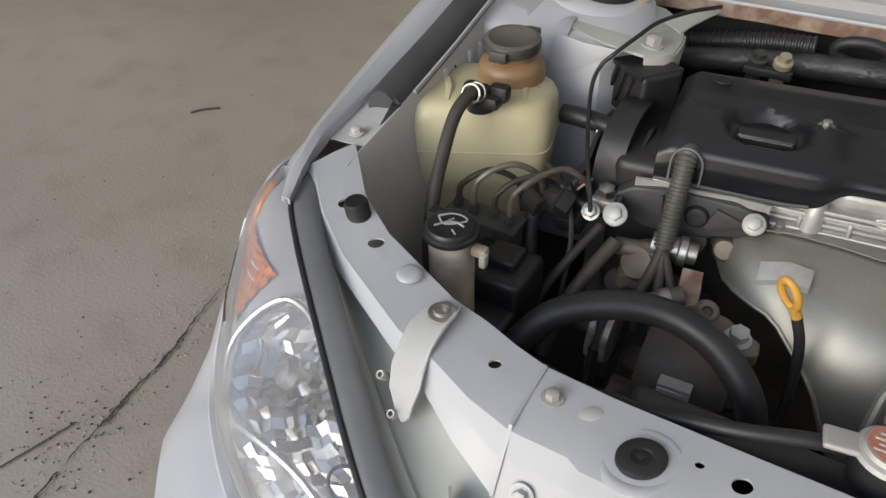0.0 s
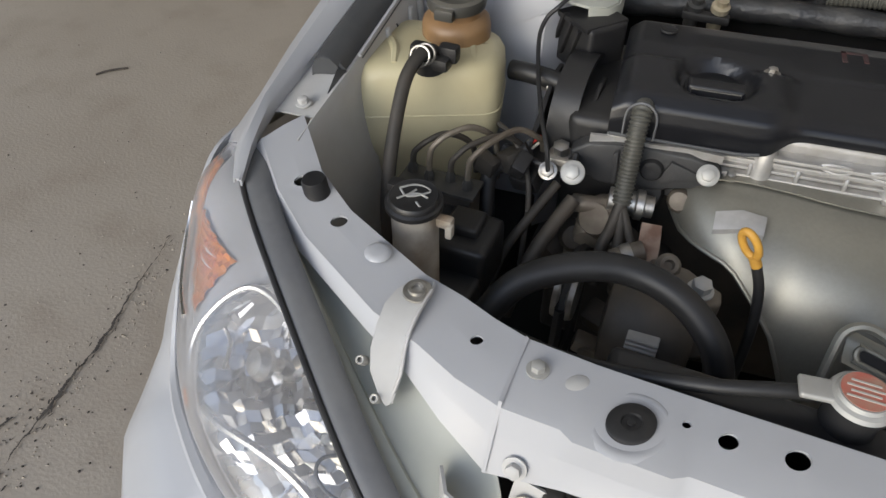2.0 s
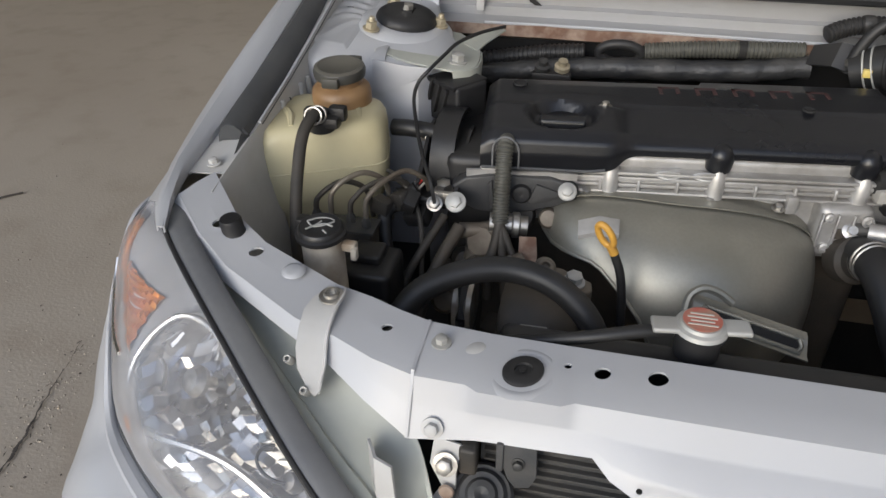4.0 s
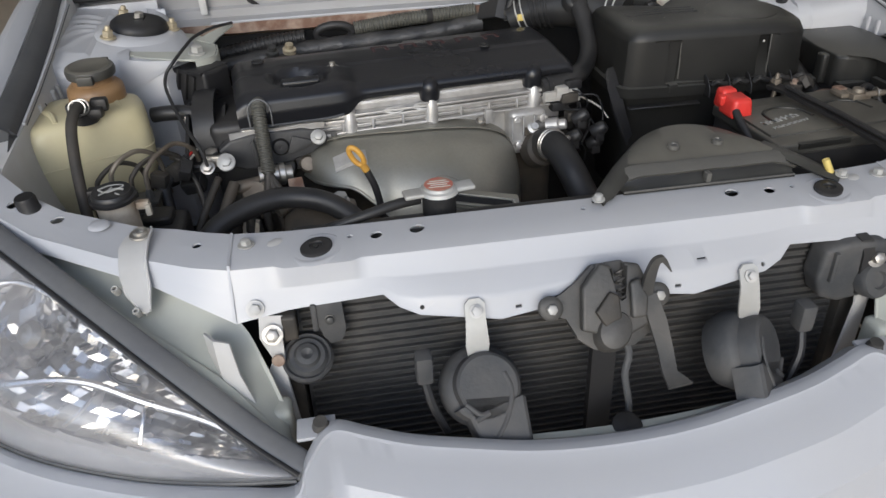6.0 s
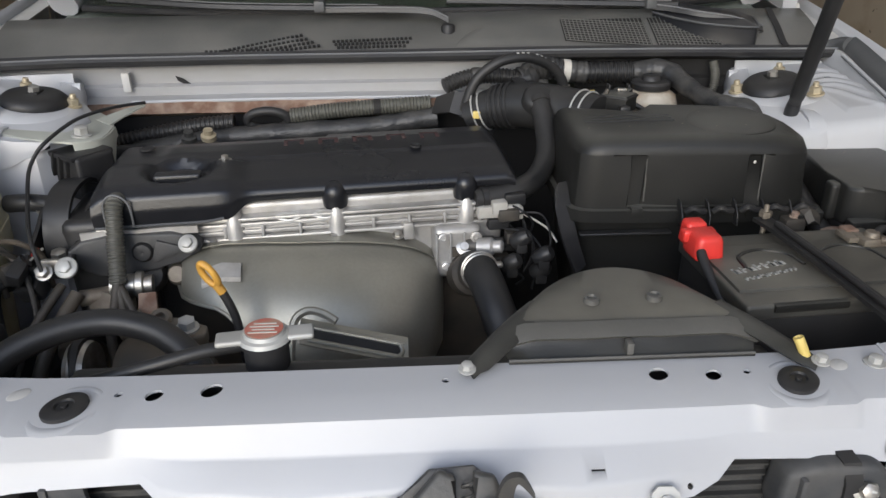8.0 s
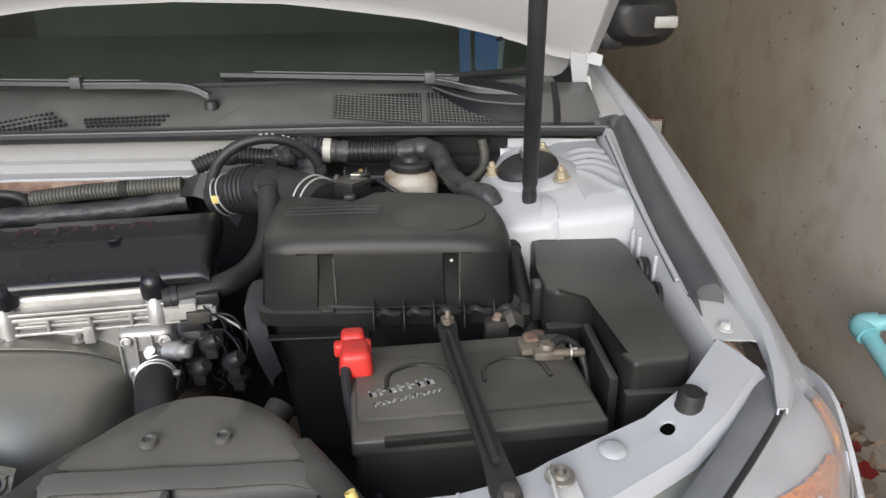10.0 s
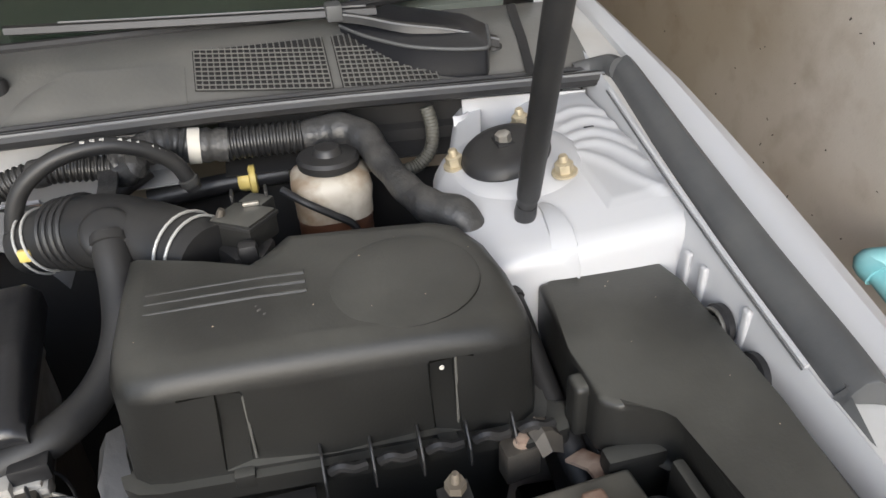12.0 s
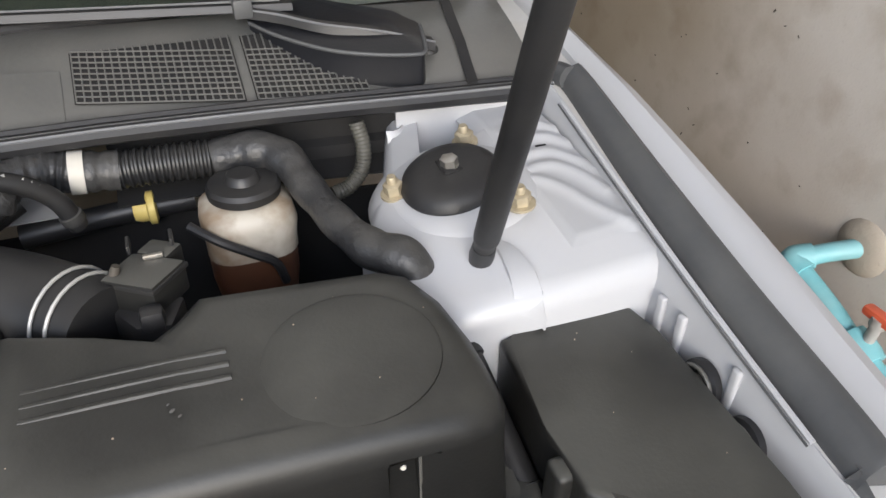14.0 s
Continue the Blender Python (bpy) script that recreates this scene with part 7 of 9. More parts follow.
tongue = [(-0.640, 0.545), (-0.585, 0.522), (-0.545, 0.515), (-0.512, 0.516), (-0.490, 0.528), (-0.481, 0.550), (-0.482, 0.580), (-0.487, 0.615), (-0.500, 0.655), (-0.535, 0.690), (-0.62, 0.70)]
lift = lambda x, y: 0.7235 - 0.10 * (x + 0.485) - 0.02 * (y - 0.55)
tp = part("top_strap", prism(tongue, lambda x, y: lift(x, y) - 0.004, lift, 0.0012), SHELL, mount, "grey-white welded top strap")
part("strap_edge", sheet([[(x + 0.001, y, lift(x, y) - 0.001), (x + 0.002, y + 0.001, lift(x, y) - 0.016), (x - 0.001, y + 0.001, lift(x, y) - d_)] for (x, y), d_ in zip(tongue[3:8], (0.020, 0.045, 0.060, 0.050, 0.020))], 0.002), SHELL, tp)
part("rear_tab", sheet([[(-0.522, 0.640, 0.7265), (-0.492, 0.616, 0.7245)], [(-0.506, 0.664, 0.7295), (-0.483, 0.642, 0.7285)], [(-0.486, 0.684, 0.7335), (-0.470, 0.668, 0.7330)], [(-0.466, 0.700, 0.7355), (-0.459, 0.692, 0.7355)]], 0.0025), SHELL, tp, "grey tab that holds the cable's end")
part("bolt", bolt((-0.511, 0.552, 0.7265), 0.0105, (0.1, -0.05, 1), 1.4), TRIM, tp)
part("gusset", sheet([[(-0.628, 0.498, 0.742), (-0.585, 0.500, 0.7345), (-0.538, 0.512, 0.7285)], [(-0.628, 0.4945, 0.726), (-0.585, 0.4965, 0.716), (-0.541, 0.509, 0.7255)], [(-0.628, 0.4935, 0.690), (-0.592, 0.4945, 0.700), (-0.545, 0.508, 0.722)]], 0.002), WHITE, tp, "white folded gusset on the strut tower")

earth = thing("earth_cable", (-0.50, 0.33, 0.62), "thin black earth cable with a crimped eyelet", "cable")
part("cable", tube([(-0.488, 0.306, 0.622), (-0.495, 0.313, 0.650), (-0.513, 0.348, 0.664), (-0.536, 0.404, 0.678), (-0.556, 0.462, 0.698), (-0.556, 0.488, 0.714), (-0.542, 0.495, 0.731), (-0.525, 0.529, 0.745), (-0.514, 0.575, 0.749), (-0.490, 0.635, 0.747), (-0.462, 0.70, 0.738)], 0.0028, 10, 8), RUBBER, earth)
part("eyelet", lathe([(0.007, 0), (0.007, 0.002), (0.004, 0.002)], (-0.490, 0.313, 0.618), (0, -0.75, 0.66), 16), STEEL, earth)

# ---- reservoirs on the cold side ----
def rounded(x0, x1, y0, y1, z, r=0.02, n=5):
    out = []
    for cx, cy, a0 in ((x1 - r, y1 - r, 0), (x0 + r, y1 - r, 90), (x0 + r, y0 + r, 180), (x1 - r, y0 + r, 270)):
        out += [(cx + r * math.cos(radians(a0 + 90 * k / n)), cy + r * math.sin(radians(a0 + 90 * k / n)), z) for k in range(n + 1)]
    return out


jug = thing("washer_reservoir", (-0.655, 0.36, 0.42), "yellowed plastic fluid reservoir with a black cap", "reservoir")


def soft_quad(corners, k, z, r=0.024, n=5):
    """A four-cornered ring in plan with rounded corners, shrunk by k about its middle."""
    mid = sum((Vector(c) for c in corners), Vector((0, 0))) / 4
    pts = [mid + (Vector(c) - mid) * k for c in corners]
    out = []
    for i in range(4):
        a, c, b = pts[i - 1], pts[i], pts[(i + 1) % 4]
        p0, p1 = c + (a - c).normalized() * r, c + (b - c).normalized() * r
        for j in range(n + 1):
            t = j / n
            q = p0 * (1 - t) ** 2 + c * 2 * t * (1 - t) + p1 * t * t
            out.append((q.x, q.y, z))
    return out


JUG = [(-0.731, 0.290), (-0.571, 0.368), (-0.596, 0.466), (-0.752, 0.446)]
bm = bmesh.new()
ring_skin(bm, [soft_quad(JUG, 0.70, 0.44), soft_quad(JUG, 0.78, 0.53), soft_quad(JUG, 0.84, 0.572), soft_quad(JUG, 0.93, 0.588), soft_quad(JUG, 0.985, 0.603), soft_quad(JUG, 1.0, 0.635), soft_quad(JUG, 0.995, 0.668, 0.026),
               soft_quad(JUG, 0.975, 0.688, 0.030), soft_quad(JUG, 0.92, 0.699, 0.034), soft_quad(JUG, 0.80, 0.704, 0.036), soft_quad(JUG, 0.55, 0.706, 0.03)])
jb = part("body", bm, YELLOWED, jug, angle=60)
part("moulded_seam", tube([(x, y, 0.640) for x, y, z in soft_quad(JUG, 1.002, 0.640)], 0.0012, 1, 6), YELLOWED, jb)
for cx_, cy_, hz_ in ((-0.697, 0.352, 0.700), (-0.612, 0.392, 0.698)):
    part("pressed_fold", tube([(cx_ - 0.022, cy_ + 0.026, hz_ + 0.003), (cx_ - 0.006, cy_ + 0.004, hz_ + 0.004), (cx_ + 0.006, cy_ - 0.024, hz_)], 0.006, 6, 8), YELLOWED, jb)
part("neck", lathe([(0.044, -0.014), (0.0425, 0.004), (0.0425, 0.018), (0.041, 0.025), (0.036, 0.030), (0.031, 0.033), (0.030, 0.045)], (-0.652, 0.425, 0.700), (0, -0.05, 1), 30, None, 1.0), BROWNNECK, jug, "brown-stained filler neck")
cp = lathe([(0.031, 0.0), (0.036, 0.002), (0.037, 0.010), (0.035, 0.015), (0.030, 0.017), (0.028, 0.0155), (0, 0.0155)], (-0.652, 0.423, 0.742), (0.02, -0.08, 1), 34)
rbox((-0.664, 0.380, 0.738), (-0.640, 0.392, 0.752), 0.003, 2, None, cp)
rbox((-0.652, 0.452, 0.745), (-0.632, 0.466, 0.758), 0.003, 2, None, cp)
part("cap", cp, SCOOPGREY, jug, "black screw cap")
nip = lathe([(0.018, -0.006), (0.018, 0.008), (0.012, 0.012), (0.012, 0.020), (0, 0.02)], (-0.650, 0.338, 0.706), (0, -0.1, 1), 18)
rbox((-0.672, 0.322, 0.706), (-0.622, 0.345, 0.722), 0.006, 2, None, nip)
rbox((-0.64, 0.335, 0.712), (-0.616, 0.352, 0.732), 0.005, 2, None, nip)
rbox((-0.676, 0.336, 0.708), (-0.656, 0.354, 0.726), 0.005, 2, None, nip)
part("outlet", nip, BLACK, jug)
part("hose", tube([(-0.648, 0.332, 0.722), (-0.650, 0.315, 0.730), (-0.655, 0.285, 0.715), (-0.652, 0.25, 0.680), (-0.645, 0.215, 0.64), (-0.640, 0.195, 0.59), (-0.635, 0.19, 0.50)], 0.0078, 8, 14), GRIME, jug, "black rubber hose")
for p in ((-0.648, 0.322, 0.727), (-0.650, 0.312, 0.729)):
    part("hose_clamp", tube([Vector(p) + Vector((0.0115 * math.cos(a), 0.004 * math.sin(a), 0.0105 * math.sin(a))) for a in [2 * math.pi * k / 12 for k in range(13)]], 0.0014, 2, 6), STEEL, jug)
part("apron_knob", lathe([(0.021, 0), (0.021, 0.004), (0.017, 0.007), (0.0175, 0.010), (0.0135, 0.011), (0.0130, 0.007), (0.010, 0.007), (0.0095, 0.014), (0.006, 0.016), (0, 0.014)], (-0.742, 0.408, 0.702), (1, -0.2, 0.1), 22), RUBBER, car, "black rubber plug in the fender wall")

filler = thing("washer_filler", (-0.585, 0.15, 0.45), "cream washer filler tube with a black cap", "filler tube")
part("tube", tube([(-0.585, 0.152, 0.660), (-0.583, 0.150, 0.60), (-0.580, 0.145, 0.52), (-0.58, 0.14, 0.40)], 0.0245, 6, 24), MILKY, filler)
wc2 = lathe([(0.026, -0.006), (0.030, -0.004), (0.030, 0.001), (0.027, 0.003), (0.0265, 0.006), (0.0245, 0.0085), (0.023, 0.0075), (0, 0.0075)], (-0.585, 0.152, 0.662), (0, -0.06, 1), 34)
rbox((-0.620, 0.160, 0.658), (-0.606, 0.176, 0.668), 0.003, 2, None, wc2)
wcap = part("cap", wc2, BLACK, filler, "black cap with a raised washer symbol")
sym = bmesh.new()
wz = 0.6705
tube([(-0.598, 0.140, wz), (-0.590, 0.150, wz), (-0.580, 0.155, wz), (-0.570, 0.152, wz)], 0.0012, 4, 6, sym)
tube([(-0.602, 0.156, wz + 0.0005), (-0.592, 0.166, wz), (-0.580, 0.168, wz - 0.0005), (-0.572, 0.162, wz - 0.0005), (-0.59, 0.147, wz), (-0.602, 0.156, wz)], 0.0012, 3, 6, sym)
tube([(-0.590, 0.150, wz), (-0.586, 0.160, wz)], 0.0012, 2, 6, sym)
tube([(-0.578, 0.142, wz), (-0.572, 0.137, wz)], 0.0012, 2, 6, sym)
part("washer_symbol", sym, INK, wcap)
part("strap", rbox((-0.560, 0.146, 0.640), (-0.542, 0.158, 0.652), 0.004), MILKY, filler)
part("strap", rbox((-0.548, 0.142, 0.632), (-0.540, 0.152, 0.648), 0.003), MILKY, filler)

absu = thing("brake_hydraulic_unit", (-0.585, 0.25, 0.45), "grimy hydraulic brake unit with bent steel pipes", "brake unit")
AM = Matrix.Translation((-0.604, 0.264, 0.597))
part("valve_block", rbox((-0.044, -0.016, -0.07), (0.044, 0.020, 0.0), 0.004, 2, AM), GRIME, absu)
part("top_plate", rbox((-0.049, -0.018, 0.0), (0.048, 0.020, 0.005), 0.002, 2, AM), LATCH, absu, "dull steel top plate")
part("motor", rbox((0.004, -0.085, -0.085), (0.088, -0.012, -0.012), 0.010, 3, AM), BLACK, absu)
part("control_box", rbox((-0.02, -0.125, -0.20), (0.085, -0.045, -0.046), 0.008, 3, AM), BLACK, absu)
part("plug_housing", rbox((0.030, -0.062, -0.014), (0.070, -0.024, 0.000), 0.005, 3, AM), BLACK, absu)
BENDS = ((0.034, 0.040, 0.005, 0.012), (0.050, 0.044, 0.012, 0.018), (0.036, 0.050, 0.022, 0.030), (0.048, 0.046, 0.032, 0.044))
for k, (rise, run, back_y, far_y) in enumerate(BENDS):
    b0 = AM @ Vector((-0.038 + 0.024 * k, 0.006 - 0.007 * (k % 2), 0.004))
    part("union_nut", lathe([(0.0068, 0), (0.0068, 0.008), (0.005, 0.011), (0.004, 0.014)], b0, (0, 0, 1), 6), LATCH, absu)
    part("brake_pipe", tube([b0 + Vector((0, 0, 0.008)), b0 + Vector((0.001, 0.001, rise * 0.72)), b0 + Vector((0.006, 0.004, rise * 0.97)), b0 + Vector((0.018, 0.010 + back_y * 0.3, rise + 0.009)), b0 + Vector((run - 0.008, 0.022 + back_y, rise + 0.011)),
                             b0 + Vector((run + 0.010, 0.040 + back_y, rise - 0.004)), b0 + Vector((run + 0.014, 0.050 + far_y, rise - 0.030)), b0 + Vector((run + 0.016, 0.055 + far_y, -0.03))], 0.0037, 7, 8), TANCAST if k % 2 else GRIME, absu, "bent steel brake pipe")
ck = random.Random(8)
for k in range(7):  # plugs and clipped pipes behind the unit
    c = Vector((ck.uniform(-0.575, -0.515), ck.uniform(0.305, 0.355), ck.uniform(0.575, 0.630)))
    d = Vector((ck.uniform(0.008, 0.018), ck.uniform(0.008, 0.016), ck.uniform(0.006, 0.014)))
    part("plug", rbox(tuple(c - d), tuple(c + d), 0.004, 2, Matrix.Translation(c) @ Euler((ck.uniform(-0.5, 0.5), ck.uniform(-0.5, 0.5), ck.uniform(-0.7, 0.7))).to_matrix().to_4x4() @ Matrix.Translation(-c)), BLACK if k % 3 else GRIME, absu)
for k in range(3):
    part("brake_pipe", tube([(-0.565 + 0.008 * k, 0.350, 0.640 - 0.008 * k), (-0.545 + 0.006 * k, 0.338, 0.636 - 0.008 * k), (-0.520, 0.322 + 0.008 * k, 0.612 - 0.010 * k), (-0.505, 0.300, 0.575 - 0.012 * k), (-0.50, 0.27, 0.50)], 0.0034, 6, 8), GRIME, absu)
part("loom", tube([(-0.52, 0.335, 0.625), (-0.545, 0.325, 0.605), (-0.56, 0.31, 0.59), (-0.55, 0.28, 0.54)], 0.010, 6, 10), RUBBER, absu)
for k in range(3):
    part("wire", tube([(-0.52 + 0.006 * k, 0.36, 0.63), (-0.535 + 0.006 * k, 0.34, 0.618), (-0.555, 0.33 - 0.01 * k, 0.60)], 0.0018, 6, 6), RED if k == 1 else MILKY, absu)

# ---- hoses and looms round the engine ----
def hose(name, pts, r, label, mat=HOSE, seg=16, steps=8):
    return single(name, tube(pts, r, steps, seg), mat, label, "hose")


def clamped_hose(name, pts, r, label, mat=HOSE, seg=16, clamps=(), clamp_mat=None):
    """A hose with clamps round it, each at a share of its length."""
    t_ = thing(name, pts[len(pts) // 2], label, "hose")
    part("hose", tube(pts, r, 8, seg), mat, t_)
    line = spline(pts, 10)
    for c_ in clamps:
        i = min(len(line) - 2, max(1, int(c_ * (len(line) - 1))))
        part("clamp", lathe([(r + 0.0002, -0.005), (r + 0.0018, -0.004), (r + 0.0018, 0.004), (r + 0.0002, 0.005)], line[i], line[i + 1] - line[i - 1], 22), clamp_mat or LATCH, t_, "dull steel clamp")
    return t_


clamped_hose("coolant_hose", [(-0.505, 0.095, 0.52), (-0.492, 0.118, 0.565), (-0.465, 0.150, 0.598), (-0.416, 0.178, 0.612), (-0.364, 0.193, 0.612), (-0.31, 0.186, 0.600), (-0.268, 0.165, 0.570), (-0.252, 0.15, 0.52), (-0.25, 0.14, 0.44)], 0.0155, "thick black rubber coolant hose arching in front of the engine", clamps=(0.1, 0.93))
hose("overflow_hose", [(-0.192, 0.078, 0.648), (-0.225, 0.066, 0.650), (-0.27, 0.056, 0.643), (-0.33, 0.054, 0.628), (-0.40, 0.060, 0.612), (-0.47, 0.085, 0.59), (-0.52, 0.10, 0.54)], 0.0068, "thin black overflow hose from the radiator neck", seg=12)
hose("heater_hose", [(-0.58, 0.435, 0.665), (-0.55, 0.43, 0.668), (-0.50, 0.425, 0.665)], 0.0125, "short black rubber hose beside the strut tower")
hose("suction_hose", [(-0.455, 0.315, 0.585), (-0.47, 0.285, 0.56), (-0.487, 0.25, 0.52), (-0.50, 0.22, 0.46)], 0.009, "grimy rubber hose running down beside the engine", GRIME)
hose("suction_hose", [(-0.48, 0.33, 0.59), (-0.50, 0.29, 0.56), (-0.52, 0.26, 0.52), (-0.53, 0.22, 0.46)], 0.006, "thin grimy pipe running down beside the engine", GRIME)
up = thing("radiator_hose", (0.07, 0.33, 0.45), "black upper radiator hose with a spring clamp", "hose")
part("hose", tube([(0.066, 0.392, 0.566), (0.071, 0.362, 0.578), (0.078, 0.33, 0.575), (0.088, 0.295, 0.555), (0.10, 0.26, 0.525), (0.115, 0.2, 0.49), (0.13, 0.12, 0.47)], 0.024, 8, 20), HOSE, up)
cl = bmesh.new()
for o in (0.0, 0.007):
    c0 = Vector((0.0715 + o * 0.2, 0.360 - o, 0.578))
    nrm = Vector((0.2, -0.95, 0.15)).normalized()
    ux, uy = nrm.orthogonal().normalized(), None
    uy = nrm.cross(ux)
    tube([c0 + 0.0255 * (math.cos(a) * ux + math.sin(a) * uy) for a in [2 * math.pi * k / 20 for k in range(21)]], 0.0016, 1, 6, cl)
rbox((0.092, 0.352, 0.583), (0.104, 0.362, 0.590), 0.002, 1, None, cl)
part("spring_clamp", cl, STEEL, up, "steel spring clamp")

loom = thing("wiring_loom", (-0.40, 0.35, 0.50), "grey-green corrugated wiring sleeve", "wiring")
part("sleeve", tube([(-0.404, 0.392, 0.676), (-0.404, 0.372, 0.690), (-0.404, 0.356, 0.684), (-0.403, 0.342, 0.655), (-0.402, 0.328, 0.625), (-0.400, 0.312, 0.598)], 0.0098, 8, 14, ridge=0.0016, pitch=0.0045), GREYLOOM, loom)
for k in range(3):
    part("tail", tube([(-0.400, 0.312, 0.60), (-0.404 + 0.010 * k, 0.298, 0.572), (-0.410 + 0.020 * k, 0.285, 0.545), (-0.408 + 0.024 * k, 0.275, 0.50)], 0.007 - 0.001 * k, 6, 10), GRIME, loom)
part("notch_edge", tube([(-0.4215, 0.3655, 0.655), (-0.421, 0.364, 0.684), (-0.414, 0.362, 0.697), (-0.404, 0.3615, 0.701), (-0.394, 0.362, 0.697), (-0.387, 0.364, 0.684), (-0.3865, 0.3655, 0.655)], 0.0014, 6, 8), LAMPSEAL, loom, "pale worn notch edge")

rear = thing("rear_loom", (-0.2, 0.77, 0.66), "wiring loom in corrugated and taped sleeves along the firewall", "wiring")
part("sleeve", tube([(-0.55, 0.735, 0.655), (-0.48, 0.745, 0.668), (-0.40, 0.752, 0.680), (-0.33, 0.755, 0.686)], 0.013, 8, 12, ridge=0.002, pitch=0.008), BLACK, rear)
part("sleeve", tube([(-0.23, 0.755, 0.694), (-0.15, 0.755, 0.703), (-0.07, 0.755, 0.708), (0.02, 0.757, 0.712)], 0.0125, 8, 14, ridge=0.0018, pitch=0.006), GREYLOOM, rear)
part("ring", tube([(-0.27 + 0.036 * math.cos(a), 0.748 - 0.006 * math.sin(a), 0.690 + 0.018 * math.sin(a)) for a in [2 * math.pi * k / 16 for k in range(17)]], 0.008, 2, 10), RUBBER, rear)
part("taped_sleeve", tube([(-0.60, 0.72, 0.63), (-0.45, 0.735, 0.65), (-0.30, 0.74, 0.665), (-0.1, 0.74, 0.675), (0.03, 0.745, 0.69)], lambda u: 0.018 + 0.001 * math.sin(71 * u), 14, 14), LOOMTAPE, rear)
part("tape", lathe([(0.0145, -0.006), (0.0145, 0.006)], (-0.075, 0.755, 0.7077), (1, 0, 0.05), 18), DARK, rear)
part("throttle_hump", sheet([[(0.02, 0.73, 0.70), (0.03, 0.75, 0.725), (0.05, 0.77, 0.715)], [(0.05, 0.70, 0.71), (0.062, 0.72, 0.742), (0.08, 0.75, 0.73)], [(0.09, 0.69, 0.70), (0.10, 0.71, 0.735), (0.11, 0.745, 0.725)], [(0.12, 0.68, 0.66), (0.13, 0.70, 0.68), (0.14, 0.74, 0.68)]], 0.004), BLACK, rear)
for x, z in ((-0.395, 0.672), (-0.362, 0.674)):
    part("fuel_union", lathe([(0.010, -0.03), (0.010, 0.0), (0.013, 0.002), (0.013, 0.010), (0.008, 0.012), (0.008, 0.020), (0, 0.02)], (x, 0.69, z), (0.1, -0.3, 1), 14), BRASS if x > -0.37 else LATCH, rear)
part("clip", rbox((-0.41, 0.675, 0.66), (-0.345, 0.69, 0.672), 0.003), BLACK, rear)

VAC = [(0.076, 0.704, 0.700), (0.084, 0.705, 0.737), (0.103, 0.706, 0.770), (0.140, 0.710, 0.793), (0.185, 0.718, 0.797), (0.222, 0.726, 0.783), (0.246, 0.732, 0.760), (0.258, 0.735, 0.728)]
vac = clamped_hose("vacuum_hose", VAC, 0.0088, "black vacuum hose with faded white print arching over the loom", clamps=(0.06, 0.97))
mk = bmesh.new()
for k, p in enumerate(spline(VAC, 10)[36:58:2]):
    if k % 4 != 3:
        rbox(tuple(p + Vector((-0.0022, -0.0050, 0.0070))), tuple(p + Vector((0.0022, -0.0022, 0.0092))), 0, 1, None, mk)
part("faded_print", mk, INK, vac, "faded white print")
hose("vacuum_pipe", [(0.10, 0.72, 0.70), (0.13, 0.74, 0.705), (0.18, 0.755, 0.73), (0.21, 0.77, 0.742)], 0.010, "black pipe behind the intake", BLACK)

brakeline = thing("firewall_loom", (0.35, 0.78, 0.72), "thick taped wiring loom with white tape at the firewall", "wiring")
part("taped_loom", tube([(0.180, 0.763, 0.752), (0.212, 0.772, 0.765), (0.24, 0.776, 0.766), (0.262, 0.776, 0.761), (0.30, 0.775, 0.757)], lambda u: 0.019 + 0.0016 * math.sin(23 * u) * math.sin(61 * u), 14, 18), LOOMTAPE, brakeline)
part("tape_band", lathe([(0.0205, -0.0065), (0.0205, 0.0065)], (0.264, 0.776, 0.7605), (1, 0.0, -0.1), 22), TAPE, brakeline, "white tape band")
part("convoluted", tube([(0.30, 0.775, 0.757), (0.34, 0.772, 0.758), (0.39, 0.770, 0.757)], 0.0165, 8, 18, ridge=0.0022, pitch=0.007), BLACK, brakeline)
part("branch", tube([(0.385, 0.768, 0.757), (0.42, 0.764, 0.762), (0.448, 0.745, 0.758), (0.462, 0.70, 0.745), (0.475, 0.645, 0.738), (0.492, 0.60, 0.735), (0.515, 0.575, 0.732), (0.53, 0.56, 0.70)], lambda u: 0.0175 + 0.002 * math.sin(9 * u) + 0.0008 * math.sin(47 * u), 12, 18), LOOMTAPE, brakeline)
part("convoluted", tube([(0.045, 0.752, 0.742), (0.067, 0.760, 0.750), (0.098, 0.764, 0.757), (0.135, 0.765, 0.757), (0.182, 0.764, 0.752)], 0.0125, 8, 16, ridge=0.002, pitch=0.0065), BLACK, brakeline)
part("tape_collar", lathe([(0.0150, -0.008), (0.0158, -0.003), (0.0155, 0.003), (0.0148, 0.008)], (0.103, 0.7643, 0.7572), (1, 0.05, 0.05), 16), LOOMTAPE, brakeline)
part("tape_knot", lathe([(0.010, -0.020), (0.0175, -0.012), (0.0205, 0.0), (0.0165, 0.011), (0.019, 0.016), (0.009, 0.024)], (0.190, 0.757, 0.752), (0.8, -0.3, 0.5), 11, None, 0.8), LOOMTAPE, brakeline, "crumpled wrap of black tape")
part("tape_tail", sheet([[(0.163, 0.752, 0.756), (0.183, 0.750, 0.757)], [(0.166, 0.722, 0.752), (0.186, 0.720, 0.754)], [(0.170, 0.690, 0.757), (0.190, 0.688, 0.760)], [(0.172, 0.668, 0.758), (0.192, 0.664, 0.760)]], 0.004), LOOMTAPE, brakeline)
part("lever_pipe", tube([(0.20, 0.78, 0.700), (0.28, 0.785, 0.705), (0.36, 0.79, 0.706)], 0.012, 6, 14), BLACK, brakeline)
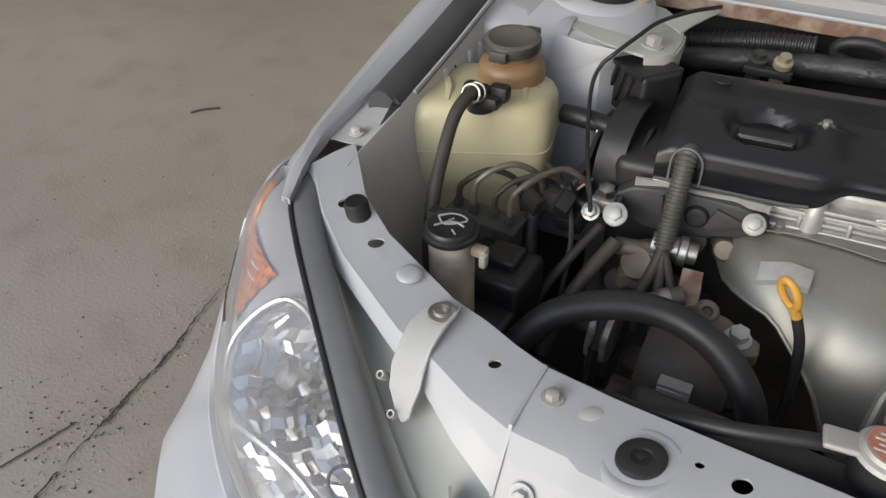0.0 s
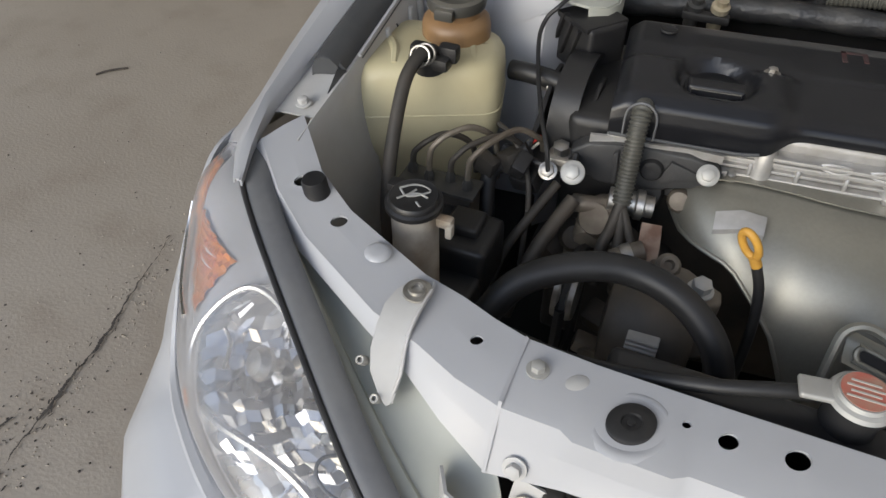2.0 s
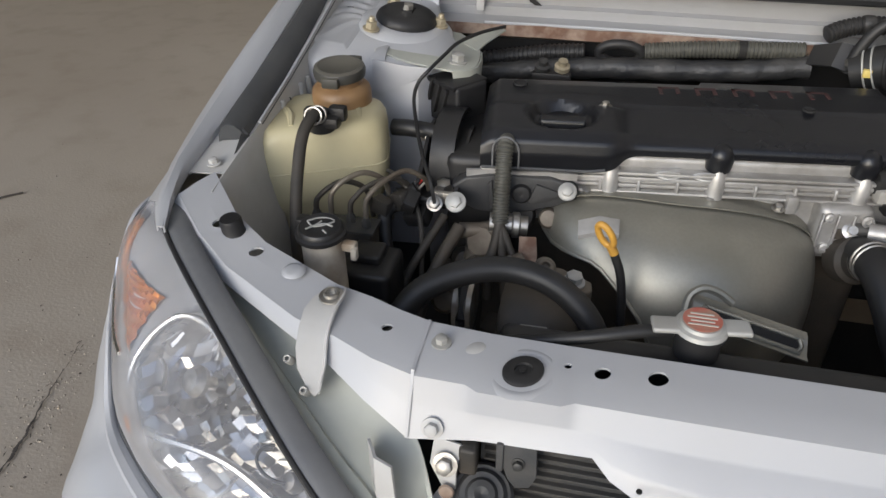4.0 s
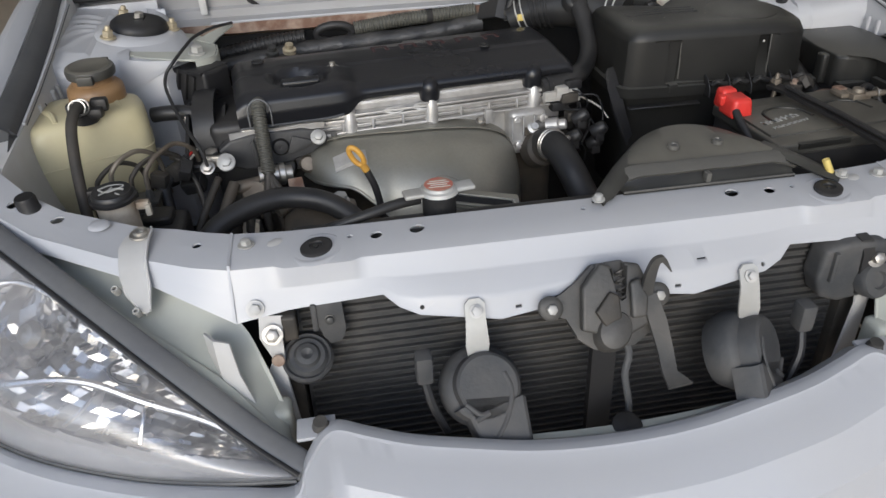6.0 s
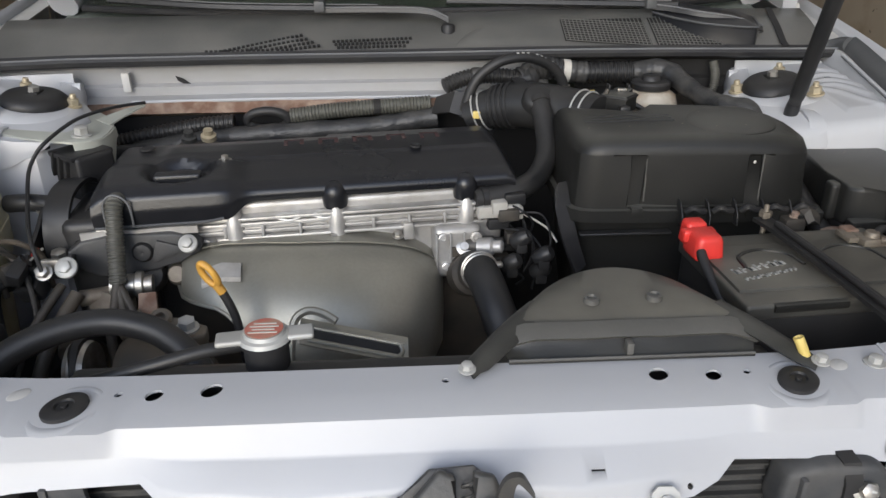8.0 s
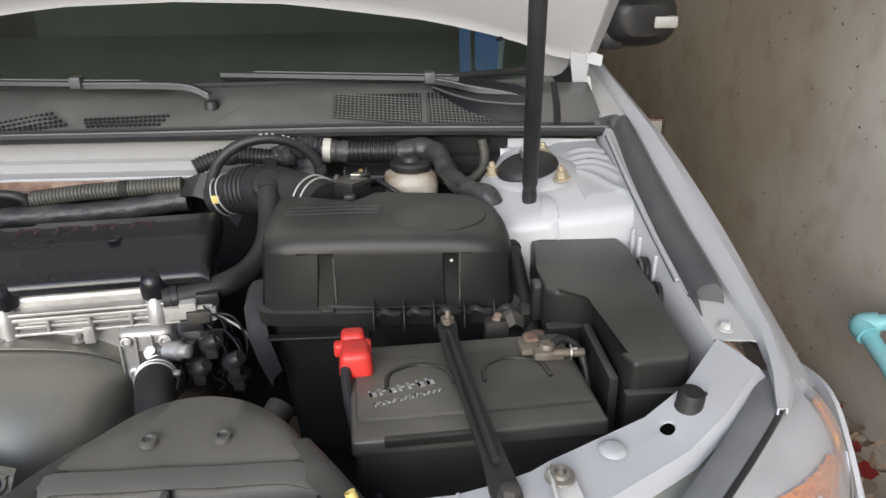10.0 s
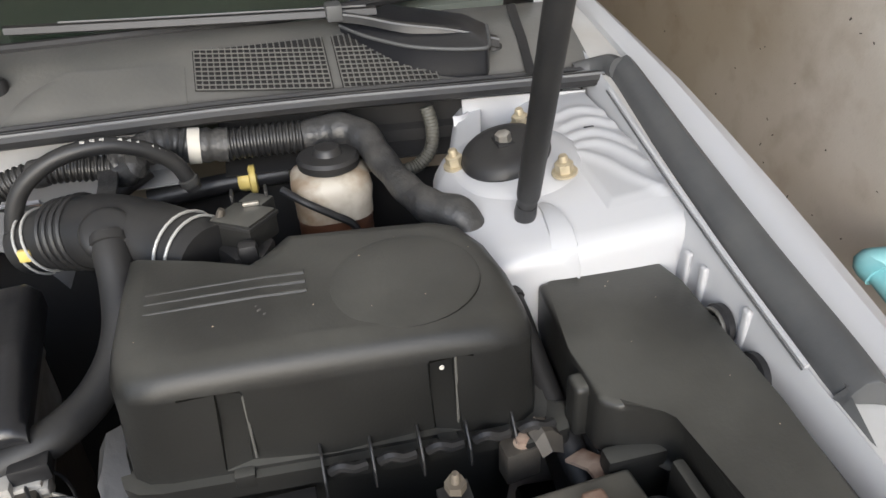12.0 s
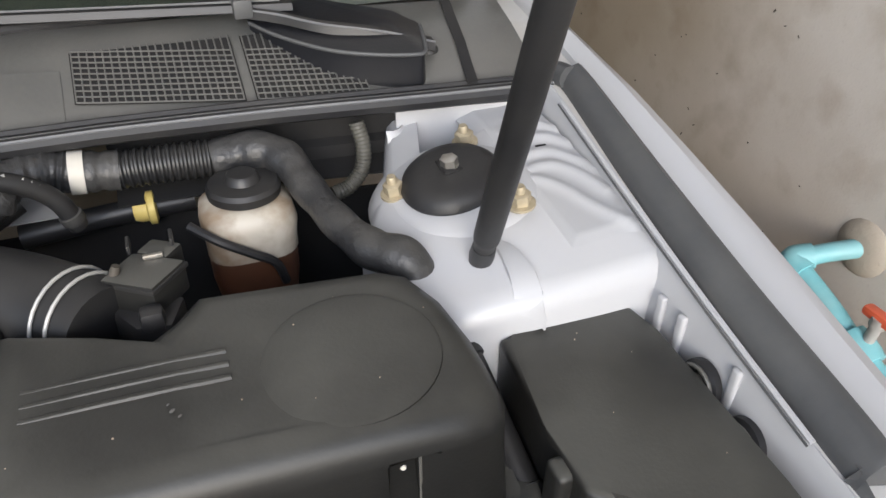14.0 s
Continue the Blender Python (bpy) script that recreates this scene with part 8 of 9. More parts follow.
yb = lathe([(0.009, -0.012), (0.011, -0.010), (0.013, -0.004), (0.013, 0.002), (0.017, 0.004), (0.017, 0.010), (0.012, 0.012)], (0.312, 0.785, 0.706), (1, 0, 0), 18)
part("yellow_cap", yb, YELLOW, brakeline, "pale yellow sensor collar")
part("clear_pipe", tube([(0.528, 0.765, 0.775), (0.532, 0.758, 0.752), (0.528, 0.752, 0.728), (0.512, 0.748, 0.712), (0.495, 0.745, 0.708)], 0.0075, 8, 12, ridge=0.0008, pitch=0.004), GREYLOOM, brakeline)

mc = thing("brake_fluid_reservoir", (0.405, 0.72, 0.62), "milky brake fluid reservoir with brown fluid and a black cap", "reservoir")
bm = bmesh.new()
ring_skin(bm, [rounded(0.362, 0.448, 0.685, 0.765, z, 0.026) for z in (0.685, 0.70)] + [rounded(0.360, 0.450, 0.683, 0.767, 0.715, 0.028), rounded(0.362, 0.447, 0.686, 0.764, 0.730, 0.03), rounded(0.375, 0.436, 0.697, 0.753, 0.738, 0.028)])
part("body", bm, MILKY, mc, angle=60)
bm = bmesh.new()
ring_skin(bm, [rounded(0.372, 0.440, 0.69, 0.76, 0.60, 0.024), rounded(0.363, 0.447, 0.686, 0.764, 0.66, 0.026), rounded(0.363, 0.447, 0.686, 0.764, 0.6855, 0.026)])
part("fluid", bm, FLUID, mc, "dark brown fluid showing through", angle=60)
mcap = lathe([(0.031, 0.0), (0.034, 0.002), (0.035, 0.010), (0.032, 0.014), (0.017, 0.0155), (0.015, 0.021), (0.013, 0.023), (0, 0.023)], (0.405, 0.724, 0.738), (0, 0, 1), 34)
part("cap", mcap, BLACK, mc, "black screw cap")
part("strap", tube([(0.350, 0.70, 0.728), (0.372, 0.682, 0.718), (0.40, 0.678, 0.70), (0.42, 0.678, 0.685), (0.428, 0.68, 0.66)], 0.0045, 8, 8), RUBBER, mc, "black rubber strap")

# ---- air filter box and intake ----
box = thing("air_filter_box", (0.36, 0.46, 0.45), "dusty black plastic air filter box", "air filter box")
OUT = [(0.205, 0.575), (0.2035, 0.52), (0.204, 0.45), (0.206, 0.424), (0.212, 0.405), (0.223, 0.396), (0.240, 0.392), (0.254, 0.3911), (0.2795, 0.3894), (0.2808, 0.3893), (0.2992, 0.3881), (0.3005, 0.3880), (0.36, 0.384), (0.4365, 0.3803), (0.4378, 0.3802), (0.4562, 0.3794), (0.4575, 0.3793), (0.472, 0.3786), (0.490, 0.378), (0.508, 0.3792), (0.519, 0.386), (0.5255, 0.400), (0.527, 0.420), (0.527, 0.45), (0.522, 0.505), (0.508, 0.545), (0.49, 0.557), (0.42, 0.562), (0.345, 0.568), (0.325, 0.545), (0.305, 0.53), (0.26, 0.552)]


def lid_ring(inset, z):
    cx, cy = 0.37, 0.47
    out = []
    for x, y in OUT:
        d = Vector((cx - x, cy - y))
        out.append((x + inset * math.copysign(1, cx - x) * min(1, abs(cx - x) / 0.08), y + inset * math.copysign(1, cy - y) * min(1, abs(cy - y) / 0.05), z(x, y) if callable(z) else z))
    return out


crown = lambda x, y: 0.752 + 0.004 * math.sin((x - 0.2) / 0.33 * math.pi) - 0.10 * max(0, 0.43 - y) * 0.5
GROOVE_X = (0.290, 0.447)


def grooved(ring):
    """A ring of the lid with its two clip recesses pressed in."""
    return [(x, y + (0.0065 if y < 0.42 and any(abs(x - g) < 0.0098 for g in GROOVE_X) else 0), z) for x, y, z in ring]


bm = bmesh.new()
ring_skin(bm, [lid_ring(-0.003, 0.652), lid_ring(-0.003, 0.6555), grooved(lid_ring(-0.003, 0.6565)), grooved(lid_ring(0.0, 0.70)), grooved(lid_ring(0.0008, 0.7265)), lid_ring(0.001, 0.7285), lid_ring(0.0022, lambda x, y: crown(x, y) - 0.018), lid_ring(0.0065, lambda x, y: crown(x, y) - 0.008), lid_ring(0.015, lambda x, y: crown(x, y) - 0.0015), lid_ring(0.026, crown)])
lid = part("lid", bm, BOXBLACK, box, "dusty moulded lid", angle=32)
for k in range(3):
    y = 0.498 - 0.013 * k
    part("moulded_rib", tube([(0.232, y, crown(0.232, y) - 0.0030), (0.30, y - 0.004, crown(0.3, y) - 0.0022), (0.358, y - 0.008, crown(0.36, y) - 0.0022)], 0.0026, 3, 8), BOXBLACK, lid)
part("moulded_disc", lathe([(0.064, -0.003), (0.063, 0.0005), (0.060, 0.0016), (0.02, 0.0018), (0.0, 0.0018)], (0.437, 0.458, 0.7530), (0, -0.03, 1), 44, None, 0.95), BOXBLACK, lid)
for k, (x, y, r_) in enumerate(((0.320, 0.446, 0.0022), (0.324, 0.440, 0.0016), (0.318, 0.452, 0.0012))):
    part("scuff", lathe([(r_, 0), (r_ * 0.6, 0.0003), (0, 0.0004)], (x, y, crown(x, y) - 0.0001), (0, 0, 1), 9, None, 0.6), COWL, lid, "pale scuff mark")
for gx, gy in ((0.290, 0.3885), (0.447, 0.3800)):
    part("clip_tip", rbox((gx - 0.008, gy - 0.012, 0.642), (gx + 0.008, gy - 0.001, 0.656), 0.002), BOXBLACK, lid)
    part("groove_lip", tube([(gx + 0.0105, gy - 0.0008, 0.662), (gx + 0.0105, gy + 0.0005, 0.70), (gx + 0.0105, gy + 0.0025, 0.731)], 0.0011, 4, 6), BANDGREY, lid, "thin pale lip of the recess")
part("dust_spot", lathe([(0.0022, 0), (0.0018, 0.0008), (0, 0.001)], (0.4475, 0.3858, 0.716), (0, -1, 0.1), 10), TAPE, lid)
bm = bmesh.new()
ring_skin(bm, [lid_ring(-0.010, 0.634), lid_ring(-0.011, 0.652)])
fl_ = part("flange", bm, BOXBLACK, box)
for k in range(5):
    x = 0.348 + 0.038 * k
    part("flange_rib", prism([(0.388, 0.634), (0.388, 0.668), (0.372, 0.664), (0.359, 0.650), (0.357, 0.634)], -0.0011, 0.0011, 0.0005, None, 1, Matrix(((0, 0, 1, x), (1, 0, 0, 0), (0, 1, 0, 0), (0, 0, 0, 1)))), BLACK, fl_)
    part("flange_scallop", tube([(x + 0.006, 0.366, 0.653), (x + 0.013, 0.362, 0.660), (x + 0.022, 0.362, 0.656), (x + 0.032, 0.365, 0.654)], 0.0045, 4, 8), BLACK, fl_)
part("torn_film", sheet([[(0.508, 0.366, 0.655), (0.512, 0.352, 0.650), (0.516, 0.344, 0.640)], [(0.516, 0.366, 0.664), (0.520, 0.354, 0.658), (0.524, 0.344, 0.645)], [(0.526, 0.368, 0.658), (0.529, 0.356, 0.655), (0.531, 0.346, 0.640)], [(0.534, 0.364, 0.650), (0.536, 0.354, 0.648), (0.535, 0.348, 0.636)]], 0.001), GRIME, box, "torn scrap of dirty film", 20)
bm = bmesh.new()
ring_skin(bm, [lid_ring(0.024, 0.42), lid_ring(0.006, 0.610), lid_ring(0.002, 0.634)])
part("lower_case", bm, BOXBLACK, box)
part("corner_lug", prism([(0.505, 0.352), (0.545, 0.36), (0.552, 0.39), (0.53, 0.40), (0.505, 0.392)], 0.632, 0.650, 0.003), BOXBLACK, box)
part("rusty_clip", prism([(0.488, 0.348), (0.518, 0.352), (0.522, 0.372), (0.500, 0.376), (0.486, 0.366)], 0.612, 0.6445, 0.003), GRIME, box, "rusty spring clip")
part("clip_bolt", bolt((0.504, 0.360, 0.6445), 0.0055, (0, -0.2, 1), 1.3), RUST, box)
part("tan_strap", sheet([[(0.535, 0.345, 0.632), (0.552, 0.350, 0.634)], [(0.545, 0.325, 0.640), (0.566, 0.328, 0.640)], [(0.552, 0.300, 0.634), (0.574, 0.302, 0.632)], [(0.560, 0.270, 0.618), (0.578, 0.272, 0.618)]], 0.003), RUST, box, "rust-stained tan cable strap")
part("side_lug", sheet([[(0.204, 0.440, 0.676), (0.190, 0.432, 0.676), (0.184, 0.424, 0.668)], [(0.203, 0.418, 0.664), (0.186, 0.410, 0.662), (0.181, 0.402, 0.652)], [(0.206, 0.398, 0.640), (0.190, 0.390, 0.634), (0.186, 0.382, 0.624)], [(0.214, 0.386, 0.606), (0.202, 0.378, 0.600), (0.199, 0.372, 0.590)], [(0.226, 0.380, 0.570), (0.216, 0.372, 0.565), (0.214, 0.366, 0.556)]], 0.005), RUBBER, box, "moulded side flange")
part("case_ledge", rbox((0.212, 0.3700, 0.6190), (0.340, 0.3830, 0.6225), 0.001, 1), BLACK, box)

part("red_clip", rbox((0.176, 0.262, 0.560), (0.196, 0.278, 0.572), 0.004, 3), VALVE, box, "small orange-red clip")
intake = thing("intake_duct", (0.18, 0.63, 0.65), "black ribbed rubber air intake duct with steel clamps", "duct")
part("elbow", tube([(0.278, 0.575, 0.726), (0.252, 0.604, 0.728), (0.216, 0.634, 0.730), (0.180, 0.660, 0.730), (0.148, 0.680, 0.724), (0.118, 0.695, 0.715), (0.085, 0.708, 0.700)], lambda u: 0.037 + 0.003 * math.sin(3 * u) - 0.009 * u * u, 8, 26), HOSE, intake)
for u, (p, d) in enumerate((((0.266, 0.590, 0.727), (0.7, -0.7, 0)), ((0.256, 0.600, 0.728), (0.7, -0.7, 0)), ((0.112, 0.697, 0.7125), (0.85, -0.35, 0.35)), ((0.102, 0.7015, 0.708), (0.85, -0.35, 0.35)))):
    nrm = Vector(d).normalized()
    ux = nrm.orthogonal().normalized()
    uy = nrm.cross(ux)
    part("clamp", tube([Vector(p) + (0.0395 if u < 2 else 0.0335) * (math.cos(a) * ux + math.sin(a) * uy) for a in [2 * math.pi * k / 28 for k in range(29)]], 0.0015, 1, 8), TRIM, intake, "thin steel clamp")
for k in range(4):
    p = Vector((0.155 - 0.0085 * k, 0.676 + 0.0047 * k, 0.7258 - 0.0022 * k))
    nrm = Vector((0.85, -0.45, 0.22)).normalized()
    ux = nrm.orthogonal().normalized()
    uy = nrm.cross(ux)
    part("bellows_rib", tube([p + (0.0365 - 0.0008 * k) * (math.cos(a) * ux + math.sin(a) * uy) for a in [2 * math.pi * j / 24 for j in range(25)]], 0.0035, 1, 8), HOSE, intake)
part("clamp_tab", rbox((0.088, 0.666, 0.706), (0.101, 0.674, 0.719), 0.003), YELLOW, intake, "yellow clamp mark")
part("branch_socket", lathe([(0.026, -0.01), (0.026, 0.004), (0.023, 0.010), (0.019, 0.012)], (0.189, 0.617, 0.750), (0.05, -0.5, 0.6), 24), HOSE, intake)
maf = thing("air_flow_sensor", (0.31, 0.57, 0.70), "black air flow sensor with a wiring plug", "sensor")
body_ = part("body", prism([(0.281, 0.590), (0.317, 0.566), (0.343, 0.596), (0.306, 0.620)], 0.735, 0.763, 0.003), BOXBLACK, maf)
part("lid_rim", prism([(0.280, 0.591), (0.317, 0.564), (0.345, 0.596), (0.306, 0.622)], 0.7565, 0.7605, 0.001), BLACK, body_)
part("shoulder", prism([(0.281, 0.588), (0.300, 0.556), (0.326, 0.552), (0.338, 0.585), (0.31, 0.60)], 0.700, 0.738, 0.006), BLACK, maf)
part("plug", prism([(0.308, 0.618), (0.330, 0.603), (0.343, 0.619), (0.321, 0.634)], 0.740, 0.764, 0.003), BOXBLACK, maf)
part("clip", rbox((0.313, 0.604, 0.763), (0.328, 0.608, 0.767), 0.001), STEEL, maf)
for x in (0.302, 0.334):
    part("prong", rbox((x, 0.617, 0.762), (x + 0.003, 0.634, 0.770), 0.001), BLACK, maf)
part("nose", rbox((0.304, 0.550, 0.733), (0.322, 0.566, 0.752), 0.006), BLACK, maf)
part("stud", lathe([(0.004, 0), (0.004, 0.03), (0.003, 0.034), (0, 0.034)], (0.282, 0.595, 0.738), (0.4, 0, 1), 10), GRIME, maf)
clamped_hose("breather_hose", [(0.189, 0.615, 0.750), (0.191, 0.598, 0.738), (0.194, 0.574, 0.716), (0.193, 0.545, 0.692), (0.184, 0.518, 0.674), (0.166, 0.488, 0.662), (0.140, 0.460, 0.658), (0.105, 0.446, 0.654), (0.070, 0.436, 0.652)], 0.0165, "thick black breather hose from the cover to the intake", seg=20, clamps=(0.05, 0.95), clamp_mat=BLACK)

# wires beside the cylinder head
wires = thing("injector_wiring", (0.14, 0.42, 0.55), "tangle of thin wires with grey connectors beside the engine", "wiring")
wr = random.Random(12)
for k in range(11):
    a = Vector((0.11 + 0.02 * wr.random(), 0.415 + 0.03 * wr.random(), 0.645 - 0.012 * k * wr.random()))
    mid_ = a + Vector((0.035 * wr.random() + 0.01, wr.uniform(-0.03, 0.02), wr.uniform(-0.005, 0.012)))
    end = a + Vector((wr.uniform(0.02, 0.07), wr.uniform(-0.03, 0.01), wr.uniform(-0.09, -0.03)))
    part("wire", tube([a, mid_, (mid_ + end) / 2 + Vector((0.01, 0, 0)), end], 0.0016, 6, 6), (RUBBER, WIREWHITE if k < 4 else RUBBER, RUBBER, BLACK)[k % 4], wires)
for p in ((0.135, 0.40, 0.605), (0.165, 0.385, 0.585), (0.12, 0.385, 0.575), (0.165, 0.40, 0.555)):
    cb = lathe([(0.010, -0.014), (0.012, -0.01), (0.012, 0.008), (0.008, 0.014), (0, 0.014)], p, (0.6, -0.3, 0.5), 14)
    rbox((p[0] - 0.008, p[1] - 0.010, p[2] - 0.02), (p[0] + 0.008, p[1] + 0.006, p[2] - 0.002), 0.003, 2, None, cb)
    part("connector", cb, BLACK, wires)
sensor2 = lathe([(0.013, 0), (0.013, 0.02), (0.009, 0.024), (0.009, 0.034), (0.006, 0.036), (0, 0.036)], (0.075, 0.405, 0.592), (0.9, -0.35, 0.15), 18)
part("sender", sensor2, ALLOY, wires)

# ---- battery ----
bat = thing("battery", (0.45, 0.21, 0.45), "dusty black car battery under a steel clamp bar", "battery")
BM_ = Matrix.Translation((0.452, 0.215, 0)) @ Matrix.Rotation(radians(4), 4, "Z")
part("case", rbox((-0.122, -0.088, 0.45), (0.122, 0.086, 0.640), 0.006, 3, BM_), BLACK, bat)
topb = rbox((-0.126, -0.090, 0.630), (0.126, 0.088, 0.649), 0.005, 3, BM_)
rbox((-0.120, -0.060, 0.645), (0.120, 0.050, 0.653), 0.004, 2, BM_, topb)
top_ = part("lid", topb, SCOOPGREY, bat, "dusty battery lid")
for sx_ in (-0.052, 0.052):
    part("moulded_arc", tube([BM_ @ Vector((sx_ - 0.036, -0.012, 0.653)), BM_ @ Vector((sx_ - 0.030, 0.018, 0.653)), BM_ @ Vector((sx_, 0.032, 0.653)), BM_ @ Vector((sx_ + 0.030, 0.018, 0.653)), BM_ @ Vector((sx_ + 0.036, -0.012, 0.653))], 0.0026, 8, 8), BOXBLACK, top_)
pr = random.Random(3)
for row, (y0, n, wd) in enumerate(((-0.016, 7, 0.0085), (-0.033, 12, 0.0048))):  # faded print
    for k in range(n):
        x = -0.105 + (0.0105 if row == 0 else 0.0062) * k
        pb = rbox((x, y0, 0.6528), (x + wd * 0.35, y0 + (0.012 if row == 0 else 0.006), 0.6538), 0, 1, BM_ @ Matrix.Rotation(radians(0), 4, "Z"))
        rbox((x, y0 + (0.006 if pr.random() > 0.5 else 0), 0.6528), (x + wd * 0.9, y0 + (0.008 if row == 0 else 0.003), 0.6538), 0, 1, BM_, pb)
        bmesh.ops.transform(pb, matrix=BM_ @ Matrix.Translation((-0.07, -0.02, 0)) @ Matrix.Rotation(radians(14), 4, "Z") @ Matrix.Translation((0.07, 0.02, 0)) @ BM_.inverted(), verts=pb.verts[:])
        part("faded_print", pb, INK, top_)
part("front_step", rbox((-0.095, -0.093, 0.640), (-0.01, -0.085, 0.6495), 0.002, 2, BM_), BOXBLACK, top_)
rb = rbox((-0.137, 0.016, 0.648), (-0.099, 0.060, 0.680), 0.009, 4, BM_, None, 0.84)
rbox((-0.135, 0.052, 0.653), (-0.105, 0.078, 0.684), 0.007, 4, BM_, rb, 0.85)
rbox((-0.141, 0.044, 0.662), (-0.100, 0.058, 0.678), 0.004, 3, BM_, rb)
part("terminal_cover", rb, RED, bat, "red plastic terminal cover")
tmb = lathe([(0.009, 0), (0.009, 0.018), (0.0075, 0.02), (0, 0.02)], BM_ @ Vector((0.094, 0.03, 0.650)), (0, 0, 1), 18)
rbox((0.078, 0.018, 0.653), (0.112, 0.044, 0.664), 0.003, 2, BM_, tmb)
rbox((0.066, 0.030, 0.655), (0.084, 0.060, 0.662), 0.002, 2, BM_, tmb)
lathe([(0.005, 0), (0.005, 0.032), (0.004, 0.034), (0, 0.034)], BM_ @ Vector((0.100, 0.022, 0.661)), (1, -0.1, 0.05), 10, tmb)
part("terminal_clamp", tmb, TANCAST, bat, "corroded brass terminal clamp")
part("clamp_nut", bolt(BM_ @ Vector((0.118, 0.020, 0.662)), 0.006, (1, -0.1, 0.05)), STEEL, bat)
part("terminal_crust", rbox((0.074, 0.048, 0.652), (0.092, 0.068, 0.664), 0.004, 3, BM_), RUST, bat, "rusty cable lug")
hold = thing("battery_clamp", (0.45, 0.16, 0.66), "black steel battery clamp bar with hooked ends", "clamp")
part("bar", sheet([[(0.424, 0.318, 0.664), (0.448, 0.322, 0.664)], [(0.427, 0.27, 0.668), (0.447, 0.272, 0.668)], [(0.440, 0.16, 0.666), (0.459, 0.161, 0.666)], [(0.450, 0.07, 0.662), (0.472, 0.07, 0.662)], [(0.453, 0.030, 0.656), (0.480, 0.030, 0.656)], [(0.458, 0.012, 0.652), (0.478, 0.012, 0.652)]], 0.005), BLACK, hold)
part("bar_rib", tube([(0.437, 0.28, 0.671), (0.450, 0.16, 0.670), (0.462, 0.06, 0.666)], 0.0045, 4, 8), BLACK, hold)
part("bolt", bolt((0.469, 0.024, 0.656), 0.0085, (0, 0, 1), 1.3), LATCH, hold)
rod = lathe([(0.0035, -0.12), (0.0035, 0.014), (0.0025, 0.016), (0, 0.016)], (0.437, 0.312, 0.668), (0, 0, 1), 10)
lathe([(0.008, 0), (0.008, 0.007)], (0.437, 0.312, 0.668), (0, 0, 1), 6, rod)
part("hook_rod", rod, TANCAST, hold)
hose("battery_cable", [(0.332, 0.245, 0.672), (0.322, 0.225, 0.660), (0.33, 0.18, 0.630), (0.345, 0.14, 0.600), (0.37, 0.10, 0.55)], 0.006, "black battery cable running down beside the case", RUBBER, 12)
hose("battery_cable", [(0.545, 0.25, 0.664), (0.565, 0.262, 0.668), (0.585, 0.255, 0.65), (0.59, 0.22, 0.60)], 0.005, "dark earth cable from the battery", RUBBER, 12)

# ---- fuse box ----
fuse = thing("fuse_box", (0.63, 0.34, 0.50), "dusty black fuse box with a stepped lid", "fuse box")
FO = [(0.567, 0.497), (0.590, 0.497), (0.606, 0.510), (0.690, 0.507), (0.694, 0.46), (0.686, 0.30), (0.678, 0.180), (0.670, 0.166), (0.612, 0.160), (0.605, 0.178), (0.609, 0.308), (0.601, 0.320), (0.568, 0.329), (0.556, 0.340), (0.558, 0.40)]
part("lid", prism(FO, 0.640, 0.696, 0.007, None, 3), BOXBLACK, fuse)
part("base", prism([((x - 0.625) * 0.95 + 0.625, (y - 0.335) * 0.97 + 0.335) for x, y in FO], 0.50, 0.640, 0.003), BLACK, fuse)
part("latch_tab", rbox((0.546, 0.356, 0.640), (0.562, 0.378, 0.692), 0.006, 3), BOXBLACK, fuse)
part("skirt", rbox((0.556, 0.312, 0.60), (0.606, 0.330, 0.655), 0.005), BOXBLACK, fuse)
part("wall_rib", rbox((0.592, 0.17, 0.60), (0.602, 0.29, 0.672), 0.003), BOXBLACK, fuse)
part("wall_rib", rbox((0.604, 0.152, 0.60), (0.672, 0.164, 0.664), 0.003), BOXBLACK, fuse)
clamped_hose("box_duct", [(0.525, 0.545, 0.705), (0.540, 0.50, 0.682), (0.543, 0.44, 0.655), (0.546, 0.38, 0.630), (0.553, 0.32, 0.60)], 0.013, "black cable duct between filter box and fuse box", BLACK, 12, (0.25, 0.7), RUBBER)

# ---- intake scoop on the radiator support ----
scoop = thing("air_scoop", (0.19, 0.05, 0.62), "dusty dark grey plastic air scoop on the radiator support", "air scoop")
faces = {"top": [], "rim_band": [], "front_face": []}
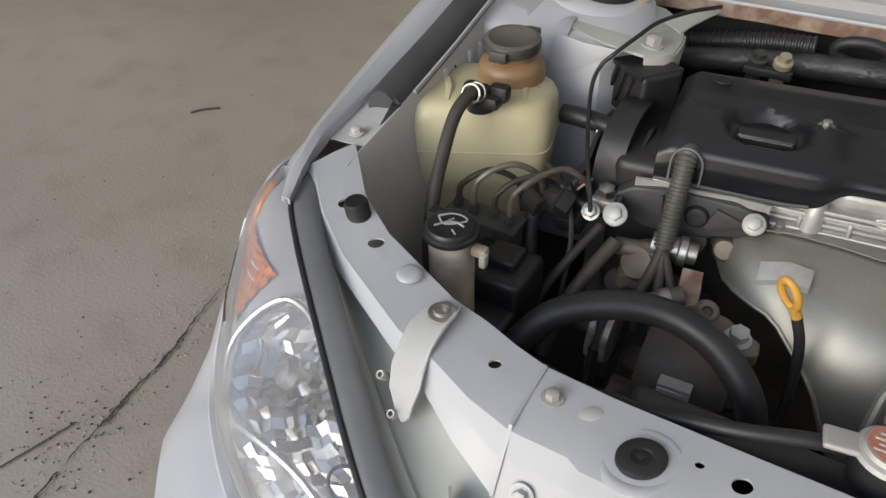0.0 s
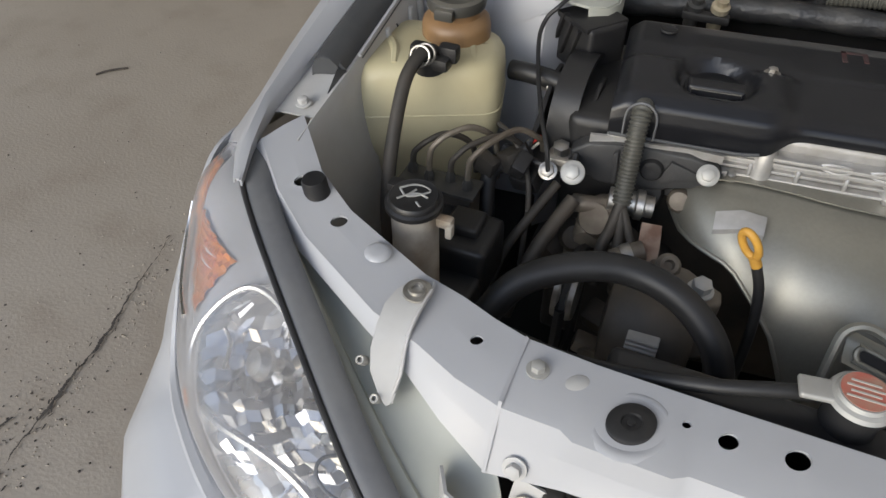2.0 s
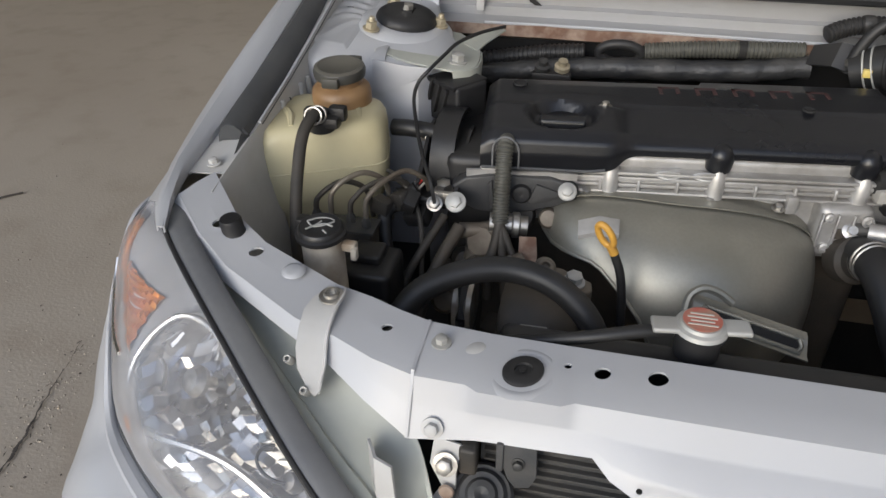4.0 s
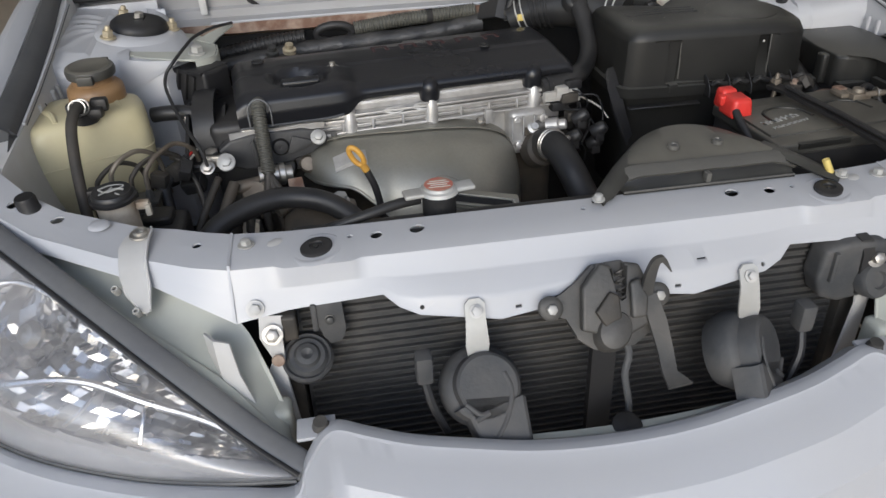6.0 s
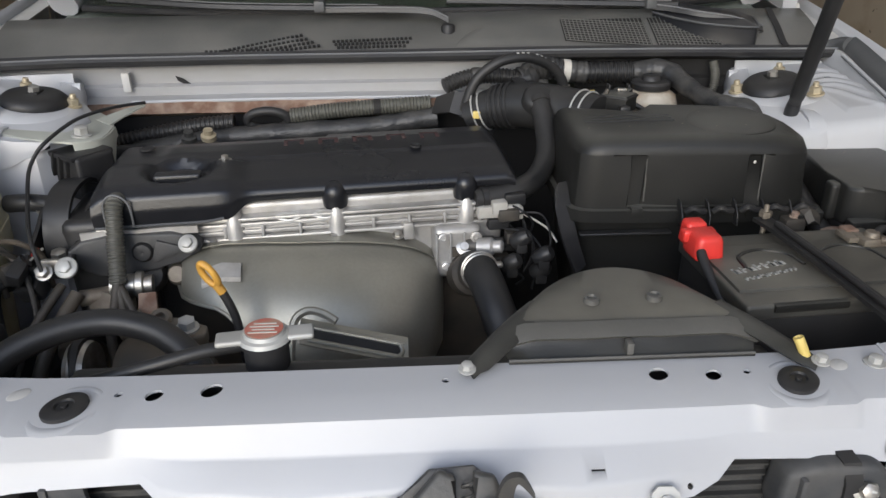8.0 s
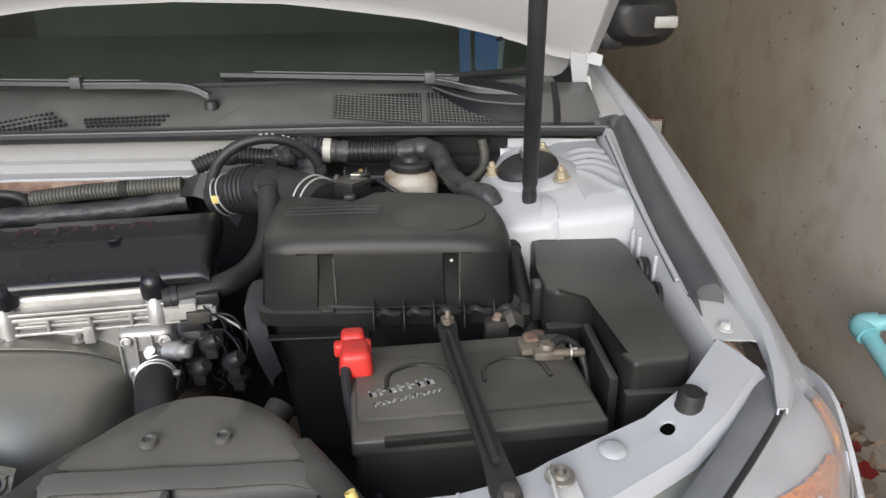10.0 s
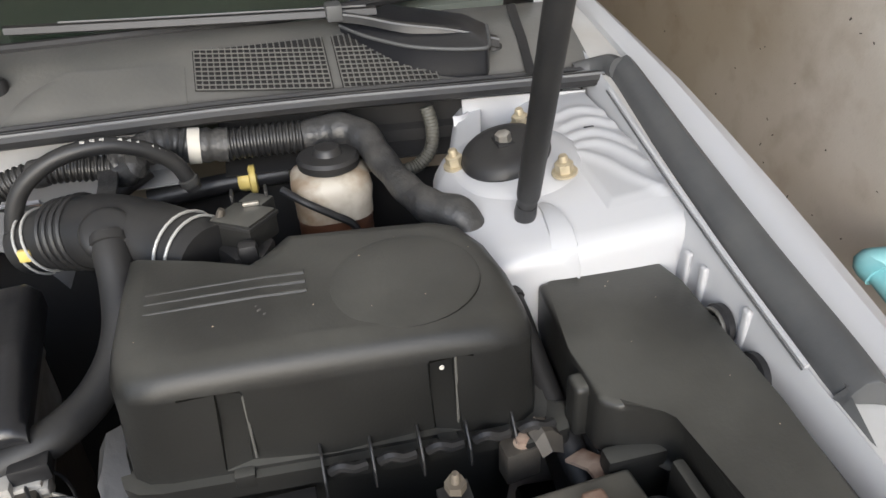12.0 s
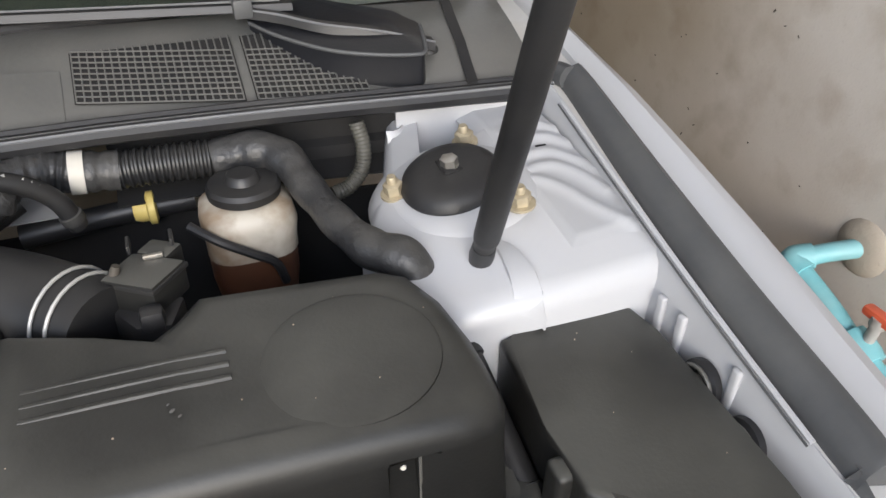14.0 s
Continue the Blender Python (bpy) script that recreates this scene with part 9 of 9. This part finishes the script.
for k in range(25):
    u = k / 24
    e = min(1.0, math.sin(math.pi * (0.03 + 0.94 * u)) ** 0.5)
    g = min(1.0, 7 * u + 0.12, 7 * (1 - u) + 0.12) ** 0.6
    wob = 0.0012 * noise.noise((u * 9, 2.2, 0.4))
    xf, xb, xr = 0.068 + 0.236 * u, 0.052 + 0.272 * u, 0.092 + 0.200 * u
    low_, mid_ = Vector((xf, 0.0355, 0.6470)), Vector((xf * 0.6 + xb * 0.4, 0.045 + wob, 0.650 + 0.014 * g))
    up_, back_ = Vector((xb, 0.064 + wob, 0.650 + 0.021 * g)), Vector((xr, 0.074 + 0.082 * e, 0.652 + 0.029 * e))
    faces["front_face"].append([low_ + Vector((0, -0.004, 0.001)), low_, low_.lerp(mid_, 0.5) + Vector((0, 0.006, 0)), mid_ + Vector((0, 0.003, -0.003))])
    faces["rim_band"].append([mid_ + Vector((0, 0.003, -0.004)), mid_, mid_.lerp(up_, 0.5) + Vector((0, -0.002, 0.002)), up_, up_ + Vector((0, 0.003, -0.003))])
    faces["top"].append([up_ + Vector((0, 0.002, -0.004)), up_.lerp(back_, 0.15) + Vector((0, 0, 0.001)), up_.lerp(back_, 0.55) + Vector((0, 0, 0.004 * e)), back_, back_ + Vector((0, 0.007, -0.006)), back_ + Vector((0, 0.008, -0.05))])
for name_, mat_ in (("top", SCOOPGREY), ("rim_band", BANDGREY), ("front_face", BOXBLACK)):
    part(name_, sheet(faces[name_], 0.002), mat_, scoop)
part("bottom_lip", tube([(0.068 + 0.236 * k / 8, 0.0325, 0.6490) for k in range(9)], 0.0016, 2, 6), BANDGREY, scoop, "worn lower lip")
part("mid_rib", rbox((0.180, 0.033, 0.650), (0.187, 0.045, 0.663), 0.002), BANDGREY, scoop)
for x, y in ((0.158, 0.092), (0.222, 0.094)):
    part("rivet", lathe([(0.0085, -0.003), (0.0075, 0.002), (0.005, 0.0025), (0.004, 0.0), (0, 0.0)], (x, y, 0.6795), (0, -0.1, 1), 16), BANDGREY, scoop)
for pts in ([(0.110, 0.098, 0.672), (0.078, 0.066, 0.667), (0.050, 0.038, 0.658), (0.027, 0.015, 0.6505)], [(0.284, 0.090, 0.671), (0.312, 0.056, 0.665), (0.336, 0.028, 0.657), (0.354, 0.008, 0.6505)]):
    line_ = spline(pts, 4)
    leg = []
    for k, p in enumerate(line_):
        u_ = k / (len(line_) - 1)
        w_ = 0.0165 * (1 - 0.25 * u_) * (1 if u_ < 0.9 else 0.72)
        d_ = (line_[min(k + 1, len(line_) - 1)] - line_[max(k - 1, 0)]).normalized()
        side_ = Vector((d_.y, -d_.x, 0)).normalized() * w_
        leg.append([p - side_ + Vector((0, 0, -0.003)), p - side_ * 0.7, p + Vector((0, 0, 0.002)), p + side_ * 0.7, p + side_ + Vector((0, 0, -0.003))])
    part("leg", sheet(leg, 0.003), BOXBLACK, scoop)
    part("bolt", bolt(Vector(pts[-1]) + Vector((0, 0, 0.003)), 0.0055, (0, -0.1, 1), 1.5), TRIM, scoop)
part("yellow_tie", lathe([(0.0048, 0), (0.0048, 0.020), (0.003, 0.017), (0, 0.017)], (0.345, 0.018, 0.653), (-0.45, 0.3, 1), 12), YELLOW, scoop, "yellow plastic clip")
part("heat_wrap", tube([(0.23, 0.33, 0.55), (0.20, 0.28, 0.52), (0.16, 0.25, 0.50)], 0.018, 6, 12), GRIME, car)

# ---- dust specks on the plastic lids ----
sp = random.Random(5)
bm = bmesh.new()
for _ in range(8):
    x, y = sp.uniform(0.225, 0.515), sp.uniform(0.41, 0.53)
    r_ = sp.uniform(0.0003, 0.0008)
    if abs(x - 0.31) < 0.05 and y > 0.50:
        continue
    lathe([(r_, 0), (r_ * 0.6, 0.0005), (0, 0.0006)], (x, y, crown(x, y) + 0.0003), (0, 0, 1), 6, bm, sp.uniform(0.5, 1.0))
for _ in range(8):
    x, y = sp.uniform(0.61, 0.675), sp.uniform(0.19, 0.49)
    r_ = sp.uniform(0.0003, 0.0008)
    lathe([(r_, 0), (r_ * 0.6, 0.0005), (0, 0.0006)], (x, y, 0.6963), (0, 0, 1), 6, bm, sp.uniform(0.5, 1.0))
single("dust_specks", bm, PETAL, "pale specks of dust on the black lids", "dust", kind="stuff")
